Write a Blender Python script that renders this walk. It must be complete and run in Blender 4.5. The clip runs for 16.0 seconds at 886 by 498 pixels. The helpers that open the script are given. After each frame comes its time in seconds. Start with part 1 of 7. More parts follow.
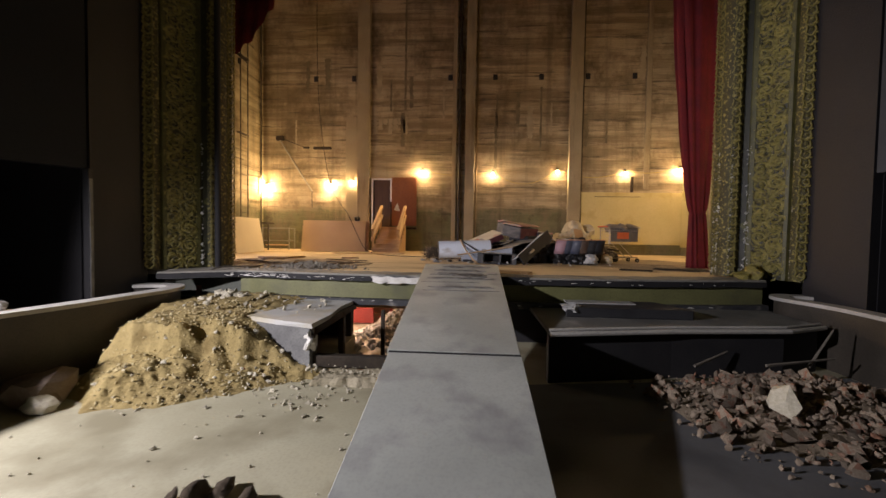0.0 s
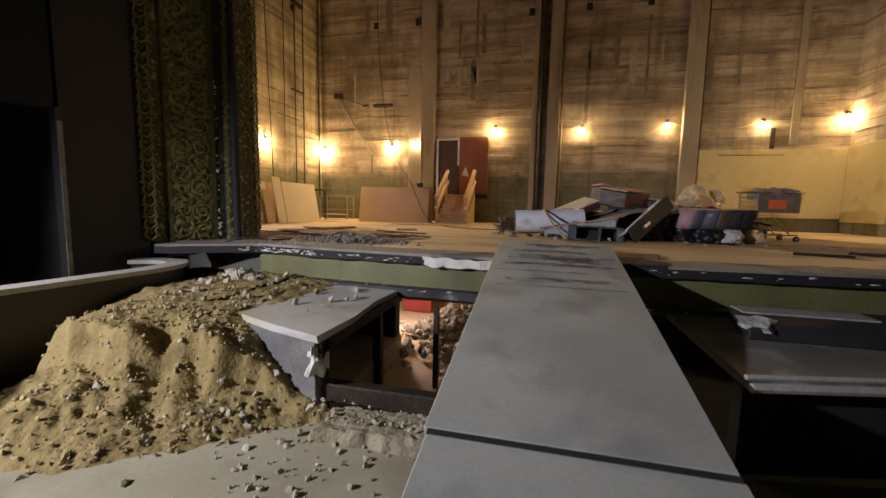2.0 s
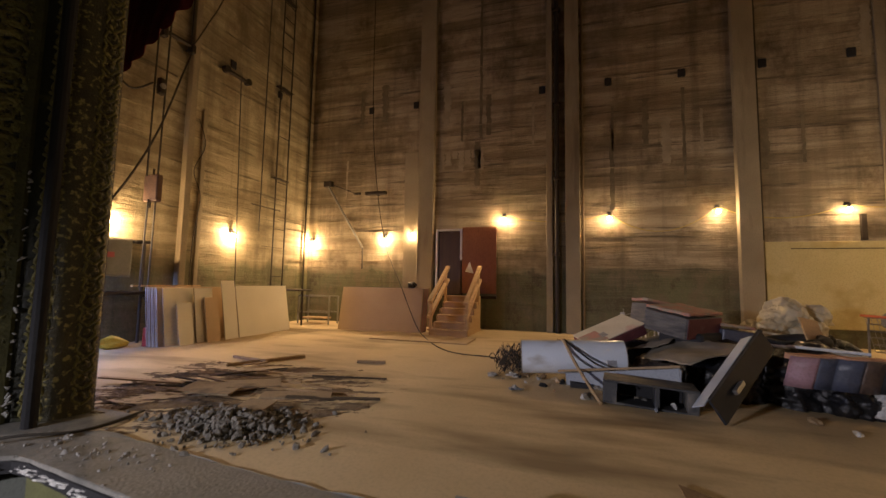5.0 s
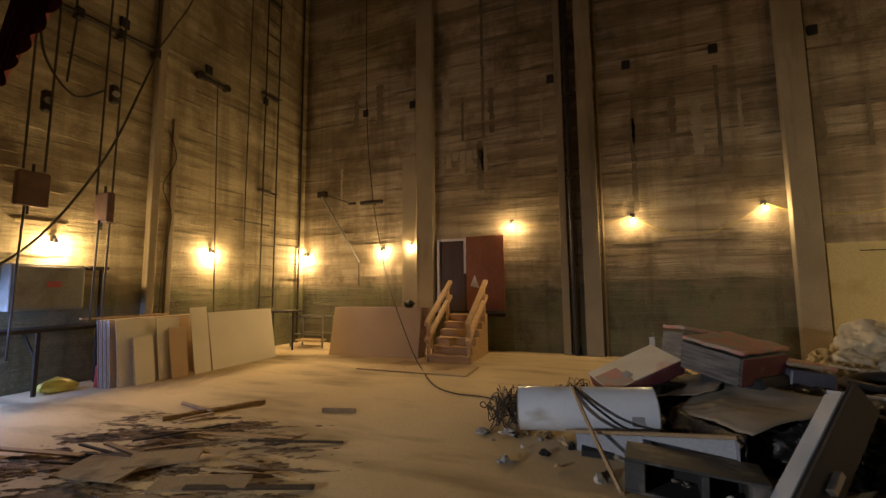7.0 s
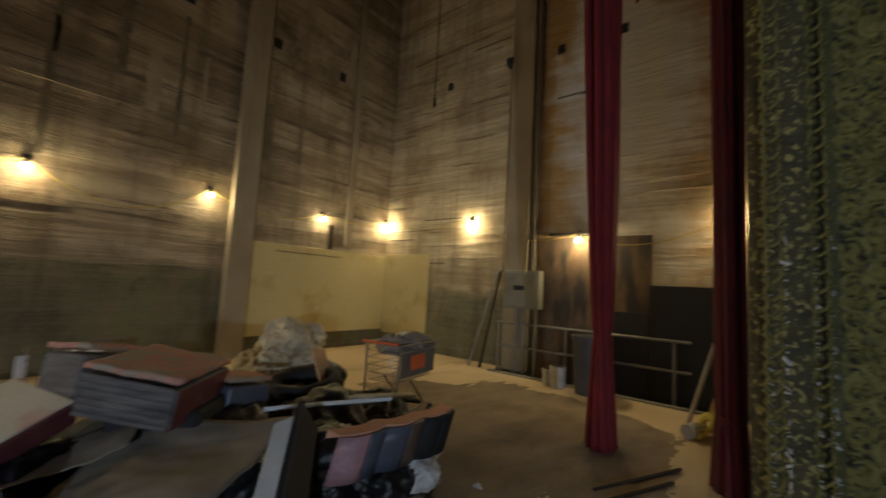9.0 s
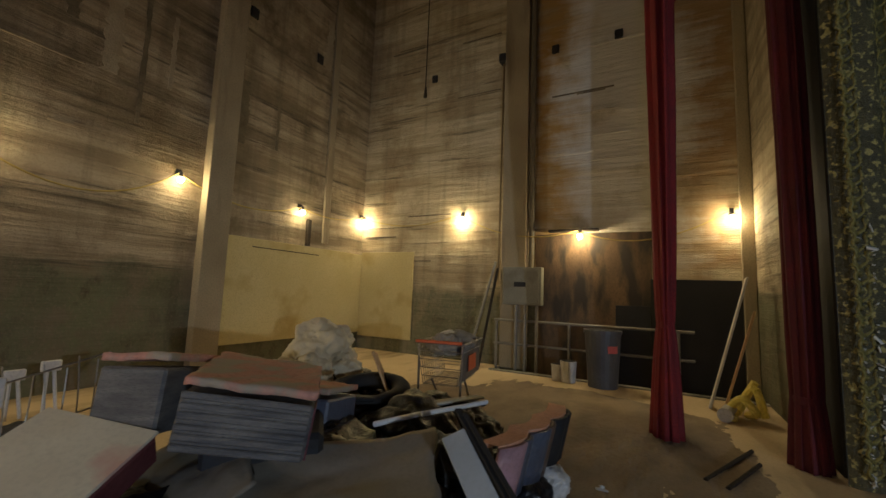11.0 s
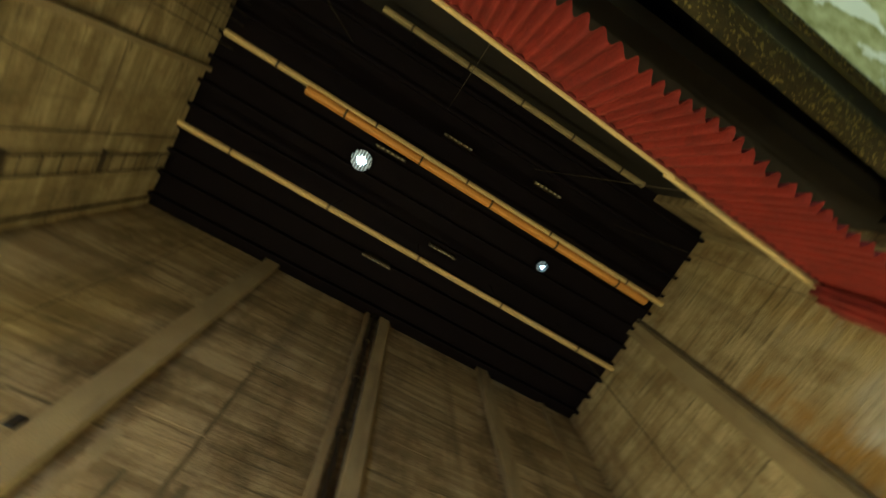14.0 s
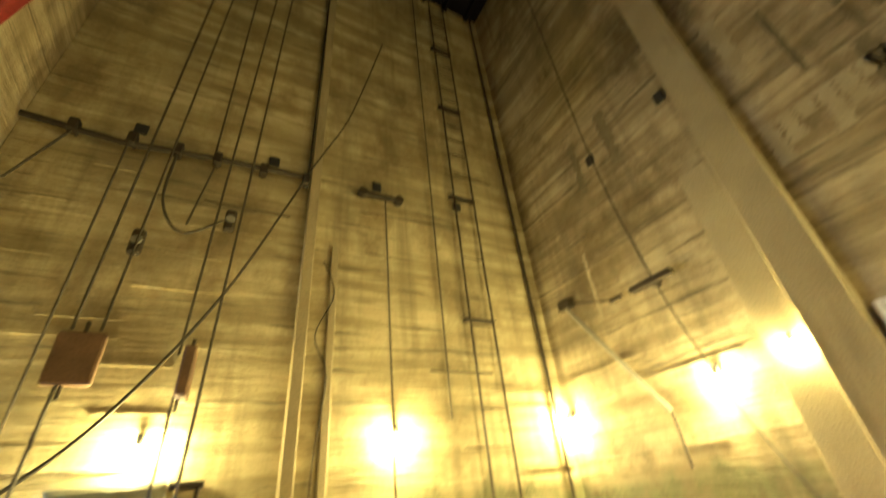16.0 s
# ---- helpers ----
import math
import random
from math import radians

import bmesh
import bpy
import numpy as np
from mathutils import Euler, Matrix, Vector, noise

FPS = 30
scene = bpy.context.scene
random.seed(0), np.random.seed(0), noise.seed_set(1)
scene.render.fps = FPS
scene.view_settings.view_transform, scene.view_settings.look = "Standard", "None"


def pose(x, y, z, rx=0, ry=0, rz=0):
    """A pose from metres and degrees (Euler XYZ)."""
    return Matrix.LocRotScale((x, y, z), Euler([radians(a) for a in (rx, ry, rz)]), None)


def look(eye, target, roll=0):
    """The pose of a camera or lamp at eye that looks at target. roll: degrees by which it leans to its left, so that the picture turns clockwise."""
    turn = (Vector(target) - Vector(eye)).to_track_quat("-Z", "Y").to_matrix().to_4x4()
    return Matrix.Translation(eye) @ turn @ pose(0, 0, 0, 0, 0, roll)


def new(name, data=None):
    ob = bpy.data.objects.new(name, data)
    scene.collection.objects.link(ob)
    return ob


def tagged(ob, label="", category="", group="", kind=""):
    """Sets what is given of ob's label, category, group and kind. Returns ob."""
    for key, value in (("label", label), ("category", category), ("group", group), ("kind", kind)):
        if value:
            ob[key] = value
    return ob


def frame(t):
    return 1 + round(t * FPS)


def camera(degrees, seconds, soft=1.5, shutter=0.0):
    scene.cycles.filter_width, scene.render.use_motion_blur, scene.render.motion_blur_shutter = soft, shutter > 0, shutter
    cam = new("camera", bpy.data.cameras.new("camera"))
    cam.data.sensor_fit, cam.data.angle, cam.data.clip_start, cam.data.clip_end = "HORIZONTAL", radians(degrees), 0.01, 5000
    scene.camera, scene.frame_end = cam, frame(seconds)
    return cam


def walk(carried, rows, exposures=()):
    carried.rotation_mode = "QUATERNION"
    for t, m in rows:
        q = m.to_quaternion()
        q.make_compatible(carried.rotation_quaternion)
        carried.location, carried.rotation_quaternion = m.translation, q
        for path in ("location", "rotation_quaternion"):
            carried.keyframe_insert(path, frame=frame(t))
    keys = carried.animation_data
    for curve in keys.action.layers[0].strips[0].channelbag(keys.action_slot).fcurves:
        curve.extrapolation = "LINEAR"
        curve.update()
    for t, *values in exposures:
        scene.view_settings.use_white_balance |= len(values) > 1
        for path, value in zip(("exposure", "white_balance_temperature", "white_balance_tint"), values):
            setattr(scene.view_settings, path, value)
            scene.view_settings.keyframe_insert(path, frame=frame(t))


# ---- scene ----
cam = camera(95.3, 16.0, shutter=0.3)
PATH = [
    (0, (-0.171, -2.296, 1.561), (-0.305, -0.302, 1.49), 0.9),
    (0.5, (-0.21, -1.708, 1.512), (-0.265, 0.289, 1.419), 0.9),
    (1, (-0.259, -1.229, 1.419), (-0.55, 0.745, 1.288), 1.1),
    (1.5, (-0.338, -0.729, 1.41), (-0.787, 1.208, 1.19), 1.6),
    (2, (-0.468, -0.18, 1.453), (-0.937, 1.752, 1.238), 1.2),
    (2.5, (-0.439, 0.231, 1.581), (-1.136, 2.087, 1.316), 0.8),
    (3, (-0.453, 0.688, 1.644), (-1.106, 2.574, 1.523), 2.8),
    (3.5, (-0.432, 1.185, 1.781), (-0.95, 3.116, 1.733), -0.1),
    (4, (-0.348, 1.685, 1.917), (-0.942, 3.594, 1.872), 2.0),
    (4.5, (-0.343, 2.087, 2.014), (-0.967, 3.987, 2.062), 1.1),
    (4.7, (-0.352, 2.271, 2.093), (-0.946, 4.175, 2.241), 1.0),
    (6.8, (-0.12, 3.751, 2.51), (-0.826, 5.611, 2.713), 0.0),
    (7, (-0.123, 3.9, 2.52), (-0.835, 5.759, 2.71), -0.5),
    (7.5, (-0.141, 4.294, 2.684), (-0.897, 6.134, 2.891), -0.9),
    (8, (-0.104, 4.749, 2.656), (-0.133, 6.732, 2.92), 0.1),
    (8.5, (-0.01, 5.217, 2.68), (0.968, 6.953, 2.853), 0.6),
    (9, (0.081, 5.657, 2.6), (1.623, 6.917, 2.782), 3.2),
    (9.2, (0.025, 5.838, 2.557), (1.71, 6.888, 2.801), 3.0),
    (11.3, (-0.599, 7.426, 2.406), (1.15, 8.37, 2.621), 2.2),
    (11.5, (-0.69, 7.564, 2.402), (0.907, 8.741, 2.654), 0.6),
    (12, (-0.974, 7.875, 2.556), (0.601, 8.926, 3.199), 0.9),
    (12.5, (-1.235, 8.019, 2.678), (0.23, 8.721, 3.844), -5.4),
    (13, (-1.448, 8.239, 2.782), (-0.341, 8.664, 4.393), -11.1),
    (13.5, (-1.798, 8.371, 2.821), (-1.024, 8.785, 4.618), -8.0),
    (14, (-2.108, 8.519, 2.809), (-1.778, 8.864, 4.751), -13.6),
    (14.5, (-2.369, 8.63, 2.727), (-2.357, 9.004, 4.692), -5.8),
    (15, (-2.456, 8.652, 2.756), (-2.767, 9.159, 4.666), -0.9),
    (15.5, (-2.604, 8.723, 2.736), (-3.459, 9.519, 4.359), -1.9),
    (16, (-3.017, 8.733, 2.574), (-4.492, 9.592, 3.616), -6.0),
]

EXPOSURE = [(0, 1.22, 5950, 21), (1.5, 1.0, 5900, 21), (3, 0.76, 5750, 20), (4.7, 0.6, 5800, 23), (7, 0.3, 5900, 13), (8, 0.15, 5600, 8), (9, 0.12, 4950, 4), (11.5, 0.18, 5000, 4),
            (12.5, 0.22, 4800, 3), (13, 1.65, 4900, -8), (13.5, 2.3, 5050, -16), (14.5, 2.25, 5150, -27), (15.2, 2.35, 5600, -38), (16, 2.2, 5750, -27)]
walk(cam, [(t, look(eye, target, roll)) for t, eye, target, roll in PATH], EXPOSURE)

# ---- world and light ----
world = bpy.data.worlds.new("night")
scene.world = world
world.use_nodes = True
world.node_tree.nodes["Background"].inputs[0].default_value = (0.03, 0.035, 0.05, 1)
world.node_tree.nodes["Background"].inputs[1].default_value = 0.02
WARM = (1.0, 0.635, 0.25)
BULBS = [(-8.93, 8.02, 3.32), (-8.93, 11.1, 3.37), (-8.85, 14.32, 3.5), (-6.09, 14.38, 3.57), (-5.12, 14.38, 3.7),
         (-2.2, 14.37, 4.13), (0.7, 14.38, 4.08), (3.3, 14.4, 4.18), (5.97, 14.38, 4.13), (8.08, 14.32, 4.27),
         (8.13, 11.4, 4.2), (8.0, 8.65, 3.68), (8.13, 6.07, 3.95)]
BULB_WATTS = [106, 112, 108, 92, 90, 56, 39, 27, 24, 42, 56, 46, 42]


def lamp(kind, name, m, watts, color, size):
    data = bpy.data.lights.new(name, kind)
    data.energy, data.color = watts, color
    if kind == "AREA":
        data.shape, data.size, data.size_y = "RECTANGLE", size, size
    else:
        data.shadow_soft_size = size
    ob = new(name, data)
    ob.matrix_world = m
    return ob


for i, (x, y, z) in enumerate(BULBS):
    lamp("POINT", "bulb_light", pose(x, y, z - 0.02), BULB_WATTS[i], WARM, 0.05)
# floodlight of the auditorium, on its stand beside the box front
FLOOD = (-6.5, -1.6, 2.95)
flood = lamp("SPOT", "flood_light", look(FLOOD, (-1.2, 2.2, 0.0)), 1130, (1.0, 0.95, 0.88), 0.09)
flood.data.spot_size, flood.data.spot_blend = radians(96), 0.6
# bluish daylight low on the left: lamp added before the wall, no opening built
lamp("AREA", "door_daylight", look((-8.95, 6.5, 1.9), (-8.0, 8.2, 0.86)), 100, (0.36, 0.5, 1.0), 0.6)
# lamp in the room under the stage
lamp("POINT", "cellar_light", pose(-2.75, 5.45, 0.3), 40, (1.0, 0.76, 0.55), 0.08)
# unseen spot added from below to brighten the auditorium ceiling
lamp("SPOT", "ceiling_bay_light", look((3.0, -6.0, 4.0), (6.0, 0.5, 11.0)), 950, (1.0, 0.9, 0.62), 0.2)

# ---- materials ----
MATS = {}


def mk(name, c1, c2, scale=4.0, rough=0.8, bump=0.2, stretch=(1, 1, 1), metal=0.0, c3=None, spots=(0.6, 0.72), fine=40.0, emit=0.0, rand=0.0, spot_scale=1.3, spot_stretch=(1, 1, 1), grit=0.55):
    """A two-scale noise material: broad tone, fine grain, and spots of a third colour."""
    if name in MATS:
        return MATS[name]
    m = bpy.data.materials.new(name)
    m.use_nodes = True
    nt, n = m.node_tree, m.node_tree.nodes
    b = n["Principled BSDF"]
    tc = n.new("ShaderNodeTexCoord")
    mp = n.new("ShaderNodeMapping")
    mp.inputs["Scale"].default_value = stretch
    nt.links.new(tc.outputs["Object"], mp.inputs[0])

    def noise_tex(s, detail, src):
        t = n.new("ShaderNodeTexNoise")
        t.inputs["Scale"].default_value, t.inputs["Detail"].default_value = s, detail
        nt.links.new(src, t.inputs["Vector"])
        return t.outputs["Fac"]

    def ramp(fac, a, bb):
        r = n.new("ShaderNodeMapRange")
        r.inputs[1].default_value, r.inputs[2].default_value = a, bb
        nt.links.new(fac, r.inputs[0])
        return r.outputs[0]

    def mix(fac, a, bb, mode="MIX"):
        x = n.new("ShaderNodeMix")
        x.data_type, x.blend_type = "RGBA", mode
        if isinstance(fac, float):
            x.inputs[0].default_value = fac
        else:
            nt.links.new(fac, x.inputs[0])
        for sock, v in ((x.inputs[6], a), (x.inputs[7], bb)):
            if isinstance(v, tuple):
                sock.default_value = (*v, 1)
            else:
                nt.links.new(v, sock)
        return x.outputs[2]

    broad = noise_tex(scale, 6, mp.outputs[0])
    grain = noise_tex(fine, 4, mp.outputs[0])
    col = mix(ramp(broad, 0.3, 0.7), c1, c2)
    dark = tuple(v * 0.62 for v in c1)
    col = mix(ramp(grain, 0.45, 0.75), col, mix(grit, col, dark))
    if c3:
        mp2 = n.new("ShaderNodeMapping")
        mp2.inputs["Scale"].default_value = spot_stretch
        nt.links.new(tc.outputs["Object"], mp2.inputs[0])
        s = noise_tex(spot_scale, 7, mp2.outputs[0])
        col = mix(ramp(s, *spots), col, c3)
    if rand:
        oi = n.new("ShaderNodeObjectInfo")
        rr = n.new("ShaderNodeMapRange")
        rr.inputs[3].default_value, rr.inputs[4].default_value = 1 - rand, 1 + rand
        nt.links.new(oi.outputs["Random"], rr.inputs[0])
        hs = n.new("ShaderNodeHueSaturation")
        nt.links.new(rr.outputs[0], hs.inputs["Value"])
        nt.links.new(col, hs.inputs["Color"])
        col = hs.outputs[0]
    nt.links.new(col, b.inputs["Base Color"])
    b.inputs["Metallic"].default_value = metal
    r = n.new("ShaderNodeMapRange")
    r.inputs[3].default_value, r.inputs[4].default_value = max(rough - 0.12, 0.03), min(rough + 0.12, 1)
    nt.links.new(broad, r.inputs[0])
    nt.links.new(r.outputs[0], b.inputs["Roughness"])
    if bump:
        bp = n.new("ShaderNodeBump")
        bp.inputs["Strength"].default_value, bp.inputs["Distance"].default_value = bump, 0.02
        add = n.new("ShaderNodeMath")
        add.operation = "MULTIPLY_ADD"
        nt.links.new(grain, add.inputs[0])
        add.inputs[1].default_value = grit * 1.8
        nt.links.new(broad, add.inputs[2])
        nt.links.new(add.outputs[0], bp.inputs["Height"])
        nt.links.new(bp.outputs[0], b.inputs["Normal"])
    if emit:
        nt.links.new(col, b.inputs["Emission Color"])
        b.inputs["Emission Strength"].default_value = emit
    if name.startswith("sooty_grid"):
        b.inputs["Specular IOR Level"].default_value = 0.05
    MATS[name] = m
    return m


def board_concrete(name, base, pale, stain, low, low_z=2.6, patch=None):
    """Concrete cast against boards: level board marks, run-down stains, a painted dado up to low_z."""
    m = bpy.data.materials.new(name)
    m.use_nodes = True
    nt, n = m.node_tree, m.node_tree.nodes
    b = n["Principled BSDF"]
    tc = n.new("ShaderNodeTexCoord")

    def tex(stretch, s, detail=5, rough=0.6):
        mp = n.new("ShaderNodeMapping")
        mp.inputs["Scale"].default_value = stretch
        nt.links.new(tc.outputs["Object"], mp.inputs[0])
        t = n.new("ShaderNodeTexNoise")
        t.inputs["Scale"].default_value, t.inputs["Detail"].default_value, t.inputs["Roughness"].default_value = s, detail, rough
        nt.links.new(mp.outputs[0], t.inputs["Vector"])
        return t.outputs["Fac"]

    def ramp(fac, a, bb, lo=0.0, hi=1.0):
        r = n.new("ShaderNodeMapRange")
        for k, v in zip((1, 2, 3, 4), (a, bb, lo, hi)):
            r.inputs[k].default_value = v
        nt.links.new(fac, r.inputs[0])
        return r.outputs[0]

    def mix(fac, a, bb, mode="MIX"):
        x = n.new("ShaderNodeMix")
        x.data_type, x.blend_type = "RGBA", mode
        nt.links.new(fac, x.inputs[0])
        for sock, v in ((x.inputs[6], a), (x.inputs[7], bb)):
            if isinstance(v, tuple):
                sock.default_value = (*v, 1)
            else:
                nt.links.new(v, sock)
        return x.outputs[2]

    def math2(op, a, bb):
        x = n.new("ShaderNodeMath")
        x.operation = op
        for sock, v in zip(x.inputs, (a, bb)):
            if isinstance(v, (int, float)):
                sock.default_value = v
            else:
                nt.links.new(v, sock)
        return x.outputs[0]

    boards = tex((0.3, 0.3, 3.6), 1.0, 4, 0.6)
    lines = tex((0.45, 0.45, 8.0), 1.0, 5, 0.7)
    blot = tex((1, 1, 0.8), 0.7, 9, 0.7)
    runs = tex((2.6, 2.6, 0.12), 1.0, 5, 0.6)
    fine = tex((1, 1, 1), 22.0, 5, 0.7)
    col = mix(ramp(boards, 0.4, 0.6), base, pale)
    col = mix(ramp(blot, 0.47, 0.66), col, stain)
    col = mix(ramp(lines, 0.56, 0.66, 0, 0.8), col, tuple(v * 0.32 for v in base))
    col = mix(ramp(runs, 0.52, 0.7, 0, 0.55), col, tuple(v * 0.45 for v in base))
    col = mix(ramp(fine, 0.5, 0.75, 0, 0.4), col, tuple(v * 0.5 for v in base))
    if patch:
        for centre, radius, colour in patch:
            vm = n.new("ShaderNodeVectorMath")
            vm.operation = "SUBTRACT"
            vm.inputs[1].default_value = centre
            nt.links.new(tc.outputs["Object"], vm.inputs[0])
            sc = n.new("ShaderNodeVectorMath")
            sc.operation = "DIVIDE"
            sc.inputs[1].default_value = radius
            nt.links.new(vm.outputs[0], sc.inputs[0])
            ln = n.new("ShaderNodeVectorMath")
            ln.operation = "LENGTH"
            nt.links.new(sc.outputs[0], ln.inputs[0])
            d = math2("ADD", ln.outputs["Value"], ramp(blot, 0.3, 0.7, -0.5, 0.5))
            d = math2("ADD", d, ramp(boards, 0.35, 0.65, -0.3, 0.3))
            col = mix(ramp(d, 1.2, 0.45), col, colour)
    sep = n.new("ShaderNodeSeparateXYZ")
    nt.links.new(tc.outputs["Object"], sep.inputs[0])
    edge = math2("ADD", sep.outputs[2], ramp(blot, 0.3, 0.7, -0.3, 0.3))
    patchy = tex((0.9, 0.9, 0.6), 1.7, 9, 0.75)
    dado = mix(ramp(blot, 0.45, 0.62), low, tuple(v * 1.7 for v in low))
    dado = mix(ramp(patchy, 0.5, 0.6, 0, 0.75), dado, tuple(v * 0.62 for v in base))
    dado = mix(ramp(patchy, 0.46, 0.36, 0, 0.85), dado, (low[0] * 0.5, low[1] * 0.4, low[2] * 0.45))
    dado = mix(ramp(runs, 0.55, 0.7, 0, 0.6), dado, tuple(v * 0.4 for v in low))
    dado = mix(ramp(fine, 0.52, 0.7, 0, 0.5), dado, tuple(v * 0.6 for v in pale))
    col = mix(ramp(edge, low_z + 0.12, low_z - 0.12, 0, 0.86), col, dado)
    nt.links.new(col, b.inputs["Base Color"])
    b.inputs["Roughness"].default_value = 0.88
    bp = n.new("ShaderNodeBump")
    bp.inputs["Strength"].default_value, bp.inputs["Distance"].default_value = 0.7, 0.05
    h = math2("ADD", math2("MULTIPLY", boards, 1.2), lines)
    h = math2("ADD", h, math2("MULTIPLY", fine, 0.35))
    nt.links.new(h, bp.inputs["Height"])
    nt.links.new(bp.outputs[0], b.inputs["Normal"])
    return m


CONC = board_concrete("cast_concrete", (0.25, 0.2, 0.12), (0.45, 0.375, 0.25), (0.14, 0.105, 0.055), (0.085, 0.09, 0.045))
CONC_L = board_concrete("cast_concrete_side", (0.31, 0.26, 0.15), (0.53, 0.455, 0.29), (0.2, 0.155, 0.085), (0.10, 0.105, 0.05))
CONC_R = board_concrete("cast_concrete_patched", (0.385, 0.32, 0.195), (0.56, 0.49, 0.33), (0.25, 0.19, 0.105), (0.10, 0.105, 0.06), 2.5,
                        (((8.25, 9.1, 6.8), (0.5, 0.75, 5.0), (0.34, 0.215, 0.065)), ((8.25, 6.5, 7.2), (0.5, 0.9, 4.6), (0.3, 0.2, 0.085)),
                         ((8.25, 7.8, 6.6), (0.5, 1.25, 3.8), (0.54, 0.515, 0.46))))
PILA = mk("smooth_concrete", (0.28, 0.23, 0.145), (0.38, 0.325, 0.215), 1.2, 0.85, 0.25, c3=(0.18, 0.145, 0.09), spots=(0.55, 0.7), spot_stretch=(2, 2, 0.3))
STAGE = mk("dusty_stage_boards", (0.56, 0.43, 0.235), (0.69, 0.55, 0.325), 0.7, 0.72, 0.08, c3=(0.27, 0.195, 0.1), spots=(0.51, 0.72), spot_scale=0.6, spot_stretch=(0.8, 2.8, 1), grit=0.3)
LIP = mk("worn_lip_concrete", (0.22, 0.21, 0.18), (0.3, 0.28, 0.24), 3, 0.8, 0.3, c3=(0.1, 0.1, 0.09), spots=(0.55, 0.65))
GREEN = mk("olive_paint", (0.135, 0.135, 0.055), (0.19, 0.19, 0.075), 2, 0.5, 0.08, c3=(0.10, 0.10, 0.05), spots=(0.55, 0.7))
BLACK = mk("black_paint_and_hole_shade", (0.011, 0.011, 0.013), (0.02, 0.019, 0.02), 3, 0.78, 0.15)
WHITE = mk("chipped_plaster", (0.6, 0.58, 0.53), (0.75, 0.73, 0.68), 8, 0.85, 0.3)
PITFLOOR = mk("pit_floor_screed", (0.335, 0.31, 0.205), (0.435, 0.41, 0.29), 0.8, 0.8, 0.12, c3=(0.24, 0.215, 0.135), spots=(0.48, 0.7), spot_scale=1.4, grit=0.25)
SOIL = mk("yellow_rubble_soil", (0.225, 0.165, 0.055), (0.33, 0.255, 0.105), 2.6, 0.95, 0.8, c3=(0.17, 0.12, 0.04), spots=(0.54, 0.7), fine=28, spot_scale=2.6, grit=0.5)
STONE = mk("broken_plaster_lumps", (0.4, 0.36, 0.25), (0.55, 0.51, 0.41), 6, 0.9, 0.4, rand=0.25)
SOILST = mk("soil_crumbs", (0.34, 0.27, 0.12), (0.46, 0.39, 0.22), 6, 0.95, 0.3)
BRICKY = mk("broken_brick_lumps", (0.17, 0.125, 0.085), (0.3, 0.245, 0.18), 6, 0.92, 0.5, c3=(0.2, 0.1, 0.06), spots=(0.55, 0.62), rand=0.6)
RAMP = mk("grey_ramp_board", (0.295, 0.31, 0.285), (0.415, 0.43, 0.395), 1.3, 0.5, 0.08, c3=(0.2, 0.2, 0.2), spots=(0.5, 0.78), spot_scale=2.4, grit=0.25)
RAMPDARK = mk("scuffed_ramp_strip", (0.09, 0.088, 0.085), (0.24, 0.24, 0.24), 9, 0.65, 0.15, stretch=(1, 2, 1), c3=(0.33, 0.33, 0.33), spots=(0.47, 0.6), spot_scale=11, spot_stretch=(0.6, 1.3, 1), grit=0.3)
AUDI = mk("charcoal_wall_paint", (0.0095, 0.009, 0.011), (0.016, 0.015, 0.017), 1.5, 0.6, 0.2)
AUDIC = mk("peeling_ceiling_plaster", (0.2, 0.2, 0.06), (0.5, 0.48, 0.27), 2.2, 0.85, 0.4, stretch=(1, 2.2, 1), c3=(0.66, 0.66, 0.6), spots=(0.55, 0.6), spot_scale=0.9, spot_stretch=(1, 2.5, 1))
GRID = mk("sooty_gridiron_steel", (0.0055, 0.0045, 0.0085), (0.008, 0.0065, 0.011), 2, 0.8, 0.1)
ORN = mk("tarnished_gilt", (0.15, 0.132, 0.032), (0.31, 0.265, 0.065), 6, 0.4, 0.8, c3=(0.04, 0.034, 0.014), spots=(0.52, 0.66), spot_scale=8, fine=70)
GILTR = mk("worn_gilt_roll", (0.035, 0.032, 0.013), (0.085, 0.075, 0.026), 6, 0.45, 0.8, c3=(0.34, 0.29, 0.085), spots=(0.55, 0.63), spot_scale=20, fine=70)
ORNBACK = mk("dark_moulding_and_recess_shade", (0.018, 0.018, 0.010), (0.034, 0.034, 0.015), 4, 0.5, 0.35, c3=(0.10, 0.10, 0.025), spots=(0.62, 0.7), spot_scale=5)
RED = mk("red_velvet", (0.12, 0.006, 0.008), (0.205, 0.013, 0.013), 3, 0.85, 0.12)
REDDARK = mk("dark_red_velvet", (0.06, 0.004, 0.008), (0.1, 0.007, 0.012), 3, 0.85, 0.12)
WOOD = mk("raw_pine", (0.5, 0.32, 0.14), (0.62, 0.43, 0.22), 2, 0.65, 0.15, stretch=(1, 9, 9), rand=0.12)
BATTEN = mk("pine_batten", (0.42, 0.33, 0.17), (0.55, 0.44, 0.25), 2, 0.6, 0.1, stretch=(0.4, 6, 6))
BATTEN_O = mk("varnished_batten", (0.46, 0.21, 0.04), (0.56, 0.29, 0.07), 2, 0.45, 0.1, stretch=(0.4, 6, 6))
PLY = mk("red_brown_plywood", (0.22, 0.075, 0.028), (0.3, 0.115, 0.045), 1.5, 0.55, 0.08, stretch=(1, 1, 0.3))
DRY = mk("cream_plasterboard", (0.74, 0.69, 0.55), (0.82, 0.77, 0.63), 1.2, 0.8, 0.04, grit=0.12)
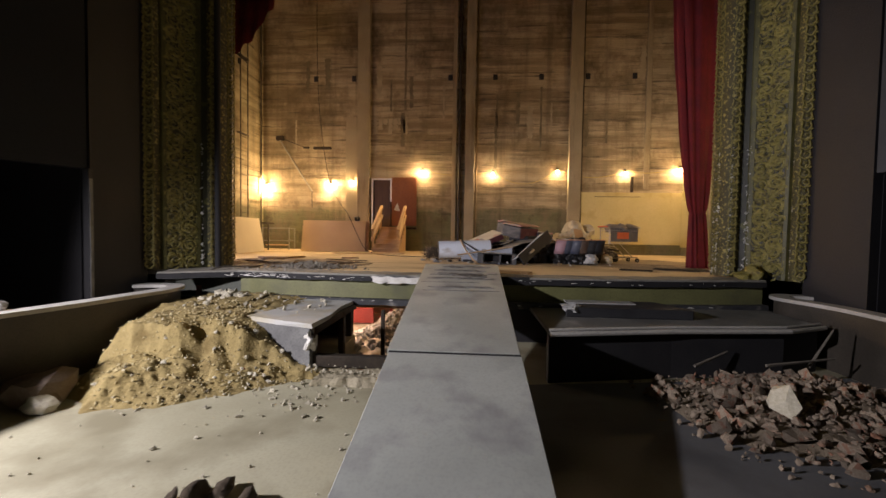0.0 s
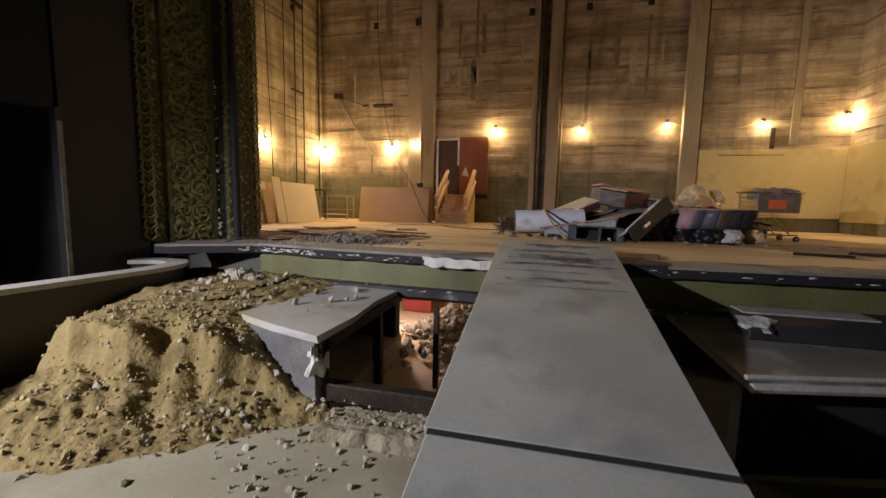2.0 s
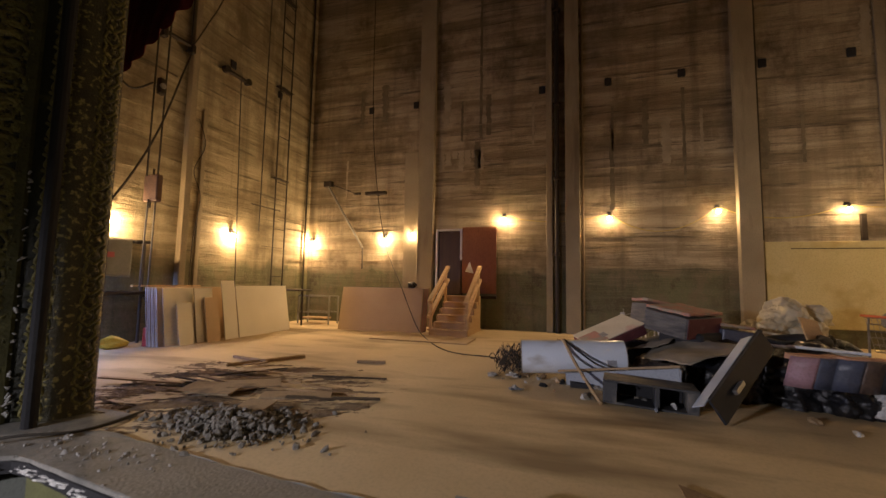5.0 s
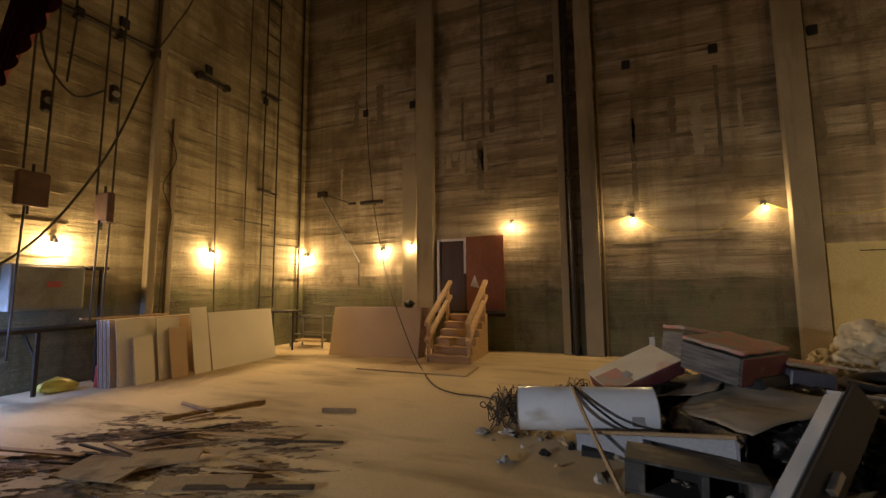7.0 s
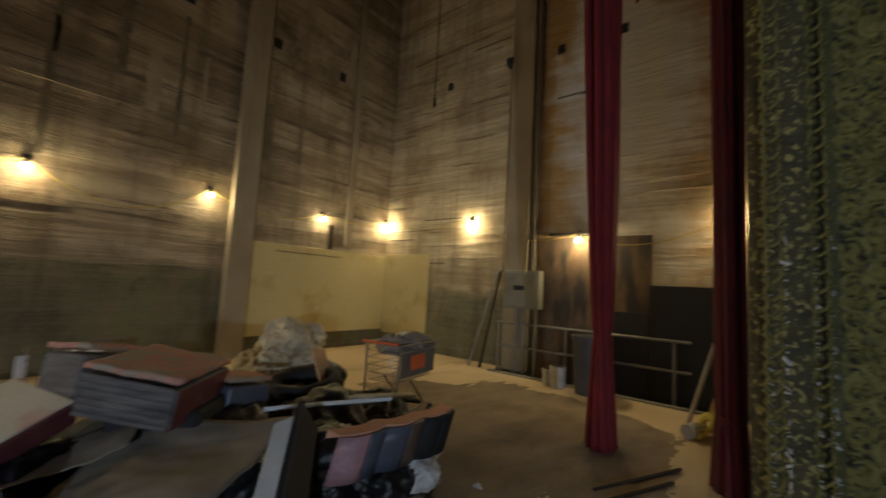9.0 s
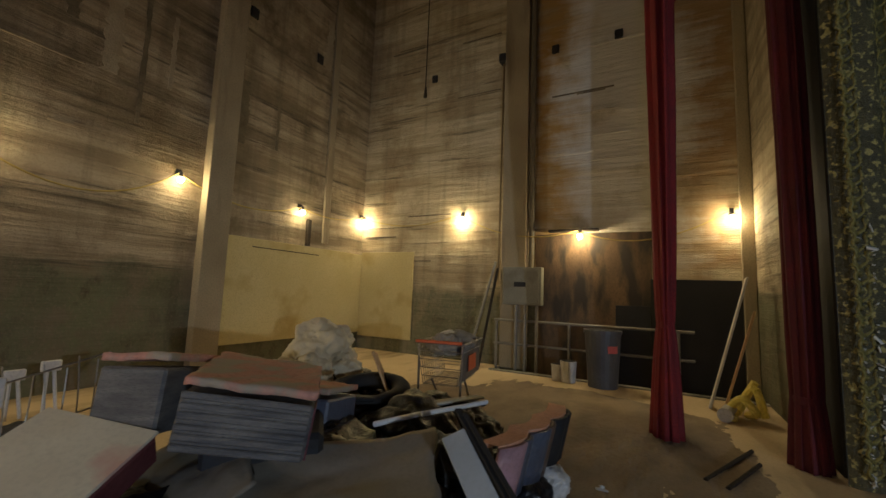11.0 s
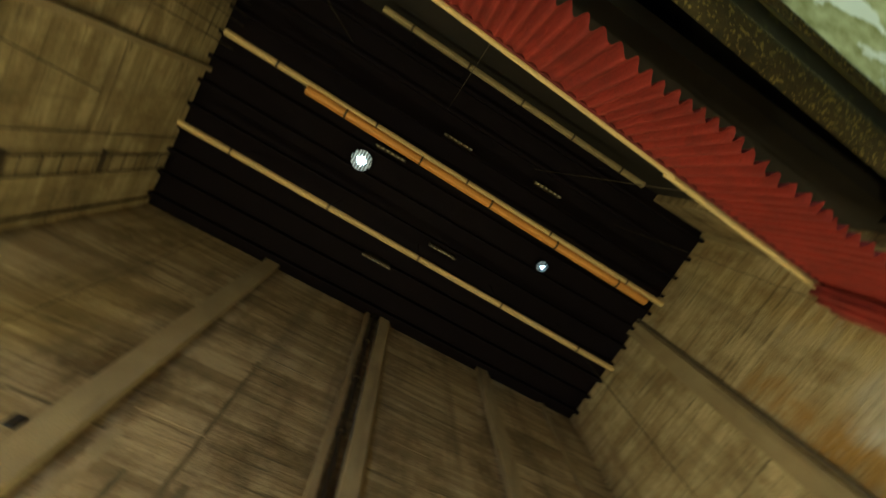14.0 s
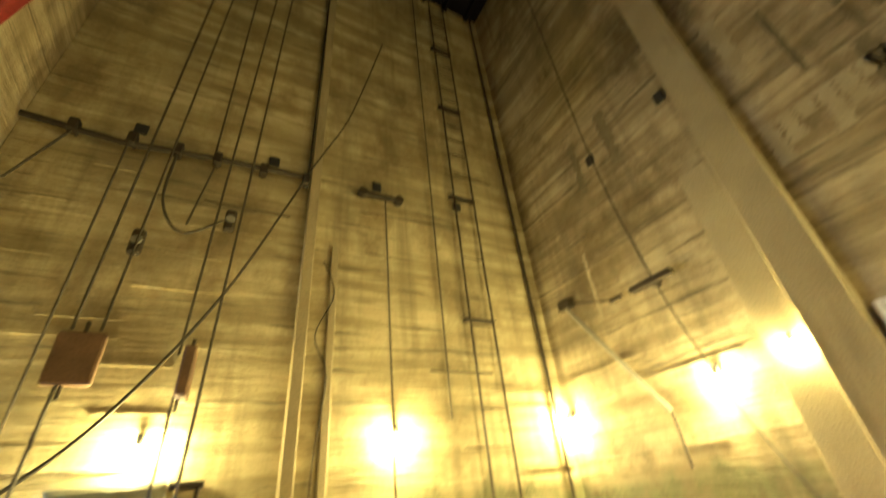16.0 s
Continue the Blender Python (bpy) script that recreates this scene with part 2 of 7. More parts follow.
CARDB = mk("brown_board", (0.46, 0.33, 0.19), (0.53, 0.39, 0.23), 1.2, 0.8, 0.05, grit=0.2)
DRYEDGE = mk("grey_board_edge", (0.32, 0.29, 0.26), (0.45, 0.41, 0.36), 10, 0.85, 0.1)
YELP = mk("cream_wall_boarding", (0.52, 0.44, 0.19), (0.6, 0.52, 0.26), 0.9, 0.75, 0.05, c3=(0.42, 0.33, 0.12), spots=(0.56, 0.7))
IRON = mk("rusty_dark_iron", (0.03, 0.024, 0.018), (0.06, 0.045, 0.03), 8, 0.65, 0.3, metal=0.5)
STEEL = mk("grey_pipe_paint", (0.22, 0.21, 0.18), (0.3, 0.29, 0.25), 5, 0.45, 0.1, metal=0.3)
GREYBOX = mk("grey_cabinet_paint", (0.2, 0.2, 0.165), (0.26, 0.255, 0.21), 2, 0.5, 0.06, c3=(0.14, 0.12, 0.08), spots=(0.6, 0.72))
ROPE = mk("dusty_cable", (0.035, 0.028, 0.02), (0.06, 0.05, 0.035), 10, 0.85, 0.1)
YROPE = mk("yellow_cable", (0.4, 0.3, 0.06), (0.5, 0.38, 0.09), 10, 0.6, 0.0)
TUBEM = mk("white_enamel_metal", (0.7, 0.76, 0.86), (0.8, 0.85, 0.92), 2, 0.2, 0.012, c3=(0.5, 0.5, 0.5), spots=(0.6, 0.75), spot_scale=2.2, spot_stretch=(1, 1, 2), grit=0.1)
GREYP = mk("blue_grey_panel", (0.2, 0.22, 0.25), (0.28, 0.3, 0.33), 2, 0.5, 0.1, c3=(0.12, 0.11, 0.1), spots=(0.55, 0.68))
DARKP = mk("black_panel_and_mouth_shade", (0.012, 0.012, 0.014), (0.024, 0.024, 0.026), 3, 0.75, 0.15)
CLOTH = mk("brown_tarpaulin", (0.19, 0.17, 0.135), (0.3, 0.265, 0.21), 1.5, 0.75, 0.15, c3=(0.22, 0.19, 0.13), spots=(0.52, 0.7), spot_scale=2, grit=0.25)
FOAM_P = mk("pink_foam", (0.46, 0.21, 0.155), (0.55, 0.3, 0.22), 2, 0.9, 0.25, c3=(0.36, 0.3, 0.22), spots=(0.46, 0.6), spot_scale=3.2, spot_stretch=(1, 2.2, 1))
FOAM_C = mk("cream_foam", (0.66, 0.59, 0.43), (0.75, 0.69, 0.53), 3, 0.85, 0.1, c3=(0.62, 0.4, 0.31), spots=(0.6, 0.66), spot_scale=1.1, grit=0.25)
MAROON = mk("maroon_vinyl", (0.11, 0.03, 0.035), (0.17, 0.055, 0.055), 4, 0.6, 0.2, c3=(0.2, 0.13, 0.11), spots=(0.55, 0.7), spot_scale=3)
PURP = mk("faded_mauve_vinyl", (0.4, 0.23, 0.26), (0.48, 0.3, 0.33), 3, 0.5, 0.1)
DUSTY = mk("dusty_ribbed_vinyl", (0.07, 0.07, 0.075), (0.19, 0.18, 0.165), 4, 0.7, 0.35, stretch=(1, 1, 5))
NAVY = mk("navy_vinyl", (0.065, 0.075, 0.11), (0.115, 0.125, 0.17), 3, 0.38, 0.2)
BAG = mk("crumpled_white_plastic", (0.5, 0.43, 0.29), (0.64, 0.57, 0.41), 5, 0.4, 0.4, grit=0.2)
BAGW = mk("white_plastic_bag", (0.55, 0.53, 0.5), (0.7, 0.68, 0.65), 5, 0.4, 0.5)
BAGBK = mk("black_plastic_and_gap_shade", (0.008, 0.008, 0.009), (0.02, 0.02, 0.022), 5, 0.3, 0.5)
ORANGE = mk("orange_sign", (0.6, 0.12, 0.03), (0.68, 0.16, 0.05), 5, 0.5, 0.0)
CHROME = mk("zinc_wire", (0.35, 0.33, 0.3), (0.45, 0.43, 0.4), 10, 0.35, 0.0, metal=0.8)
BINM = mk("grey_bin_plastic", (0.05, 0.05, 0.055), (0.075, 0.075, 0.08), 3, 0.5, 0.05)
YELLOW = mk("yellow_plastic", (0.68, 0.55, 0.06), (0.75, 0.63, 0.12), 4, 0.4, 0.2)
PINKW = mk("pink_cellar_wall", (0.5, 0.25, 0.16), (0.6, 0.33, 0.22), 1.5, 0.85, 0.15, c3=(0.62, 0.58, 0.5), spots=(0.6, 0.66))
REDP = mk("red_gloss_paint", (0.45, 0.035, 0.02), (0.52, 0.06, 0.03), 3, 0.45, 0.1)
CELLF = mk("cellar_floor_dust", (0.42, 0.345, 0.25), (0.52, 0.44, 0.33), 2, 0.9, 0.15, grit=0.25)
GREYD = mk("grey_demolition_dust", (0.28, 0.26, 0.23), (0.42, 0.4, 0.36), 8, 0.9, 0.5)
LEAFL = mk("splintered_floorboard", (0.33, 0.22, 0.11), (0.45, 0.32, 0.18), 3, 0.75, 0.2, stretch=(1, 6, 6), rand=0.4)
DIRT = mk("black_dirt", (0.05, 0.035, 0.02), (0.09, 0.065, 0.04), 6, 0.95, 0.6)
RUSTW = mk("rusty_boarding", (0.085, 0.055, 0.03), (0.18, 0.115, 0.055), 1.6, 0.85, 0.3, stretch=(1, 1, 0.6), c3=(0.04, 0.032, 0.024), spots=(0.45, 0.6), spot_scale=2.2, spot_stretch=(1, 1.5, 0.5))


def glow(name, colour, strength):
    m = bpy.data.materials.new(name)
    m.use_nodes = True
    b = m.node_tree.nodes["Principled BSDF"]
    b.inputs["Base Color"].default_value = (*colour, 1)
    b.inputs["Emission Color"].default_value = (*colour, 1)
    b.inputs["Emission Strength"].default_value = strength
    return m


BULBM = glow("lit_bulb_glass", (1.0, 0.74, 0.36), 60)
# faint emission on the grille ring stands in for daylight falling through it
RINGM = glow("grille_glow_for_daylight", (0.8, 0.85, 0.9), 0.05)
VENTM = glow("daylight_in_vent", (0.85, 0.93, 1.0), 6)

# ---- mesh helpers ----


def thing(name, label="", category="", group="", kind="", at=(0, 0, 0)):
    ob = new(name)
    ob.empty_display_size = 0.1
    ob.location = at
    return tagged(ob, label, category, group, kind)


def to_object(name, bm, material, smooth=False):
    me = bpy.data.meshes.new(name)
    bm.to_mesh(me)
    bm.free()
    me.materials.append(material)
    if smooth:
        for p in me.polygons:
            p.use_smooth = True
    return new(name, me)


def part(name, bm, material, parent=None, label="", smooth=False):
    ob = to_object(name, bm, material, smooth)
    if parent:
        ob.parent = parent
        ob.location = -Vector(parent.location) if not parent.parent else (0, 0, 0)
    if label:
        ob["label"] = label
    return ob


def solid(name, bm, material, label="", category="", group="", kind="", smooth=False):
    return tagged(to_object(name, bm, material, smooth), label, category, group, kind)


def box(x0, x1, y0, y1, z0, z1, bevel=0.0, m=None, bm=None):
    """A bevelled block between two corners; m: a pose laid over it."""
    own = bmesh.new()
    bmesh.ops.create_cube(own, size=1.0, matrix=Matrix.LocRotScale(((x0 + x1) / 2, (y0 + y1) / 2, (z0 + z1) / 2), None, (x1 - x0, y1 - y0, z1 - z0)))
    if bevel:
        bmesh.ops.bevel(own, geom=own.edges[:], offset=bevel, segments=1, affect="EDGES")
    if m is not None:
        bmesh.ops.transform(own, matrix=m, verts=own.verts)
    if bm is None:
        return own
    return merge(bm, own)


def merge(bm, own):
    tmp = bpy.data.meshes.new("tmp")
    own.to_mesh(tmp)
    own.free()
    bm.from_mesh(tmp)
    bpy.data.meshes.remove(tmp)
    return bm


def cyl(p, q, r, r2=None, seg=12, caps=True, bm=None):
    """A round bar from p to q."""
    p, q = Vector(p), Vector(q)
    own = bmesh.new()
    d = q - p
    m = Matrix.Translation((p + q) / 2) @ d.to_track_quat("Z", "Y").to_matrix().to_4x4()
    bmesh.ops.create_cone(own, cap_ends=caps, segments=seg, radius1=r, radius2=r if r2 is None else r2, depth=d.length, matrix=m)
    return own if bm is None else merge(bm, own)


def hose(points, r, seg=6, bm=None):
    """A cable through points, swept with a ring."""
    own = bmesh.new()
    pts = [Vector(p) for p in points]
    rings = []
    for i, p in enumerate(pts):
        d = (pts[min(i + 1, len(pts) - 1)] - pts[max(i - 1, 0)]).normalized()
        side = d.cross(Vector((0.31, 0.17, 0.93))).normalized()
        up = side.cross(d)
        rings.append([own.verts.new(p + (side * math.cos(a) + up * math.sin(a)) * r) for a in [k * math.tau / seg for k in range(seg)]])
    for a, b in zip(rings, rings[1:]):
        for k in range(seg):
            own.faces.new((a[k], a[(k + 1) % seg], b[(k + 1) % seg], b[k]))
    own.faces.new(rings[0][::-1])
    own.faces.new(rings[-1])
    return own if bm is None else merge(bm, own)


def bend(points, n=8):
    """A smooth line through control points."""
    pts = [Vector(p) for p in points]
    out = []
    for i in range(len(pts) - 1):
        p0, p1, p2, p3 = pts[max(i - 1, 0)], pts[i], pts[i + 1], pts[min(i + 2, len(pts) - 1)]
        for k in range(n):
            t = k / n
            out.append(0.5 * ((2 * p1) + (p2 - p0) * t + (2 * p0 - 5 * p1 + 4 * p2 - p3) * t * t + (3 * p1 - p0 - 3 * p2 + p3) * t ** 3))
    return out + [pts[-1]]


def lump(r, seed, squash=0.7, rough=0.35, sub=1):
    """A broken lump of stone or plaster."""
    bm = bmesh.new()
    bmesh.ops.create_icosphere(bm, subdivisions=sub, radius=r)
    rng = random.Random(seed)
    k = Vector((rng.random() * 50, rng.random() * 50, rng.random() * 50))
    for v in bm.verts:
        f = 1 + rough * noise.noise(v.co / r * 1.1 + k) * 1.6
        v.co = Vector((v.co.x * f * (0.8 + 0.5 * noise.noise(k)), v.co.y * f, v.co.z * f * squash))
    return bm


def prism(outline, z0, z1, bevel=0.0):
    """An upright solid over a closed outline."""
    bm = bmesh.new()
    low = [bm.verts.new((x, y, z0)) for x, y in outline]
    f = bm.faces.new(low)
    r = bmesh.ops.extrude_face_region(bm, geom=[f])
    for v in r["geom"]:
        if isinstance(v, bmesh.types.BMVert):
            v.co.z = z1
    bmesh.ops.recalc_face_normals(bm, faces=bm.faces)
    if bevel:
        bmesh.ops.bevel(bm, geom=bm.edges[:], offset=bevel, segments=1, affect="EDGES")
    return bm


def scatter_mesh(name, spots, sizes, material, parent, seed, squash=0.65):
    """Lumps too many and small to pick apart, joined into one part."""
    verts, faces = [], []
    rng = random.Random(seed)
    shapes = []
    for s in range(6):
        b = lump(1.0, seed + s, squash, 0.5, 1)
        b.verts.ensure_lookup_table()
        shapes.append(([v.co.copy() for v in b.verts], [[v.index for v in f.verts] for f in b.faces]))
        b.free()
    for (x, y, z), r in zip(spots, sizes):
        vs, fs = shapes[rng.randrange(6)]
        rot = Euler((rng.random() * 6, rng.random() * 6, rng.random() * 6)).to_matrix()
        base = len(verts)
        verts += [tuple(rot @ v * r + Vector((x, y, z))) for v in vs]
        faces += [[base + k for k in f] for f in fs]
    me = bpy.data.meshes.new(name)
    me.from_pydata(verts, [], faces)
    me.materials.append(material)
    ob = new(name, me)
    ob.parent = parent
    return tagged(ob, kind="stuff")

# ---- the stage house ----
S, LIPZ, F = 0.86, 0.88, -0.22          # stage floor, top of its lip, floor of the auditorium
XL, XR, YB, ZC = -9.05, 8.25, 14.5, 16.7


def lip_y(x):
    return 4.28 + 0.018 * (x + 0.3) ** 2 if x > -4.2 else 4.554 - 0.6 * (-4.2 - x)


floor = solid("floor_stage", prism([(XL - 0.3, 5.6), (-5.2, 5.4), (-4.75, 4.95)] + [(x, lip_y(x) + 0.5) for x in np.linspace(-4.3, 4.0, 16)] +
                                   [(4.4, 5.3), (5.0, 5.7), (7.6, 5.7), (7.6, 10.4), (XR + 0.3, 10.4), (XR + 0.3, YB + 0.3), (XL - 0.3, YB + 0.3)], 0.6, S),
              STAGE, "dusty brown boarded stage floor with drag marks", "floor", kind="structure")
lip = thing("stage_lip", "grey concrete stage lip with chipped black edge over an olive band", "stage edge", kind="structure")


def strip(y0, y1, z0, z1, xs, wobble=0.0, seed=3):
    """A curved strip that follows the stage edge."""
    outline = [(x, lip_y(x) + y0) for x in xs] + [(x, lip_y(x) + y1) for x in xs[::-1]]
    bm = prism(outline, z0, z1)
    for v in bm.verts:
        v.co += Vector((0, 1, 1)) * wobble * noise.noise(v.co * 6 + Vector((seed, 0, 0)))
    return bm


XS = [float(v) for v in np.linspace(-5.25, 4.75, 60)]
XG = [v for v in XS if v > -4.4]
part("lip_top", strip(0.0, 0.56, LIPZ - 0.09, LIPZ, XS, 0.012), LIP, lip)
part("black_edge", strip(-0.02, 0.05, LIPZ - 0.115, LIPZ - 0.03, XS, 0.014, 9), BLACK, lip)
part("chipped_plaster_patch", strip(-0.034, 0.04, LIPZ - 0.135, LIPZ - 0.035, [float(v) for v in np.linspace(-1.8, -0.9, 30)], 0.03, 5), WHITE, lip, "bare white plaster where the edge broke off")
part("lip_corner", prism([(-5.9, 4.35), (-5.2, 4.5), (-4.35, 5.0), (-4.35, 5.5), (-5.9, 5.55)], LIPZ - 0.09, LIPZ - 0.003), LIP, lip)
part("recess_panel", box(-5.6, -4.16, 4.66, 4.74, 0.2, LIPZ - 0.1), mk("grey_green_recess", (0.06, 0.065, 0.05), (0.1, 0.105, 0.085), 3, 0.7, 0.2), lip, "dull grey-green recess beside the olive band")
part("olive_band", strip(0.08, 0.3, 0.46, LIPZ - 0.1, XG), GREEN, lip, "olive painted riser band")
part("lower_ledge", strip(-0.08, 0.3, 0.38, 0.47, XG, 0.014, 4), mk("dusty_black_ledge", (0.025, 0.026, 0.03), (0.06, 0.06, 0.062), 3, 0.7, 0.3, c3=(0.2, 0.19, 0.17), spots=(0.58, 0.68), spot_scale=4), lip, "black ledge under the olive band")
rng = random.Random(5)
for k in range(150):
    x = rng.choice((rng.uniform(-4.4, -3.3), rng.uniform(-4.4, -0.9))) if k < 124 else rng.uniform(0.6, 4)
    top = k % 3 > 0
    yy = lip_y(x) - (0.022 if top else 0.085)
    chip = part("paint_chip", lump(rng.uniform(0.008, 0.03), 300 + k, 0.45, 0.9, 1), WHITE, lip)
    chip.location = (x, yy, (LIPZ - 0.07 if top else 0.445) + rng.uniform(-0.03, 0.03))
    chip.scale = (rng.uniform(1, 3.2), 0.4, rng.uniform(0.4, 0.9))
# the stage front below the ledge, open to the cellar beside the ramp
front = thing("stage_front", "dark painted stage front wall under the ledge", "wall", kind="structure")
part("front_panel", box(-5.3, -2.2, 4.5, 4.65, F - 0.3, 0.40), BLACK, front)
part("front_panel", box(0.35, 4.75, 4.5, 4.65, F - 0.3, 0.40), BLACK, front)
part("front_beam", box(-2.2, 0.35, 4.42, 4.55, 0.30, 0.395, 0.01), WOOD, front, "raw timber beam over the cellar opening")

cellar = thing("cellar_room", "low room under the stage with pink and red peeling walls", "room", kind="structure")
part("cellar_floor", box(-5.0, 1.5, 3.0, 9.0, -0.62, -0.5), CELLF, cellar)
part("cellar_wall", box(-5.0, 1.5, 8.0, 8.15, -0.5, 0.58), PINKW, cellar)
part("cellar_wall", box(-5.1, -5.0, 4.65, 8.0, -0.5, 0.58), PINKW, cellar)
part("cellar_wall", box(1.4, 1.5, 4.65, 8.0, -0.5, 0.58), PINKW, cellar)
part("cellar_pier", box(-3.5, -2.95, 5.6, 5.8, -0.5, 0.58), PINKW, cellar)
part("white_post", box(-2.74, -2.63, 4.86, 4.98, -0.5, 0.39, 0.01), WHITE, cellar, "white painted post with a red edge")
part("red_post", box(-2.625, -2.575, 4.86, 4.98, -0.5, 0.39, 0.006), REDP, cellar, "red edge of the post")
part("red_panel", box(-2.86, -2.34, 6.7, 6.76, -0.48, 0.58, 0.01), mk("dull_red_paint", (0.22, 0.022, 0.014), (0.3, 0.04, 0.025), 3, 0.7, 0.15), cellar, "dull red painted panel")
part("plaster_board", box(-1.75, -1.3, 6.3, 6.36, 0.0, 0.5, 0.01), WHITE, cellar, "pale plaster board")
part("red_panel", box(-2.2, -1.2, 7.85, 7.97, -0.5, 0.58, 0.01), REDP, cellar, "red painted panel")
spots = [(rng.gauss(-1.35, 0.42), rng.gauss(5.35, 0.42), 0) for k in range(1900)]
spots = [(x, y, -0.5 + 0.62 * math.exp(-((x + 1.35) ** 2 + (y - 5.35) ** 2) / 0.5) + rng.uniform(-0.03, 0.03)) for x, y, z in spots]
scatter_mesh("cellar_rubble", spots, [0.02 + 0.06 * rng.random() ** 2 for s in spots], GREYD, None, 77)
bpy.data.objects["cellar_rubble"]["label"] = "heap of grey demolition rubble in the cellar"
bpy.data.objects["cellar_rubble"]["category"] = "rubble"


def wall(name, bm, material, label):
    ob = thing(name, label, "wall", kind="structure")
    part("wall_face", bm, material, ob)
    return ob


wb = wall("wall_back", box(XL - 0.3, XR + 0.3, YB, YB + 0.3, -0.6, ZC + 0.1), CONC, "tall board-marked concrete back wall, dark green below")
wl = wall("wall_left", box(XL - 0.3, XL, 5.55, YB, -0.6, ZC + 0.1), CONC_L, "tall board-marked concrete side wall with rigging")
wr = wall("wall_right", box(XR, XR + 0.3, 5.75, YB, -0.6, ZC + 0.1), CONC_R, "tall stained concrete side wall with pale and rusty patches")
for x0, x1, z0 in ((-4.92, -4.41, S), (-0.45, -0.06, S), (3.72, 4.2, S)):
    part("pilaster", box(x0, x1, YB - 0.2, YB - 0.002, z0, ZC, 0.012), PILA, wb)
part("pilaster", box(-0.98, -0.8, YB - 0.12, YB - 0.002, S, ZC, 0.01), PILA, wb)
part("pilaster", box(-5.42, -4.94, YB - 0.1, YB - 0.002, S, 6.4, 0.01), PILA, wb)
part("pilaster", box(6.7, 6.9, YB - 0.07, YB - 0.002, 3.5, ZC, 0.01), PILA, wb)
for y0, y1 in ((9.55, 9.72), (10.02, 10.14)):
    part("pilaster", box(XL + 0.002, XL + (0.16 if y0 < 9.8 else 0.06), y0, y1, S, ZC if y0 < 9.8 else 6.4, 0.012), PILA, wl)
part("pilaster", box(XR - 0.2, XR - 0.002, 9.78, 10.35, S, ZC, 0.012), PILA, wr)
part("pilaster", box(XR - 0.1, XR - 0.002, 5.76, 5.95, S, ZC, 0.012), PILA, wr)
# holes left by the formwork ties, their inner shade put on as black blocks
for x in (-6.74, -5.12, -1.1, 0.73, 2.58, 4.42, 6.25):
    part("tie_socket", box(x - 0.09, x + 0.09, YB - 0.05, YB - 0.003, 7.88, 8.11, 0.015), BLACK, wb)
for y in (6.9, 8.9, 10.84, 12.7):
    part("tie_socket", box(XL + 0.003, XL + 0.05, y - 0.09, y + 0.09, 7.9, 8.12, 0.015), BLACK, wl)
for y in (12.36, 10.42, 9.22, 7.9):
    part("tie_socket", box(XR - 0.05 - (0.2 if 9.78 < y < 10.5 else 0), XR - 0.003, y - 0.08, y + 0.08, 7.9, 8.1, 0.015), BLACK, wr)
# run-down scars where fittings were torn off
def scar(x, z0, z1, w, material, seed):
    """A ragged upright stain plate on the back wall."""
    rng2 = random.Random(seed)
    n = 22
    left = [(x - w * (0.45 + 0.55 * rng2.random()), z0 + (z1 - z0) * k / n) for k in range(n + 1)]
    right_ = [(x + w * (0.45 + 0.55 * rng2.random()), z0 + (z1 - z0) * k / n) for k in range(n, -1, -1)]
    bm = prism(left + right_, 0.0, 0.006)
    bmesh.ops.transform(bm, matrix=Matrix.Translation((0, YB - 0.004, 0)) @ Matrix.Rotation(radians(90), 4, "X"), verts=bm.verts)
    return part("wall_scar", bm, material, wb)


SCAR = mk("sooty_scar", (0.12, 0.1, 0.06), (0.22, 0.18, 0.11), 3, 0.9, 0.4)
PALE = mk("pale_scar", (0.42, 0.36, 0.25), (0.3, 0.25, 0.16), 3, 0.9, 0.4)
scar(-2.95, 6.7, 11.5, 0.06, SCAR, 1)
scar(0.8, 4.3, 6.6, 0.075, SCAR, 2)
scar(-3.05, 5.2, 6.6, 0.12, SCAR, 3)
scar(2.6, 4.9, 7.6, 0.05, SCAR, 4)
scar(6.9, 3.6, 6.0, 0.05, SCAR, 5)
for k in range(7):
    scar(-4.2 + k * 0.21, 5.7 + 0.2 * (k % 3), 6.35, 0.12, PALE, 20 + k)
for k in range(16):
    x = -7.6 + 15 * ((k * 0.618) % 1)
    if not (-5.5 < x < -4.3 or -1.2 < x < 0.1 or 3.6 < x < 4.3):
        scar(x, 9.5 + 3 * ((k * 0.37) % 1) - 4.5, 9.5 + 3 * ((k * 0.37) % 1) - 3.2, 0.05 + 0.05 * (k % 3), SCAR if k % 2 else PALE, 40 + k)
# dark colour of every third ridge: shadow of a board joint painted on
joint_shade_mat = mk("board_joint_shadow", (0.10, 0.08, 0.05), (0.16, 0.13, 0.08), 4, 0.9, 0.3)
rng = random.Random(17)
for k in range(70):
    x, z, l = rng.uniform(-8.9, 7.5), 2.8 + 9 * rng.random() ** 1.4, rng.uniform(0.3, 1.6)
    if any(a0 - l - 0.1 < x < a1 + 0.1 for a0, a1 in ((-5.45, -4.4), (-1.0, 0.1), (3.7, 4.25), (6.65, 6.95))) or (z < 4.1 and -4.8 - l < x < -2.2):
        continue
    part("board_ridge", box(x, x + l, YB - 0.022, YB - 0.003, z, z + rng.uniform(0.012, 0.04), 0.004), CONC if k % 3 else joint_shade_mat, wb)
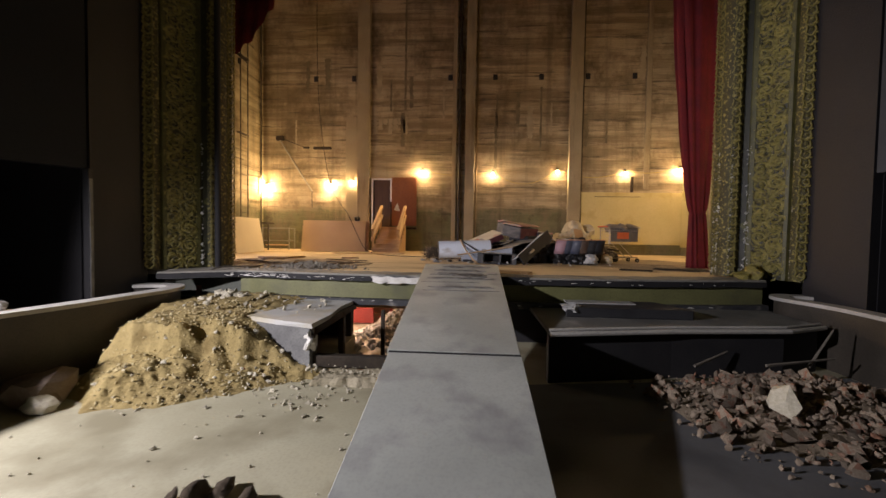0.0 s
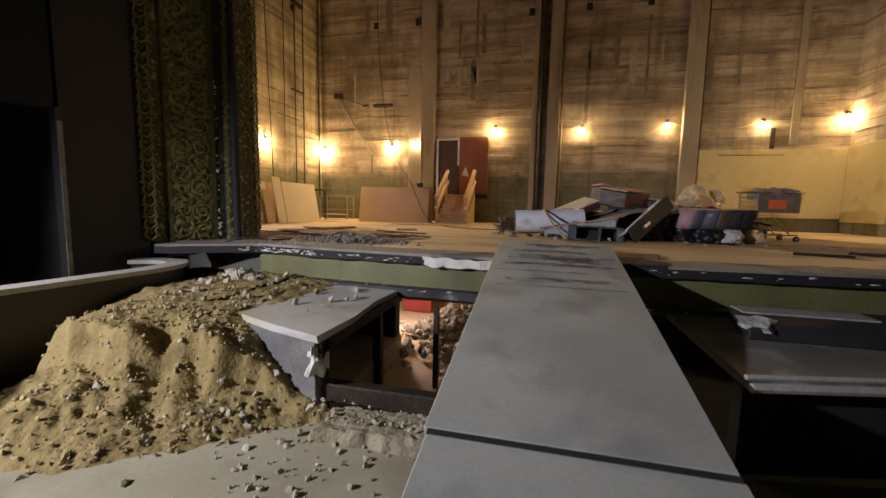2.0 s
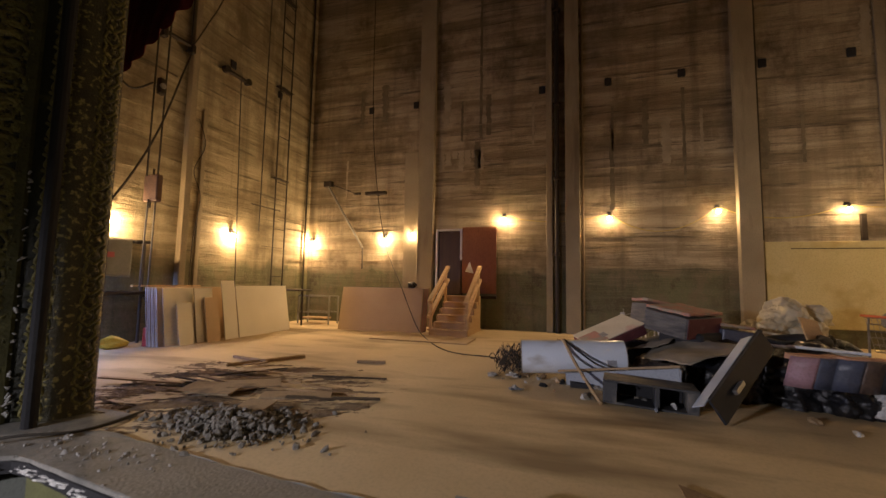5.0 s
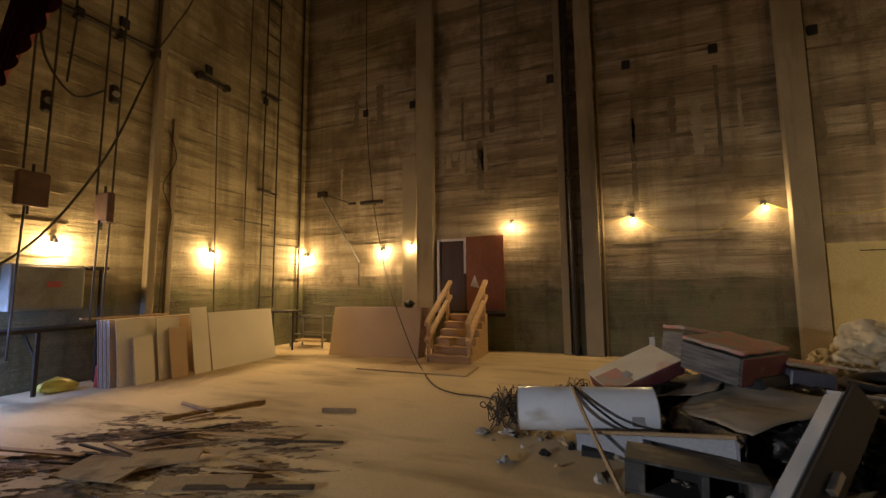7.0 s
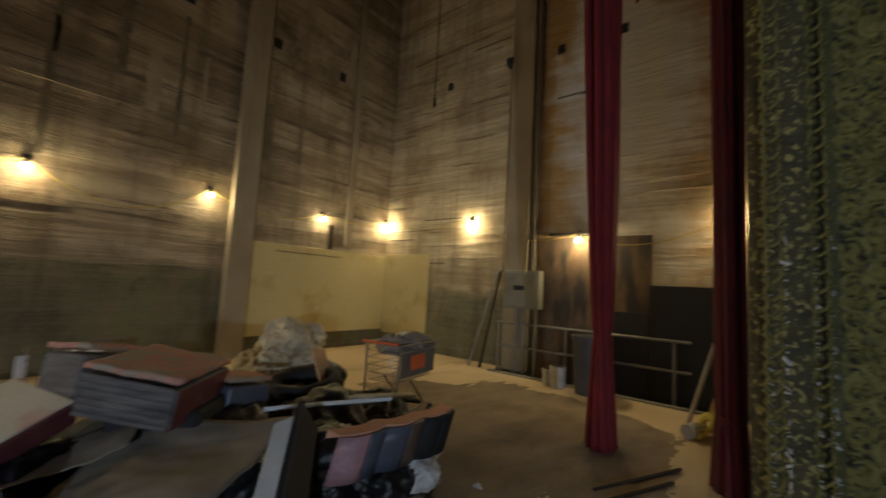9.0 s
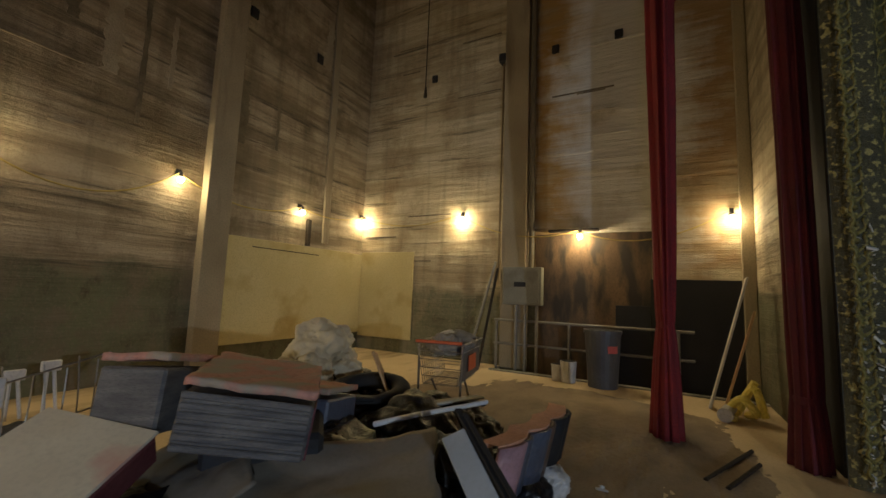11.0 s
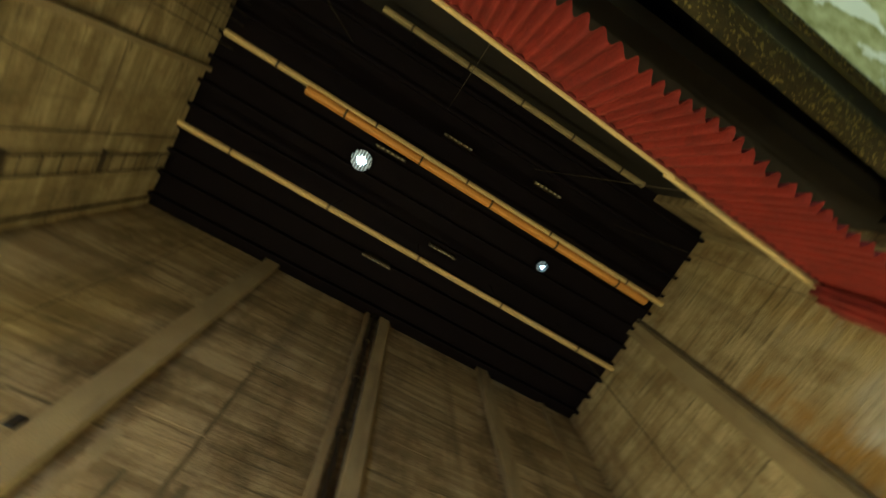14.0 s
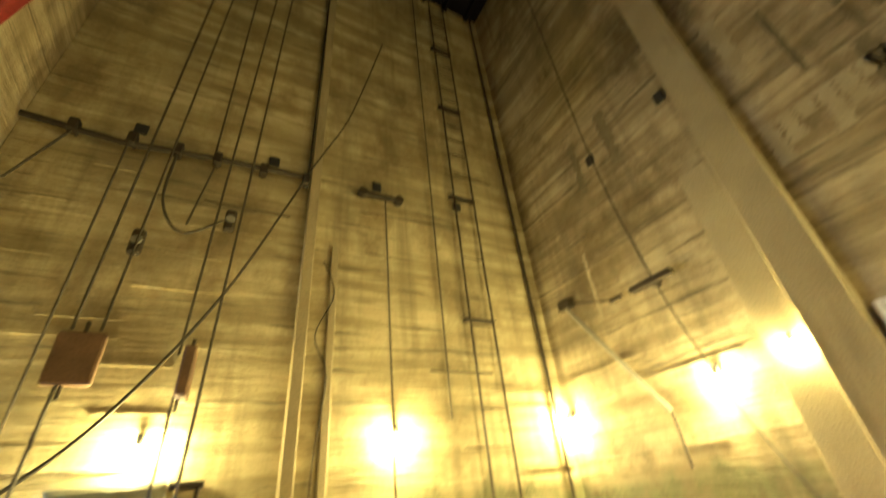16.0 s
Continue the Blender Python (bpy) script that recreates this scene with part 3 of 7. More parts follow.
for k in range(50):
    y, z, l = rng.uniform(5.8, 13.8), 2.8 + 8 * rng.random() ** 1.4, rng.uniform(0.3, 1.4)
    if not any(a0 - l - 0.1 < y < a1 + 0.1 for a0, a1 in ((9.5, 10.2),)):
        part("board_ridge", box(XL + 0.003, XL + 0.022, y, min(y + l, 14.4), z, z + rng.uniform(0.012, 0.04), 0.004), CONC_L if k % 3 else joint_shade_mat, wl)
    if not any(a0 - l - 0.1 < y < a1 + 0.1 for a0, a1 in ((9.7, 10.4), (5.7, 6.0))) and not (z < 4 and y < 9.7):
        part("board_ridge", box(XR - 0.022, XR - 0.003, y, min(y + l, 14.4), z, z + rng.uniform(0.012, 0.04), 0.004), CONC_R if k % 3 else joint_shade_mat, wr)

ceiling = solid("ceiling", box(XL - 0.3, XR + 0.3, 5.5, YB + 0.3, ZC, ZC + 0.3), GRID, "black gridiron ceiling high over the stage", "ceiling", kind="structure")
for k in range(11):
    y = 6.0 + k * 0.8
    solid("gridiron_joist", box(XL, XR, y, y + 0.12, ZC - 0.25, ZC - 0.005), GRID, "sooty black steel joist under the gridiron", "joist", "gridiron joists", "structure")
for x, y in ((-2.9, 9.0), (0.2, 11.0), (-1.2, 7.6), (2.2, 7.4), (-1.6, 12.4)):
    head = thing("pulley_block", "dim rusty pulley block under the gridiron", "pulley", "gridiron pulleys", at=(x, y, ZC - 0.3))
    part("bracket", box(x - 0.5, x + 0.5, y - 0.06, y + 0.06, ZC - 0.4, ZC - 0.005, 0.01), IRON, head)
    for j in range(6):
        part("sheave", cyl((x - 0.45 + j * 0.18, y - 0.03, ZC - 0.5), (x - 0.45 + j * 0.18, y + 0.03, ZC - 0.5), 0.08), STEEL, head)
for x, y, r in ((-3.62, 9.7, 0.34), (3.61, 9.75, 0.2)):
    vent = thing("ceiling_vent", "round slatted roof vent with white daylight behind", "vent", "roof vents", at=(x, y, ZC - 0.28))
    part("collar", cyl((x, y, ZC - 0.262), (x, y, ZC - 0.002), r * 1.02, seg=28), GRID, vent)
    part("opening", cyl((x, y, ZC - 0.268), (x, y, ZC - 0.263), r * 0.45, seg=24), VENTM, vent, "bright sky in the opening")
    part("ring", cyl((x, y, ZC - 0.30), (x, y, ZC - 0.27), r, seg=28), RINGM, vent, "pale grille ring with a faint glow put in for daylight")
    part("opening_glow", cyl((x, y, ZC - 0.312), (x, y, ZC - 0.303), r * 0.42, seg=24), VENTM, vent)
    for j in range(7):
        o = -r + (j + 0.5) * 2 * r / 7
        w = math.sqrt(max(r * r - o * o, 0.01))
        part("slat", box(x + o - 0.018, x + o + 0.018, y - w, y + w, ZC - 0.345, ZC - 0.325), GRID, vent)

# ---- proscenium ----
PL, PR = Vector((-4.88, 5.2)), Vector((4.46, 5.56))


def arch_line(off, fwd, z_top=7.75, radius=0.75, base=LIPZ):
    """The line of the frame, off metres outward of the opening and fwd metres towards the auditorium."""
    zt, r = z_top + off, radius + off
    xl, xr = PL.x - off, PR.x + off
    pts = [(xl, base), (xl, 2.0), (xl, 3.2), (xl, 4.4), (xl, 5.6), (xl, zt - r)]
    pts += [(xl + r - r * math.cos(a), zt - r + r * math.sin(a)) for a in (k * math.pi / 16 for k in range(1, 8))]
    pts += [(x, zt) for x in np.linspace(xl + r, xr - r, 9)]
    pts += [(xr - r + r * math.cos(a), zt - r + r * math.sin(a)) for a in (k * math.pi / 16 for k in range(7, 0, -1))]
    pts += [(xr, zt - r), (xr, 5.6), (xr, 4.4), (xr, 3.2), (xr, 2.0), (xr, base)]
    return [Vector((x, PL.y + (PR.y - PL.y) * (x - PL.x) / (PR.x - PL.x) - fwd, z)) for x, z in pts]


def arch_band(profile):
    """A moulding swept round the opening: profile of (off, fwd)."""
    bm = bmesh.new()
    lines = [[bm.verts.new(p) for p in arch_line(o, f)] for o, f in profile]
    for a, b in zip(lines, lines[1:]):
        for k in range(len(a) - 1):
            bm.faces.new((a[k], a[k + 1], b[k + 1], b[k]))
    return bm


def roll(o, f, r, n=7):
    return [(o + r * math.cos(a) * 0.75 - r * math.sin(a) * 0.65, f + r * math.cos(a) * 0.65 + r * math.sin(a) * 0.75) for a in (math.pi * (k / n - 0.5) * -1 for k in range(n + 1))]


pros = thing("proscenium_frame", "dark proscenium frame with tarnished gilt scrollwork mouldings, paint flaking", "proscenium", kind="structure")
part("backing", arch_band([(0.0, -0.25), (0.0, 0.0), (0.05, 0.06), (0.30, 0.26), (0.36, 0.34), (0.62, 0.76), (0.68, 0.82), (0.80, 1.05), (1.0, 1.12), (1.3, 1.12)]), ORNBACK, pros)
part("inner_roll", arch_band([(0.004, -0.25), (-0.035, -0.2), (-0.045, -0.12), (-0.03, -0.05), (-0.015, 0.05), (0.0, 0.12), (0.06, 0.18), (0.15, 0.22), (0.22, 0.2), (0.25, 0.2)]), GILTR, pros, "gilt inner moulding with leaf beads", smooth=True)
part("outer_roll", arch_band([(0.66, 0.8), (0.64, 0.86), (0.67, 0.95), (0.74, 1.02), (0.82, 1.05), (0.88, 1.04)]), GILTR, pros, "gilt outer moulding with leaf beads", smooth=True)
part("fillet", arch_band([(0.29, 0.27), (0.29, 0.30), (0.33, 0.36), (0.37, 0.35)]), mk("worn_gilt_fillet", (0.06, 0.056, 0.018), (0.12, 0.11, 0.03), 6, 0.5, 0.4), pros)
part("fillet", arch_band([(0.58, 0.72), (0.58, 0.76), (0.61, 0.80), (0.66, 0.80)]), mk("worn_gilt_fillet", (0.1, 0.1, 0.03), (0.1, 0.1, 0.03)), pros)


def scroll(size, turns, seed, seg=6):
    """A raised spiral curl with a boss in its eye, flat in xz."""
    bm = bmesh.new()
    pts = []
    for k in range(14):
        t = k / 13
        a = t * turns * math.tau
        r = size * (1 - 0.8 * t)
        pts.append(Vector((math.cos(a) * r, -0.012 - 0.012 * math.sin(t * 3), math.sin(a) * r)))
    hose(pts, size * 0.2, 6, bm)
    for k in range(5):
        a = k * math.tau / 5 + 0.4 * seed
        hose([Vector((math.cos(a) * size * 0.9, -0.01, math.sin(a) * size * 0.9)), Vector((math.cos(a + 0.3) * size * 1.25, -0.022, math.sin(a + 0.3) * size * 1.25)),
              Vector((math.cos(a + 0.75) * size * 1.4, -0.008, math.sin(a + 0.75) * size * 1.4))], size * 0.15, 5, bm)
    own = bmesh.new()
    bmesh.ops.create_icosphere(own, subdivisions=1, radius=size * 0.26)
    merge(bm, own)
    return bm


def to_mesh(name, bm, material):
    me = bpy.data.meshes.new(name)
    bm.to_mesh(me)
    bm.free()
    me.materials.append(material)
    for p in me.polygons:
        p.use_smooth = True
    return me


def leaf_bead(size):
    bm = bmesh.new()
    for s in (-1, 1):
        hose(bend([(0, 0, -size), (s * size * 0.7, -0.02, -size * 0.3), (s * size * 0.5, -0.025, size * 0.5), (s * size * 0.9, -0.01, size * 0.9)], 3), size * 0.16, 5, bm)
    own = bmesh.new()
    bmesh.ops.create_icosphere(own, subdivisions=1, radius=size * 0.32)
    return merge(bm, own)


SCROLL_R = to_mesh("scroll", scroll(0.115, 1.6, 1), ORN)
SCROLL_S = to_mesh("scroll_small", scroll(0.075, 1.3, 2), ORN)
BEAD = to_mesh("leaf_bead", leaf_bead(0.095), ORN)
FLAKE = to_mesh("paint_flake", lump(1.0, 9, 0.9, 0.8, 1), WHITE)


def on_frame(side, off, fwd, z, mesh, name, mirror, spin):
    """Sets a raised ornament on a jamb of the frame."""
    px = (PL.x - off) if side < 0 else (PR.x + off)
    py = PL.y + (PR.y - PL.y) * (px - PL.x) / (PR.x - PL.x) - fwd
    ob = new(name, mesh)
    ob.parent = pros
    turn = 58 if side < 0 else -58
    ob.matrix_basis = Matrix.Translation((px, py, z)) @ Euler((0, 0, radians(turn))).to_matrix().to_4x4() @ Euler((0, radians(spin), 0)).to_matrix().to_4x4() @ Matrix.Diagonal((mirror, 1, 1, 1))


rng = random.Random(8)
for side in (-1, 1):
    z = 1.0
    k = 0
    while z < 6.9:
        on_frame(side, 0.41, 0.43, z, SCROLL_R, "scroll", 1, 20 * (k % 3))
        on_frame(side, 0.54, 0.63, z + 0.02, SCROLL_R, "scroll", -1, -20 * (k % 3))
        on_frame(side, 0.475, 0.53, z + 0.16, SCROLL_S, "rosette", 1 if k % 2 else -1, 90)
        on_frame(side, 0.40, 0.41, z + 0.2, SCROLL_S, "scroll", 1, 160)
        on_frame(side, 0.56, 0.66, z + 0.2, SCROLL_S, "scroll", -1, 200)
        for j in (0.0, 0.15):
            on_frame(side, 0.10, 0.2, z + j, BEAD, "leaf_bead", 1, 0)
            on_frame(side, -0.04, -0.1, z + j + 0.07, BEAD, "leaf_bead", 1, 0)
            on_frame(side, 0.70, 1.0, z + j, BEAD, "leaf_bead", 1, 0)
        z += 0.30
        k += 1
    for j in range(50 if side < 0 else 290):
        zz = LIPZ + 0.06 + rng.random() ** 1.8 * 2.3
        o, fw = ((0.27, 0.27) if side < 0 else rng.choice(((0.27, 0.27), (0.3, 0.3), (0.655, 0.83), (-0.05, -0.12), (-0.05, -0.02), (0.06, 0.17))))
        px = (PL.x - o) if side < 0 else (PR.x + o)
        py = PL.y + (PR.y - PL.y) * (px - PL.x) / (PR.x - PL.x) - fw
        flake = new("paint_flake", FLAKE)
        flake.parent = pros
        flake.matrix_basis = Matrix.LocRotScale(Vector((px + rng.uniform(-0.012, 0.012), py - 0.012, zz)), Euler((rng.random(), rng.random(), rng.random() * 3)), (0.007 + 0.02 * rng.random() ** 2, 0.01, 0.008 + 0.055 * rng.random() ** 3))
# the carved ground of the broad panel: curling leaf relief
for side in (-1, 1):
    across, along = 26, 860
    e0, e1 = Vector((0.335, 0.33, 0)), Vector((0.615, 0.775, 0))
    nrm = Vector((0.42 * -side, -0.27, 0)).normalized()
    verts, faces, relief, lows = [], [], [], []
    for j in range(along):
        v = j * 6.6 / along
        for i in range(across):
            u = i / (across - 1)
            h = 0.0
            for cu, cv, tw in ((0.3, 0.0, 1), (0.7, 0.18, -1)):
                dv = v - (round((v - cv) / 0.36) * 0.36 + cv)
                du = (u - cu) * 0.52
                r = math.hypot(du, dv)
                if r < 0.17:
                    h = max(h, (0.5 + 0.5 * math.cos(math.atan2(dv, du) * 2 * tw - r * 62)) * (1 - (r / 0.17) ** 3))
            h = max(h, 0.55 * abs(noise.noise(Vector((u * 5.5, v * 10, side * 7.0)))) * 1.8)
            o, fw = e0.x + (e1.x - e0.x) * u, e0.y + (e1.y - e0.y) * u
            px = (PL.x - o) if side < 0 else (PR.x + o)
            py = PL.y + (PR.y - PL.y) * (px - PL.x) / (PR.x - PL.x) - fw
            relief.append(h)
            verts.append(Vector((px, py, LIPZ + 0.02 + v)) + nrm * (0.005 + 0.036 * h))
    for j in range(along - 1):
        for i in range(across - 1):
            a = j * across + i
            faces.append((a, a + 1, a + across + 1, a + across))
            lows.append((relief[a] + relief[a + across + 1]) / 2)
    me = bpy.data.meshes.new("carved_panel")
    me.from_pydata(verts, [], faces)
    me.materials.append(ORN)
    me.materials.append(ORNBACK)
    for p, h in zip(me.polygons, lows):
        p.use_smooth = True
        # low faces take the dark material: shade of the recesses put into colour
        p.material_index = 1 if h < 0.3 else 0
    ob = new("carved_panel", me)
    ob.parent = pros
    ob["label"] = "carved gilt panel of curling leaves, recess shade painted dark"
solid("standpipe", cyl((-4.86, 5.13 - 0.2, LIPZ), (-4.86, 4.93, 8), 0.055), BLACK, "black painted standpipe along the proscenium frame", "pipe")
fallen = solid("fallen_moulding", lump(0.2, 61, 0.55, 0.9, 3), ORN, "broken piece of gilt moulding fallen at the frame's foot", "moulding")
fallen.location = (4.62, 4.98, LIPZ + 0.07)
# the wall around the frame, facing the stage and the auditorium
pw = thing("wall_proscenium", "dark proscenium wall around the stage opening", "wall", kind="structure")
bm = bmesh.new()
vs = [bm.verts.new(p) for p in arch_line(0.9, 1.1)]
n = len(vs)
for k in range(n - 1):
    a, b = vs[k].co, vs[k + 1].co
    def far(p):
        if p.z > 6.5:
            return Vector((p.x * 1.0, p.y, 11.6)) if abs(p.x) < 5.0 else Vector((math.copysign(9.3, p.x), p.y, 11.6))
        return Vector((math.copysign(9.3, p.x), p.y, p.z))
    bm.faces.new([bm.verts.new(v) for v in (a, b, far(b), far(a))])
part("auditorium_face", bm, AUDI, pw)
part("stage_face", box(-7.4, -5.0, 5.2, 5.5, -0.6, 8.8), BLACK, pw)
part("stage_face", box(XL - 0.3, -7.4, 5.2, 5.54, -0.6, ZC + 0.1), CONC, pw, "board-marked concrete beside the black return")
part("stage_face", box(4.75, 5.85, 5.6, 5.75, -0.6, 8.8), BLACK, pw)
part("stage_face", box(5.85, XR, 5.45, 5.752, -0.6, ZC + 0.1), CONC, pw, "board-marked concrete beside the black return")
part("stage_face", box(-7.4, 5.85, 5.3, 5.5, 8.75, ZC + 0.1), BLACK, pw)

# ---- auditorium ----
solid("floor_auditorium", prism([(-9.5, -15), (9.5, -15), (9.5, 4.6), (0.36, 4.6), (0.36, 2.65), (-2.15, 2.65), (-2.15, 4.6), (-9.5, 4.6)], F - 0.4, F), PITFLOOR, "dusty yellow-grey screed floor with scattered chips", "floor", kind="structure")
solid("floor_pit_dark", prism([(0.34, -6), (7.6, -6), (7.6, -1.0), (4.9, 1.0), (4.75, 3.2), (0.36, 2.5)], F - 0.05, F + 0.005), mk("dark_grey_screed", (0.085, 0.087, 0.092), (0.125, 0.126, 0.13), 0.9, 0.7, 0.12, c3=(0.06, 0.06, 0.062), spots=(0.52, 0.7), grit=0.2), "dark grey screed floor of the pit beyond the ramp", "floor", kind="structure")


def side_wall(name, pts, z0, z1, label):
    ob = thing(name, label, "wall", kind="structure")
    for (x0, y0), (x1, y1) in zip(pts, pts[1:]):
        d = Vector((x1 - x0, y1 - y0, 0))
        m = Matrix.Translation((x0, y0, 0)) @ Matrix.Rotation(math.atan2(d.y, d.x), 4, "Z")
        part("wall_face", box(0, d.length, -0.1, 0.1, z0, z1, m=m), AUDI, ob)
    return ob


side_wall("wall_auditorium_left", [(-5.72, 4.2), (-5.86, 3.32)], F, 11.2, "charcoal painted auditorium wall by the proscenium")
side_wall("wall_auditorium_left_upper", [(-5.86, 3.32), (-6.9, 1.5)], 2.45, 11.2, "charcoal painted wall over the dark box doorway")
side_wall("wall_auditorium_left_rear", [(-6.9, 1.5), (-8.2, -1.5), (-8.6, -6), (-8.6, -15)], F, 11.2, "charcoal painted side wall of the auditorium")
side_wall("wall_box_left", [(-5.9, 3.4), (-8.2, 3.6), (-8.6, 0.5)], F, 11.2, "black back wall of the box")
side_wall("wall_auditorium_right", [(5.3, 4.6), (5.45, 3.7)], F, 11.2, "charcoal painted auditorium wall by the proscenium")
side_wall("wall_auditorium_right_upper", [(5.45, 3.7), (6.4, 1.9)], 2.5, 11.2, "charcoal painted wall over the dark box doorway")
side_wall("wall_auditorium_right_rear", [(6.4, 1.9), (7.8, -0.8), (7.8, -15)], F, 11.2, "charcoal painted side wall of the auditorium")
side_wall("wall_box_right", [(5.5, 3.8), (8.0, 4.0), (8.2, 0.9)], F, 11.2, "black back wall of the box")
side_wall("wall_auditorium_back", [(-9, -15), (9, -15)], F, 11.2, "dark rear wall of the auditorium")
solid("ceiling_auditorium", box(-9.5, 9.5, -15, 4.4, 11.0, 11.3), AUDIC, "peeling olive and cream plaster ceiling of the auditorium", "ceiling", kind="structure")
tag = thing("door_frame_box", "dark doorway of the box with a worn pale edge", "door frame", kind="structure", at=(-5.84, 3.3, F))
part("jamb", box(-5.82, -5.72, 3.24, 3.32, F, 2.45, 0.008), AUDI, tag)
part("worn_edge", box(-5.725, -5.712, 3.25, 3.30, 0.4, 2.3), mk("worn_grey_edge", (0.12, 0.12, 0.12), (0.3, 0.3, 0.29), 9, 0.6, 0.2, stretch=(1, 1, 0.4)), tag)


def box_rail(name, pts, label):
    """The curved solid front of a box, with a flat capping."""
    ob = thing(name, label, "balustrade", kind="structure")
    line = bend([(x, y, 0) for x, y in pts], 8)
    def ribbon(w, z0, z1):
        left, right = [], []
        for i, p in enumerate(line):
            d = (line[min(i + 1, len(line) - 1)] - line[max(i - 1, 0)]).normalized()
            nrm = Vector((-d.y, d.x, 0))
            left.append(p + nrm * w)
            right.append(p - nrm * w)
        bm = bmesh.new()
        L0, L1 = [bm.verts.new((p.x, p.y, z0)) for p in left], [bm.verts.new((p.x, p.y, z1)) for p in left]
        R0, R1 = [bm.verts.new((p.x, p.y, z0)) for p in right], [bm.verts.new((p.x, p.y, z1)) for p in right]
        for k in range(len(left) - 1):
            for a, b in ((L0, L1), (L1, R1), (R1, R0), (R0, L0)):
                bm.faces.new((a[k], a[k + 1], b[k + 1], b[k]))
        for k in (0, -1):
            bm.faces.new((L0[k], L1[k], R1[k], R0[k]))
        bmesh.ops.recalc_face_normals(bm, faces=bm.faces)
        return bm
    part("panel", ribbon(0.06, F, 0.62), mk("dark_box_front_paint", (0.035, 0.03, 0.024), (0.06, 0.05, 0.038), 2, 0.5, 0.2), ob)
    part("capping", ribbon(0.12, 0.62, 0.67), mk("worn_capping", (0.38, 0.37, 0.34), (0.5, 0.48, 0.44), 4, 0.6, 0.3), ob, "dusty pale capping")
    return ob


box_rail("box_front_left", [(-5.45, -0.6), (-5.18, 1.2), (-4.97, 2.2), (-4.87, 3.0), (-4.82, 3.6), (-4.98, 4.0), (-5.3, 4.08), (-5.65, 3.95)], "curved dark box front with dusty pale capping")
# unseen wall, added to keep the floodlight off the floor by the box front
side_wall("flood_shade_wall", [(-5.28, 0.55), (-5.65, -3.2)], F, 1.25, "unseen dark wall added to shade the pit floor from the floodlight")
box_rail("box_front_right", [(4.7, 0.2), (4.75, 2.0), (4.85, 3.4), (4.7, 4.3), (4.95, 4.6), (5.3, 4.5)], "curved dark box front with dusty pale capping")

# ---- ramp ----
ramp = thing("ramp", "grey painted two-board timber ramp up to the stage", "ramp", at=(-0.31, 1.5, 0.4))


def tilted(x0, x1, ya, za, yb, zb, thick, lift=0.0, bevel=0.006):
    """A board laid from (ya, za) up to (yb, zb)."""
    length = math.hypot(yb - ya, zb - za)
    m = Matrix.Translation((0, ya, za)) @ Matrix.Rotation(math.atan2(zb - za, yb - ya), 4, "X")
    return box(x0, x1, 0, length, lift - thick, lift, bevel, m=m)


part("lower_board", tilted(-0.93, 0.33, -1.75, -0.20, 1.47, 0.437, 0.045), RAMP, ramp)
part("upper_board", tilted(-0.95, 0.32, 1.50, 0.447, 4.78, 1.045, 0.045), RAMP, ramp)
for x in (-0.88, -0.33, 0.2):
    part("bearer", tilted(x, x + 0.06, -1.2, -0.13, 4.70, 0.985, 0.11), mk("dark_bearer", (0.05, 0.045, 0.04), (0.09, 0.08, 0.065), 4, 0.7, 0.2), ramp)
part("end_batten", box(-0.95, 0.32, 4.68, 4.77, LIPZ - 0.0, 0.985, 0.006), RAMPDARK, ramp)
part("trestle", box(-0.9, 0.26, 1.44, 1.54, F, 0.31, 0.01), DARKP, ramp)


def scuff(x0, x1, y, w, seed):
    """A ragged worn strip across the upper board."""
    n, k = 26, Vector((seed * 7.1, 0, 0))
    ends = [(x0 + (x1 - x0) * i / n) for i in range(n + 1)]
    low = [(x, w * (-0.5 + 0.7 * noise.noise(Vector((x * 6, 0, 0)) + k))) for x in ends]
    top = [(x, w * (0.6 + 0.7 * noise.noise(Vector((x * 6, 5, 0)) + k))) for x in ends]
    top = [(x, max(b, a[1] + 0.004)) for (x, b), a in zip(top, low)]
    bm = prism(low + top[::-1], 0.0, 0.003)
    bmesh.ops.transform(bm, matrix=Matrix.Translation((0, y, 0.447 + (y - 1.5) * 0.1823 + 0.001)) @ Matrix.Rotation(math.atan(0.1823), 4, "X"), verts=bm.verts)
    return part("scuffed_strip", bm, RAMPDARK, ramp, "dark worn strip across the board")


for k, (x0, x1, y, w) in enumerate(((-0.72, 0.22, 4.58, 0.09), (-0.85, 0.12, 4.36, 0.06), (-0.8, 0.28, 4.16, 0.12), (-0.5, 0.1, 4.08, 0.12), (-0.88, 0.25, 3.93, 0.05), (-0.3, 0.29, 3.9, 0.03), (-0.9, 0.05, 3.72, 0.015), (-0.8, 0.2, 3.5, 0.05), (-0.92, 0.28, 3.33, 0.012))):
    for j in range(9):
        a, b = sorted((rng.uniform(x0, x1), rng.uniform(x0, x1)))
        if 0.1 < b - a:
            scuff(a, b, y + rng.uniform(-0.5, 0.5) * w, w * rng.uniform(0.25, 0.8), k * 9 + j)
part("joint", tilted(-0.93, 0.32, 1.468, 0.437, 1.502, 0.447, 0.03, -0.004, 0), BLACK, ramp)

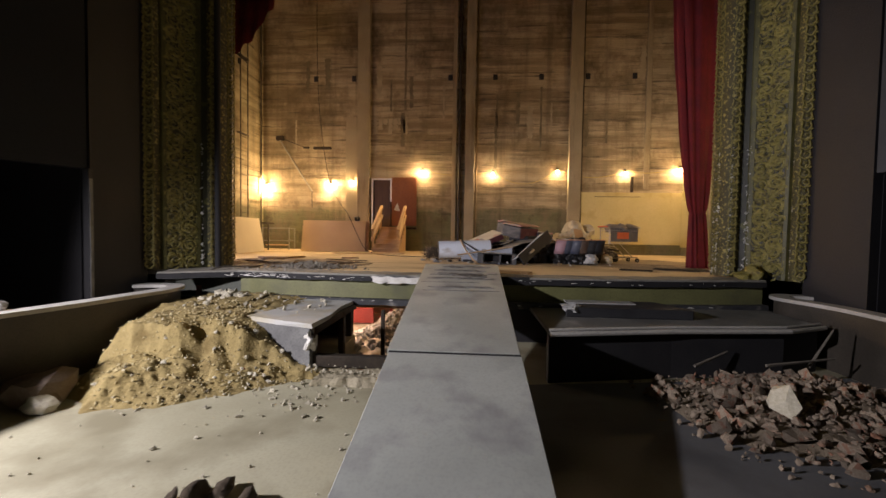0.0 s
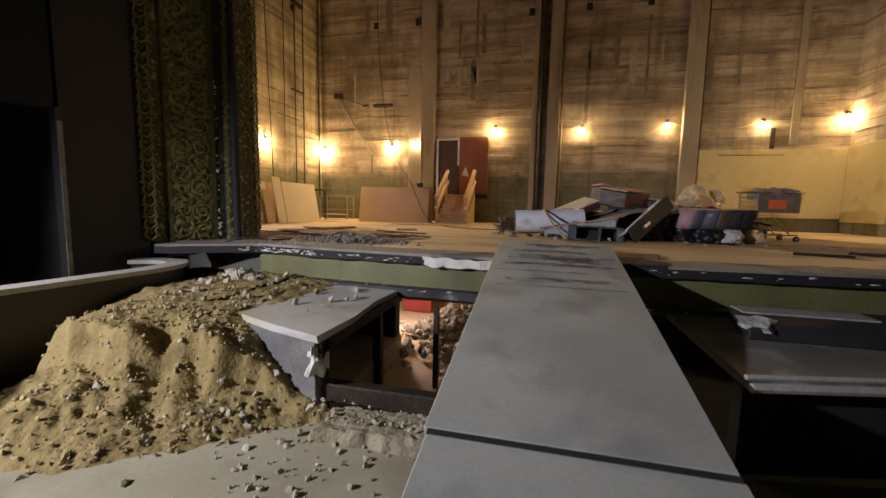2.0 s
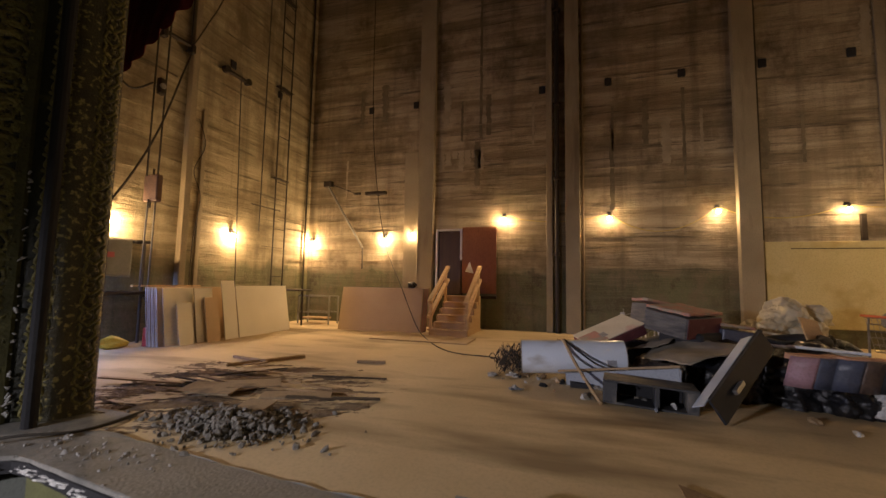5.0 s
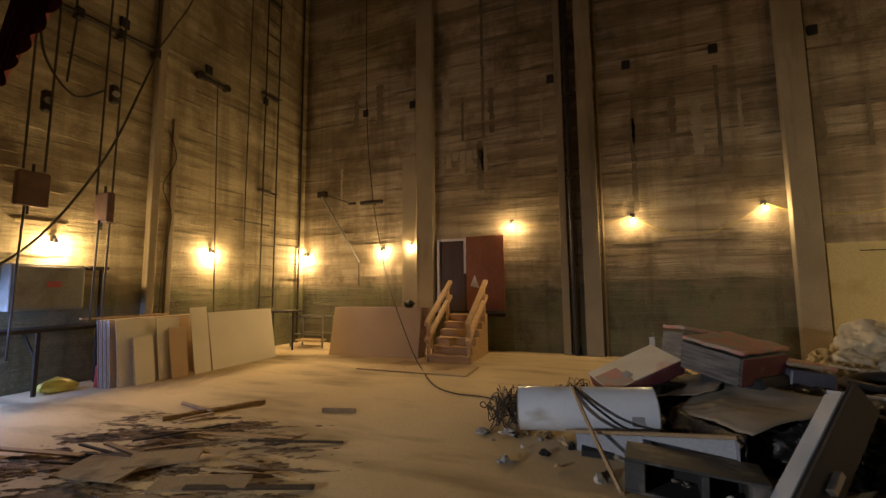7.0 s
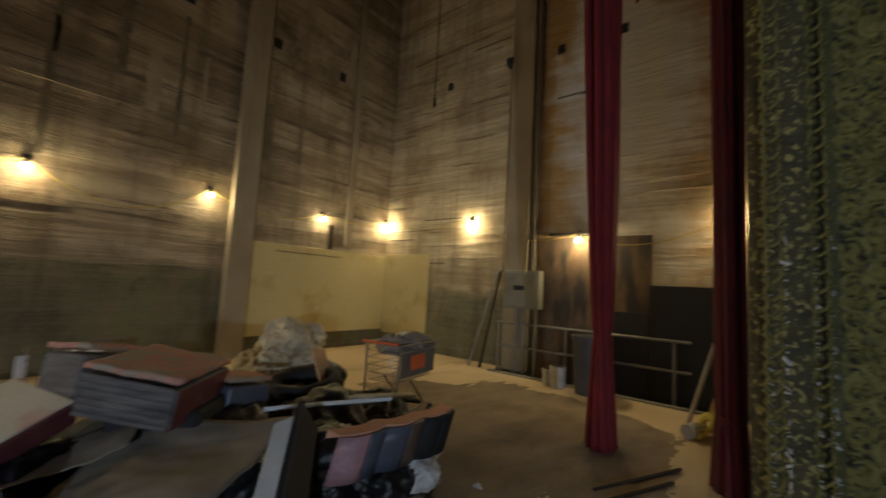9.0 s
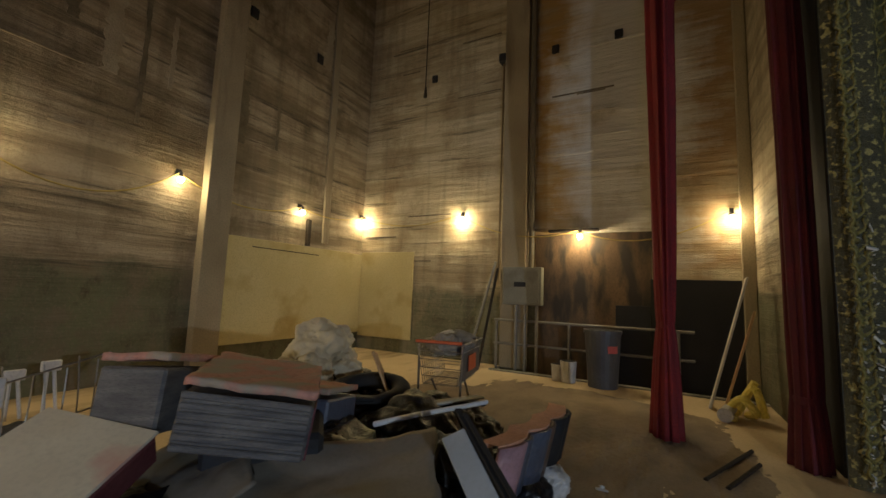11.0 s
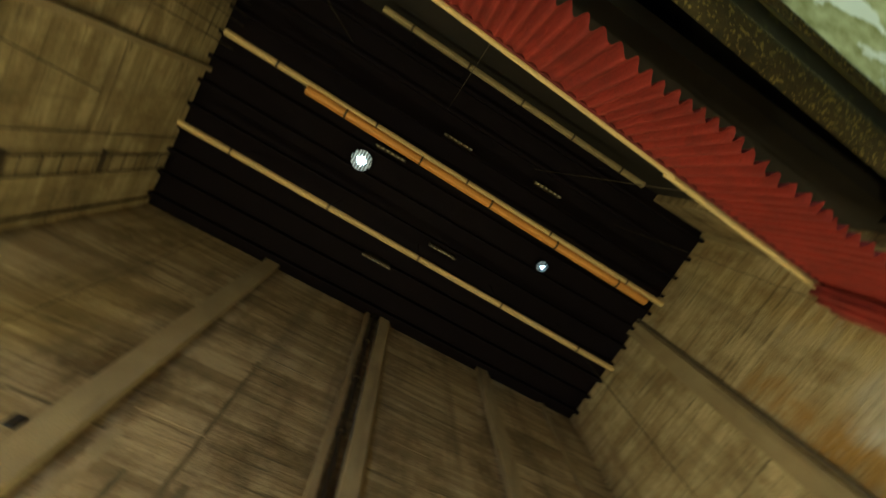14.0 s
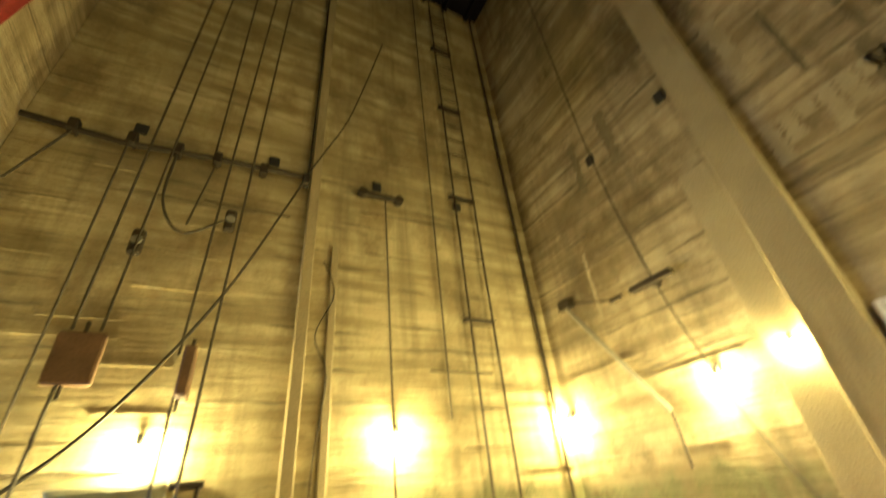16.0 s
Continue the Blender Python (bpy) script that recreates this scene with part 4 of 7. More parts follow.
# ---- the pit ----
slab = thing("pit_platform", "broken grey concrete platform with a ragged edge on dark posts", "platform", at=(-2.6, 3.4, F))
slab_bm = prism([(-2.1, 2.52), (-2.08, 3.1), (-2.12, 3.7), (-2.1, 4.3), (-2.15, 4.47), (-4.6, 4.55), (-4.2, 3.3), (-3.4, 2.95), (-3.11, 2.86), (-2.6, 2.66)], 0.38, 0.44)
for v in slab_bm.verts:
    v.co += Vector((noise.noise(v.co * 5), noise.noise(v.co * 5 + Vector((9, 0, 0))), 0)) * 0.04
part("deck", slab_bm, mk("dusty_slab", (0.4, 0.4, 0.385), (0.52, 0.515, 0.48), 1.5, 0.75, 0.1, c3=(0.42, 0.37, 0.25), spots=(0.5, 0.66), grit=0.2), slab)
part("edge_beam", box(-2.16, -2.08, 2.55, 4.42, 0.28, 0.385, 0.01), IRON, slab)
part("front_panel", box(0, 1.08, -0.03, 0.03, -0.3, 0.375, m=Matrix.Translation((-3.14, 2.9, 0)) @ Matrix.Rotation(radians(-19), 4, "Z")), mk("grey_riser_paint", (0.1, 0.1, 0.1), (0.2, 0.2, 0.19), 3, 0.7, 0.2), slab)
part("plaster_lump", lump(0.085, 7, 1.2, 0.9, 3), WHITE, slab).location += Vector((-2.13, 2.56, 0.22))
part("sill", box(-2.2, -0.95, 2.58, 2.7, -0.12, 0.03, 0.012), IRON, slab, "black timber sill of the cellar opening")
sill_bm = bmesh.new()
bmesh.ops.create_grid(sill_bm, x_segments=70, y_segments=34, size=1)
for v in sill_bm.verts:
    u, w = v.co.x, v.co.y
    p = Vector((-1.5 + u * 0.53, 2.42 + w * 0.2, 0))
    edge = max(abs(u), abs(w)) + 0.1 * noise.noise(p * 6) + 0.05 * noise.noise(p * 17)
    p.x += 0.03 * noise.noise(p * 8)
    p.y += 0.03 * noise.noise(p * 8 + Vector((5, 0, 0)))
    p.z = F - 0.02 + max(0.0, min(1.0, (1.02 - edge) * 7)) * (0.12 + 0.025 * noise.noise(p * 7) + 0.012 * noise.noise(p * 25) + 0.03 * u)
    v.co = p
part("sill_slab", sill_bm, mk("soil_covered_slab", (0.26, 0.225, 0.14), (0.37, 0.33, 0.235), 3, 0.95, 0.6, c3=(0.2, 0.17, 0.1), spots=(0.5, 0.66), spot_scale=5), slab, "broken soil-covered slab before the opening")
for x, y, r in ((-2.12, 3.75, 0.045), (-1.5, 3.85, 0.028), (-2.12, 2.62, 0.04)):
    part("post", box(x - r, x + r, y - r, y + r, -0.5, 0.38, 0.006), IRON, slab)

right = thing("pit_platform_far", "black pit platform with a pale dusty deck", "platform", at=(2.5, 3.5, F))
part("deck", prism([(0.8, 2.55), (2.4, 2.9), (3.9, 3.1), (4.55, 3.4), (4.6, 4.5), (0.8, 4.5)], 0.36, 0.42, 0.01), mk("worn_dark_deck", (0.1, 0.1, 0.095), (0.2, 0.195, 0.18), 2, 0.7, 0.2, c3=(0.35, 0.34, 0.31), spots=(0.58, 0.68)), right)
part("nosing", hose([(0.8, 2.52, 0.4), (2.4, 2.87, 0.4), (3.9, 3.07, 0.4), (4.55, 3.36, 0.4)], 0.03, 8), mk("worn_capping", (0.2, 0.19, 0.16), (0.34, 0.32, 0.28)), right)
part("nosing", hose([(0.8, 2.60, 0.435), (2.4, 2.95, 0.435), (3.9, 3.15, 0.435), (4.55, 3.44, 0.435)], 0.018, 8), mk("worn_capping", (0.2, 0.19, 0.16), (0.34, 0.32, 0.28)), right)
part("front", prism([(0.8, 2.62), (2.4, 2.97), (3.9, 3.17), (4.55, 3.47), (4.55, 3.6), (0.8, 2.75)], F, 0.36), BLACK, right)
crate = thing("prompt_box", "low black box with torn pale foil on its corner", "box", at=(1.9, 3.8, 0.42))
part("body", prism([(1.2, 3.5), (2.95, 3.5), (2.95, 3.62), (2.7, 4.2), (1.35, 4.2)], 0.42, 0.56, 0.015), DARKP, crate)
part("torn_foil", lump(0.13, 21, 0.5, 0.7, 2), mk("torn_pale_foil", (0.3, 0.3, 0.29), (0.5, 0.5, 0.48), 12, 0.4, 0.6), crate).location += Vector((1.3, 3.6, 0.54))
part("torn_foil", box(1.3, 2.3, 3.85, 4.1, 0.56, 0.575), mk("torn_pale_foil", (0.3, 0.3, 0.29), (0.5, 0.5, 0.48)), crate)

# heap of yellow soil and plaster


def heap_z(x, y):
    """Height of the soil bank: a gentle scree, a ragged scarp above it and a worn plateau."""
    p = Vector((x, y, 0))
    toe = float(np.interp(x, (-4.9, -4.2, -3.9, -3.4, -2.7, -2.4, -2.04), (1.6, 1.5, 1.27, 1.42, 1.86, 2.1, 2.44))) + 0.09 * noise.noise(p * 2.3) + 0.05 * noise.noise(p * 7)
    crest = 2.9 - 0.344 * (x + 3.14) if x > -3.14 else float(np.interp(x, (-4.9, -4.15, -3.6, -3.14), (2.75, 2.3, 2.5, 2.9)))
    top = 0.7 if x < -3.14 else max(0.08, 0.7 - 0.62 * (x + 3.14))
    q = (y - toe) / max(crest - toe, 0.2)
    if q <= 0 or x > -2.0:
        return F - 0.03
    q = min(q, 1.0)
    brink = 0.58 + 0.3 * noise.noise(p * 2.1 + Vector((4, 0, 0))) + 0.08 * noise.noise(p * 6)
    scree = 0.5 * (min(q, brink) / brink) ** 1.2
    rise = max(0.0, min(1.0, (q - brink) / 0.13))
    z = F + top * (scree + 0.5 * rise * rise * (3 - 2 * rise))
    for cx, cy, r, dep in ((-3.4, 2.38, 0.14, 0.24), (-3.2, 2.02, 0.11, 0.15), (-3.72, 2.15, 0.1, 0.08), (-3.0, 2.3, 0.09, 0.1)):
        z -= dep * math.exp(-((x - cx) ** 2 + (y - cy) ** 2) / r ** 2)
    z += (0.05 * noise.noise(p * 4) + 0.05 * abs(noise.noise(p * 7 + Vector((2, 8, 0)))) - 0.02 + 0.03 * noise.noise(p * 12) + 0.022 * noise.noise(p * 24)) * min(1.0, q * 4) * (0.5 if q >= 1 else 1.0)
    z += 0.04 * max(0.0, min(1.0, y - crest)) if q >= 1 else 0.0
    flank = max(0.0, min(1.0, (x + 4.85 + 0.08 * noise.noise(p * 5)) / 0.62))
    return F - 0.02 + (z - F + 0.02) * flank * flank * (3 - 2 * flank)


heap = thing("soil_heap", "heap of yellow soil and broken plaster against the box front", "rubble", at=(-3.6, 2.3, F))
bm = bmesh.new()
nx, ny = 150, 160
grid = [[None] * ny for _ in range(nx)]
for i in range(nx):
    for j in range(ny):
        x, y = -4.95 + i * 3.2 / (nx - 1), 1.0 + j * 3.5 / (ny - 1)
        z = heap_z(x, y)
        grid[i][j] = bm.verts.new((x, y, z - 0.012))
for i in range(nx - 1):
    for j in range(ny - 1):
        q = (grid[i][j], grid[i + 1][j], grid[i + 1][j + 1], grid[i][j + 1])
        xm, ym = q[0].co.x, q[0].co.y
        if max(v.co.z for v in q) > F + 0.004 and not (ym > 2.91 - 0.344 * (xm + 3.14) and xm > -3.14) and not (xm > -3.55 and ym > 3.05):
            bm.faces.new(q)
bmesh.ops.delete(bm, geom=[v for v in bm.verts if not v.link_faces], context="VERTS")
part("soil", bm, SOIL, heap, smooth=True)
bm = bmesh.new()
bmesh.ops.create_grid(bm, x_segments=60, y_segments=56, size=1)
for v in bm.verts:
    x, y = -3.75 + v.co.x * 0.9, 3.55 + v.co.y * 0.85
    p = Vector((x, y, 0))
    d = -3.0 - x + 0.25 * (y - 3.4) + 0.35 * noise.noise(p * 1.8) + 0.12 * noise.noise(p * 6)
    v.co = Vector((x, y, 0.435 - 0.3 * max(0.0, 3.25 - y) + min(0.05, 0.14 * d) + 0.03 * noise.noise(p * 9) + 0.015 * noise.noise(p * 20)))
part("spilled_soil", bm, SOIL, heap, smooth=True)
rng = random.Random(12)
spots, sizes = [], []
while len(spots) < 1700:
    x, y = rng.gauss(-3.3, 0.75), rng.gauss(2.2, 0.75)
    z = heap_z(x, y)
    if -4.6 < x < -2.05 and 1.0 < y < 4.3 and z > F + 0.01 and not (x > -3.14 and y > 2.88 - 0.344 * (x + 3.14)):
        spots.append((x, y, z))
        sizes.append(0.005 + 0.02 * rng.random() ** 4)
scatter_mesh("rubble_crumb", spots, sizes, SOILST, heap, 31).location = -Vector(heap.location)
LUMPS = [to_mesh("lump", lump(1.0, 40 + k, 0.7, 0.5, 1), STONE) for k in range(5)]
BLUMPS = [to_mesh("brick_lump", lump(1.0, 60 + k, 0.6, 0.6, 1), BRICKY) for k in range(6)]
for me in LUMPS + BLUMPS:
    for p in me.polygons:
        p.use_smooth = False


def strew(parent, meshes, name, x, y, z, r, rng):
    ob = new(name, meshes[rng.randrange(len(meshes))])
    ob.parent = parent
    ob.matrix_basis = Matrix.LocRotScale(Vector((x, y, z)) - (Vector(parent.location) if parent else Vector()), Euler((rng.random() * 6, rng.random() * 6, rng.random() * 6)), (r, r * rng.uniform(0.7, 1.1), r * rng.uniform(0.6, 1)))
    return ob


for k in range(150):
    x, y = (rng.gauss(-3.2, 0.6), rng.gauss(1.95, 0.5)) if k % 2 else (rng.gauss(-2.6, 0.25), rng.gauss(2.1, 0.2))
    z = heap_z(x, y)
    if -4.5 < x < -2.1 and y > 1.15 and z > F and not (x > -3.14 and y > 2.86 - 0.344 * (x + 3.14)):
        strew(heap, LUMPS, "plaster_lump", x, y, z + 0.004, 0.009 + 0.032 * rng.random() ** 3, rng)
for k in range(170):
    x, y = rng.uniform(-4.7, -2.3), rng.uniform(3.0, 4.4)
    if k > 70:
        x, y = rng.gauss(-4.3, 0.22), rng.gauss(4.1, 0.22)
    z = max(heap_z(x, y), 0.46 if x > -4.5 else -9)
    if z > 0.3 and y < 4.42 and x > -4.8:
        strew(heap, LUMPS, "plaster_lump", x, y, z + 0.01, 0.012 + (0.05 if k < 70 else 0.1) * rng.random() ** 3, rng)
chips = thing("floor_chips", "loose plaster chips on the pit floor", "rubble", at=(-2.5, 0.5, F))
for k in range(60):
    x, y = rng.uniform(-4.6, -1.05), rng.uniform(-1.0, 1.7)
    strew(chips, LUMPS, "chip", x, y, F + 0.008, 0.008 + 0.03 * rng.random() ** 3, rng)
for x, y, r in ((-1.96, 0.23, 0.12), (-1.82, 0.27, 0.09), (-1.6, 0.2, 0.09), (-2.1, 0.16, 0.07), (-1.72, 0.12, 0.06)):
    strew(chips, [to_mesh("dark_clod", lump(1.0, int(x * -50), 0.6, 0.5, 2), DIRT)], "dark_clod", x, y, F + 0.03, r, rng)
for k in range(90):
    x, y = rng.gauss(-2.0, 0.35), rng.gauss(1.9, 0.3)
    strew(chips, LUMPS, "chip", x, y, F + 0.008, 0.01 + 0.035 * rng.random() ** 3, rng) if x < -1.02 and y < 2.55 else None
for k in range(60):
    x, y = rng.uniform(-2.15, -1.05), rng.gauss(2.4, 0.12)
    if 2.15 < y < 2.58:
        strew(chips, LUMPS, "chip", x, y, -0.08 if y > 2.28 else F + 0.02, 0.01 + 0.03 * rng.random() ** 3, rng)
boulder = solid("rock", lump(0.26, 91, 0.8, 0.3, 2), mk("brown_rock", (0.14, 0.1, 0.07), (0.2, 0.15, 0.11), 5, 0.9, 0.4), "brown boulder beside the box front", "rock")
boulder.location = (-4.5, 1.5, F + 0.14)
boulder = solid("rock", lump(0.13, 92, 0.8, 0.3, 2), STONE, "pale plaster lump beside the box front", "rock")
boulder.location = (-4.32, 1.3, F + 0.07)

# brick rubble across the ramp
rub = thing("brick_rubble", "bank of broken brick and plaster rubble on the pit floor", "rubble", at=(3.2, 2.2, F))


def rub_z(x, y):
    return F + 0.34 * math.exp(-((x - 3.4) / 1.1) ** 2 - ((y - 2.0) / 0.75) ** 2)


bm = bmesh.new()
bmesh.ops.create_grid(bm, x_segments=50, y_segments=40, size=1)
for v in bm.verts:
    x, y = 3.2 + v.co.x * 1.55, 2.0 + v.co.y * 1.35
    v.co = Vector((x, y, rub_z(x, y) - 0.05 + 0.04 * noise.noise(Vector((x, y, 3)) * 5)))
part("soil", bm, mk("brown_rubble_soil", (0.15, 0.115, 0.075), (0.22, 0.175, 0.12), 5, 0.95, 0.8), rub)
placed = 0
while placed < 290:
    x, y = rng.gauss(3.2, 0.75), rng.gauss(1.95, 0.6)
    if 1.75 < x < 4.6 and 0.75 < y < 3.1 and x + 0.45 * y > 2.55:
        strew(rub, BLUMPS, "broken_brick", x, y, rub_z(x, y) + 0.0, 0.035 + 0.08 * rng.random() ** 2, rng)
        placed += 1
strew(rub, LUMPS, "plaster_block", 2.75, 1.6, rub_z(2.75, 1.6) + 0.08, 0.19, rng)
spots = []
while len(spots) < 900:
    x, y = rng.gauss(3.2, 0.8), rng.gauss(1.95, 0.65)
    if 1.75 < x < 4.6 and 0.7 < y < 3.1 and x + 0.45 * y > 2.5:
        spots.append((x, y, rub_z(x, y) + rng.uniform(-0.02, 0.03)))
scatter_mesh("rubble_crumb", spots, [0.01 + 0.035 * rng.random() ** 2 for q in spots], BRICKY, rub, 55).location = -Vector(rub.location)
for a, b in (((4.0, 2.9, 0.0), (4.35, 3.0, 0.45)), ((2.6, 2.8, 0.0), (3.1, 3.0, 0.14)), ((3.4, 2.75, 0.05), (4.3, 2.9, 0.12)), ((2.9, 0.75, 0.0), (4.2, 1.0, 0.06))):
    part("splintered_lath", cyl(a, b, 0.02, 0.012, 5), mk("grey_weathered_lath", (0.11, 0.095, 0.075), (0.17, 0.15, 0.12), 6, 0.85, 0.2), rub)

# ---- lamps on the walls ----


def bulb_lamp(x, y, z, wall_dir):
    ob = thing("wall_lamp", "lit bare bulb in a black holder on the concrete wall", "lamp", "bare bulbs round the stage", at=(x, y, z))
    bm = bmesh.new()
    bmesh.ops.create_uvsphere(bm, u_segments=12, v_segments=8, radius=0.052)
    bmesh.ops.translate(bm, verts=bm.verts, vec=(x, y, z - 0.02))
    b = part("bulb", bm, BULBM, ob, "glowing warm bulb", smooth=True)
    b.visible_shadow = False
    part("holder", cyl((x, y, z + 0.03), (x, y, z + 0.12), 0.028, 0.022), BLACK, ob)
    q = Vector((x, y, z + 0.11)) + Vector(wall_dir)
    part("arm", cyl((x, y, z + 0.11), tuple(q), 0.012), BLACK, ob)
    part("wall_plate", box(q.x - 0.05, q.x + 0.05, q.y - 0.03, q.y + 0.03, q.z - 0.06, q.z + 0.06, 0.006), BLACK, ob)
    return ob


for x, y, z in BULBS:
    d = (-0.1, 0, 0) if x < -8.9 else (0.1, 0, 0) if x > 7.9 and y < 14 else (0, 0.1, 0)
    bulb_lamp(x, y, z, d)


def sag_cable(name, p, q, drop, r, material, label, wave=0.0, n=14):
    pts = []
    for k in range(n + 1):
        t = k / n
        v = Vector(p).lerp(Vector(q), t)
        v.z -= drop * 4 * t * (1 - t)
        v.z += wave * noise.noise(v * 1.3)
        pts.append(v)
    return solid(name, hose(pts, r), material, label, "cable")


for (a, b, drop) in ((8, 9, 0.15), (7, 8, 0.3), (6, 7, 0.55), (9, 10, 0.25), (10, 11, 0.3), (11, 12, 0.35), (5, 6, 0.2)):
    p, q = Vector(BULBS[a]) + Vector((0, 0, 0.1)), Vector(BULBS[b]) + Vector((0, 0, 0.1))
    for v in (p, q):
        v.y = min(v.y + 0.06, 14.46)
    sag_cable("light_cable", p, q, drop, 0.012, YROPE, "yellow festoon cable slung between the bare bulbs")

# ---- back wall ----
solid("drain_pipe", cyl((-0.68, 14.36, S), (-0.68, 14.36, ZC), 0.065, seg=16), mk("black_drain_iron", (0.012, 0.01, 0.008), (0.03, 0.022, 0.016), 6, 0.6, 0.2), "thick black drain pipe up the back wall", "pipe")
for z in (3.0, 5.2, 7.4, 10.3, 12.4, 14.5):
    solid("pipe_clamp", cyl((-0.68, 14.36, z), (-0.68, 14.36, z + 0.09), 0.11, seg=16), IRON, "rusty iron clamp round the drain pipe", "clamp", "drain pipe clamps")
solid("conduit", cyl((0.02, 14.44, S), (0.02, 14.44, ZC), 0.035), mk("brown_conduit", (0.14, 0.1, 0.05), (0.2, 0.15, 0.08), 5, 0.6, 0.1), "brown conduit up the back wall", "pipe")
solid("conduit", cyl((4.26, 14.44, 3.4), (4.26, 14.44, ZC), 0.02), ROPE, "thin dark conduit beside the pilaster", "pipe")

door = thing("door_stage", "half open dark wooden door and red-brown plywood panel above the steps", "door", kind="structure", at=(-3.35, 14.45, 1.84))
# flat black plate on the wall paints the darkness beyond the half open door
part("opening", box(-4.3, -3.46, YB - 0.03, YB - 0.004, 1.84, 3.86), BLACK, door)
part("door_leaf", box(-4.2, -3.5, YB - 0.09, YB - 0.04, 1.86, 3.78, 0.008), mk("dark_door_wood", (0.045, 0.022, 0.015), (0.075, 0.04, 0.025), 2, 0.5, 0.1, stretch=(6, 6, 0.6)), door)
part("plywood_panel", box(-3.46, -2.42, YB - 0.13, YB - 0.09, 1.9, 3.9, 0.006), PLY, door, "red-brown plywood panel")
# pale frame, its colour brightened blue-white for the light at the door
jm = mk("pale_door_frame_with_blue_light", (0.68, 0.68, 0.76), (0.76, 0.76, 0.84), 4, 0.6, 0.05)
part("jamb", box(-4.32, -4.25, YB - 0.12, YB - 0.03, 1.84, 3.86, 0.005), jm, door)
part("jamb", box(-3.53, -3.47, YB - 0.14, YB - 0.095, 2.9, 3.86, 0.005), jm, door)
part("head", box(-4.25, -3.53, YB - 0.12, YB - 0.03, 3.80, 3.86, 0.005), jm, door)
part("notice", prism([(-3.36, 0), (-3.1, -0.05), (-3.22, 0.3)], 0, 0.006), WHITE, door, "torn white notice").matrix_basis = Matrix.Translation(Vector((0, 14.36, 2.55)) - Vector(door.location)) @ Matrix.Rotation(radians(90), 4, "X")
part("threshold", box(-4.35, -2.4, YB - 0.25, YB - 0.02, 1.76, 1.84, 0.008), IRON, door)

steps = thing("stairs", "raw pine steps with two handrails up to the stage door", "stairs", at=(-3.26, 13.0, S))
X0, X1, YS, RISE, RUN = -3.76, -2.8, 12.38, (1.84 - S) / 6, 0.27
for k in range(6):
    y = YS + k * RUN
    part("riser", box(X0 + 0.03, X1 - 0.03, y + 0.02, y + 0.045, S + k * RISE, S + (k + 1) * RISE - 0.035), WOOD, steps)
    part("tread", box(X0 + (0.0 if k else -0.08), X1, y - 0.01, y + RUN + 0.02, S + (k + 1) * RISE - 0.035, S + (k + 1) * RISE, 0.004), WOOD, steps)
for x in (X0 - 0.02, X1 - 0.02):
    bm = bmesh.new()
    pts = [(YS + 0.03, S), (YS + 6 * RUN, S), (YS + 6 * RUN, S + 6 * RISE - 0.036)] + [q for k in range(5, -1, -1) for q in ((YS + k * RUN + 0.03, S + (k + 1) * RISE - 0.036), (YS + k * RUN + 0.03, S + k * RISE + 0.001))][:-1]
    a = [bm.verts.new((x, y, z)) for y, z in pts]
    f = bm.faces.new(a)
    r = bmesh.ops.extrude_face_region(bm, geom=[f])
    bmesh.ops.translate(bm, verts=[v for v in r["geom"] if isinstance(v, bmesh.types.BMVert)], vec=(0.022, 0, 0))
    bmesh.ops.recalc_face_normals(bm, faces=bm.faces)
    part("stringer", bm, WOOD, steps)
    for y, z0 in ((YS + 0.1, S), (YS + 1.35, S + 4.5 * RISE)):
        part("post", box(x - 0.03, x + 0.04, y - 0.04, y + 0.04, z0, z0 + (0.95 if y > YS + 1 else 0.95), 0.004), WOOD, steps)
    for lift in (0.92, 0.55):
        part("handrail", tilted(x - 0.05, x + 0.06, YS - 0.05, S + lift - 0.05, YS + 1.55, S + lift + 0.93, 0.09), WOOD, steps)
solid("plywood_sheet", prism([(-4.85, 11.2), (-2.5, 11.22), (-2.52, 12.2), (-4.3, 12.3)], S, S + 0.025), mk("dusty_plywood", (0.42, 0.3, 0.16), (0.5, 0.37, 0.21), 2, 0.75, 0.1), "thin plywood sheet lying before the steps", "plywood")

cream = thing("wall_boarding", "cream boards fixed low round the corner of the stage", "panel")
part("board", box(4.28, XR - 0.03, YB - 0.07, YB - 0.02, 1.28, 3.36, 0.006), YELP, cream)
part("board", box(XR - 0.07, XR - 0.02, 12.75, YB - 0.08, 1.2, 3.42, 0.006), YELP, cream)
part("crack", box(4.8, 6.6, YB - 0.076, YB - 0.069, 3.18, 3.2), IRON, cream)
part("batten", box(6.2, 6.3, YB - 0.08, YB - 0.01, 3.38, 4.0), IRON, cream)

brace = thing("wall_bracket", "rusty iron bracket with a diagonal stay on the back wall", "bracket")
part("stay", cyl((-8.28, 14.35, 5.5), (-6.85, 14.35, 3.3), 0.035), STEEL, brace)
part("chain", cyl((-6.85, 14.36, 3.3), (-6.84, 14.36, 2.6), 0.02), IRON, brace)
part("plate", box(-8.4, -8.1, 14.3, 14.46, 5.42, 5.6, 0.01), IRON, brace)
part("arm", box(-6.75, -6.0, 14.2, 14.32, 5.02, 5.13, 0.02), IRON, brace)
part("arm", box(-7.2, -6.95, 14.25, 14.32, 5.06, 5.14, 0.02), IRON, brace)
part("stub", cyl((-6.4, 14.3, 5.08), (-6.4, 14.5, 5.08), 0.05), IRON, brace)
part("rod", cyl((-8.2, 14.4, 5.52), (-7.1, 14.35, 5.1), 0.012), IRON, brace)
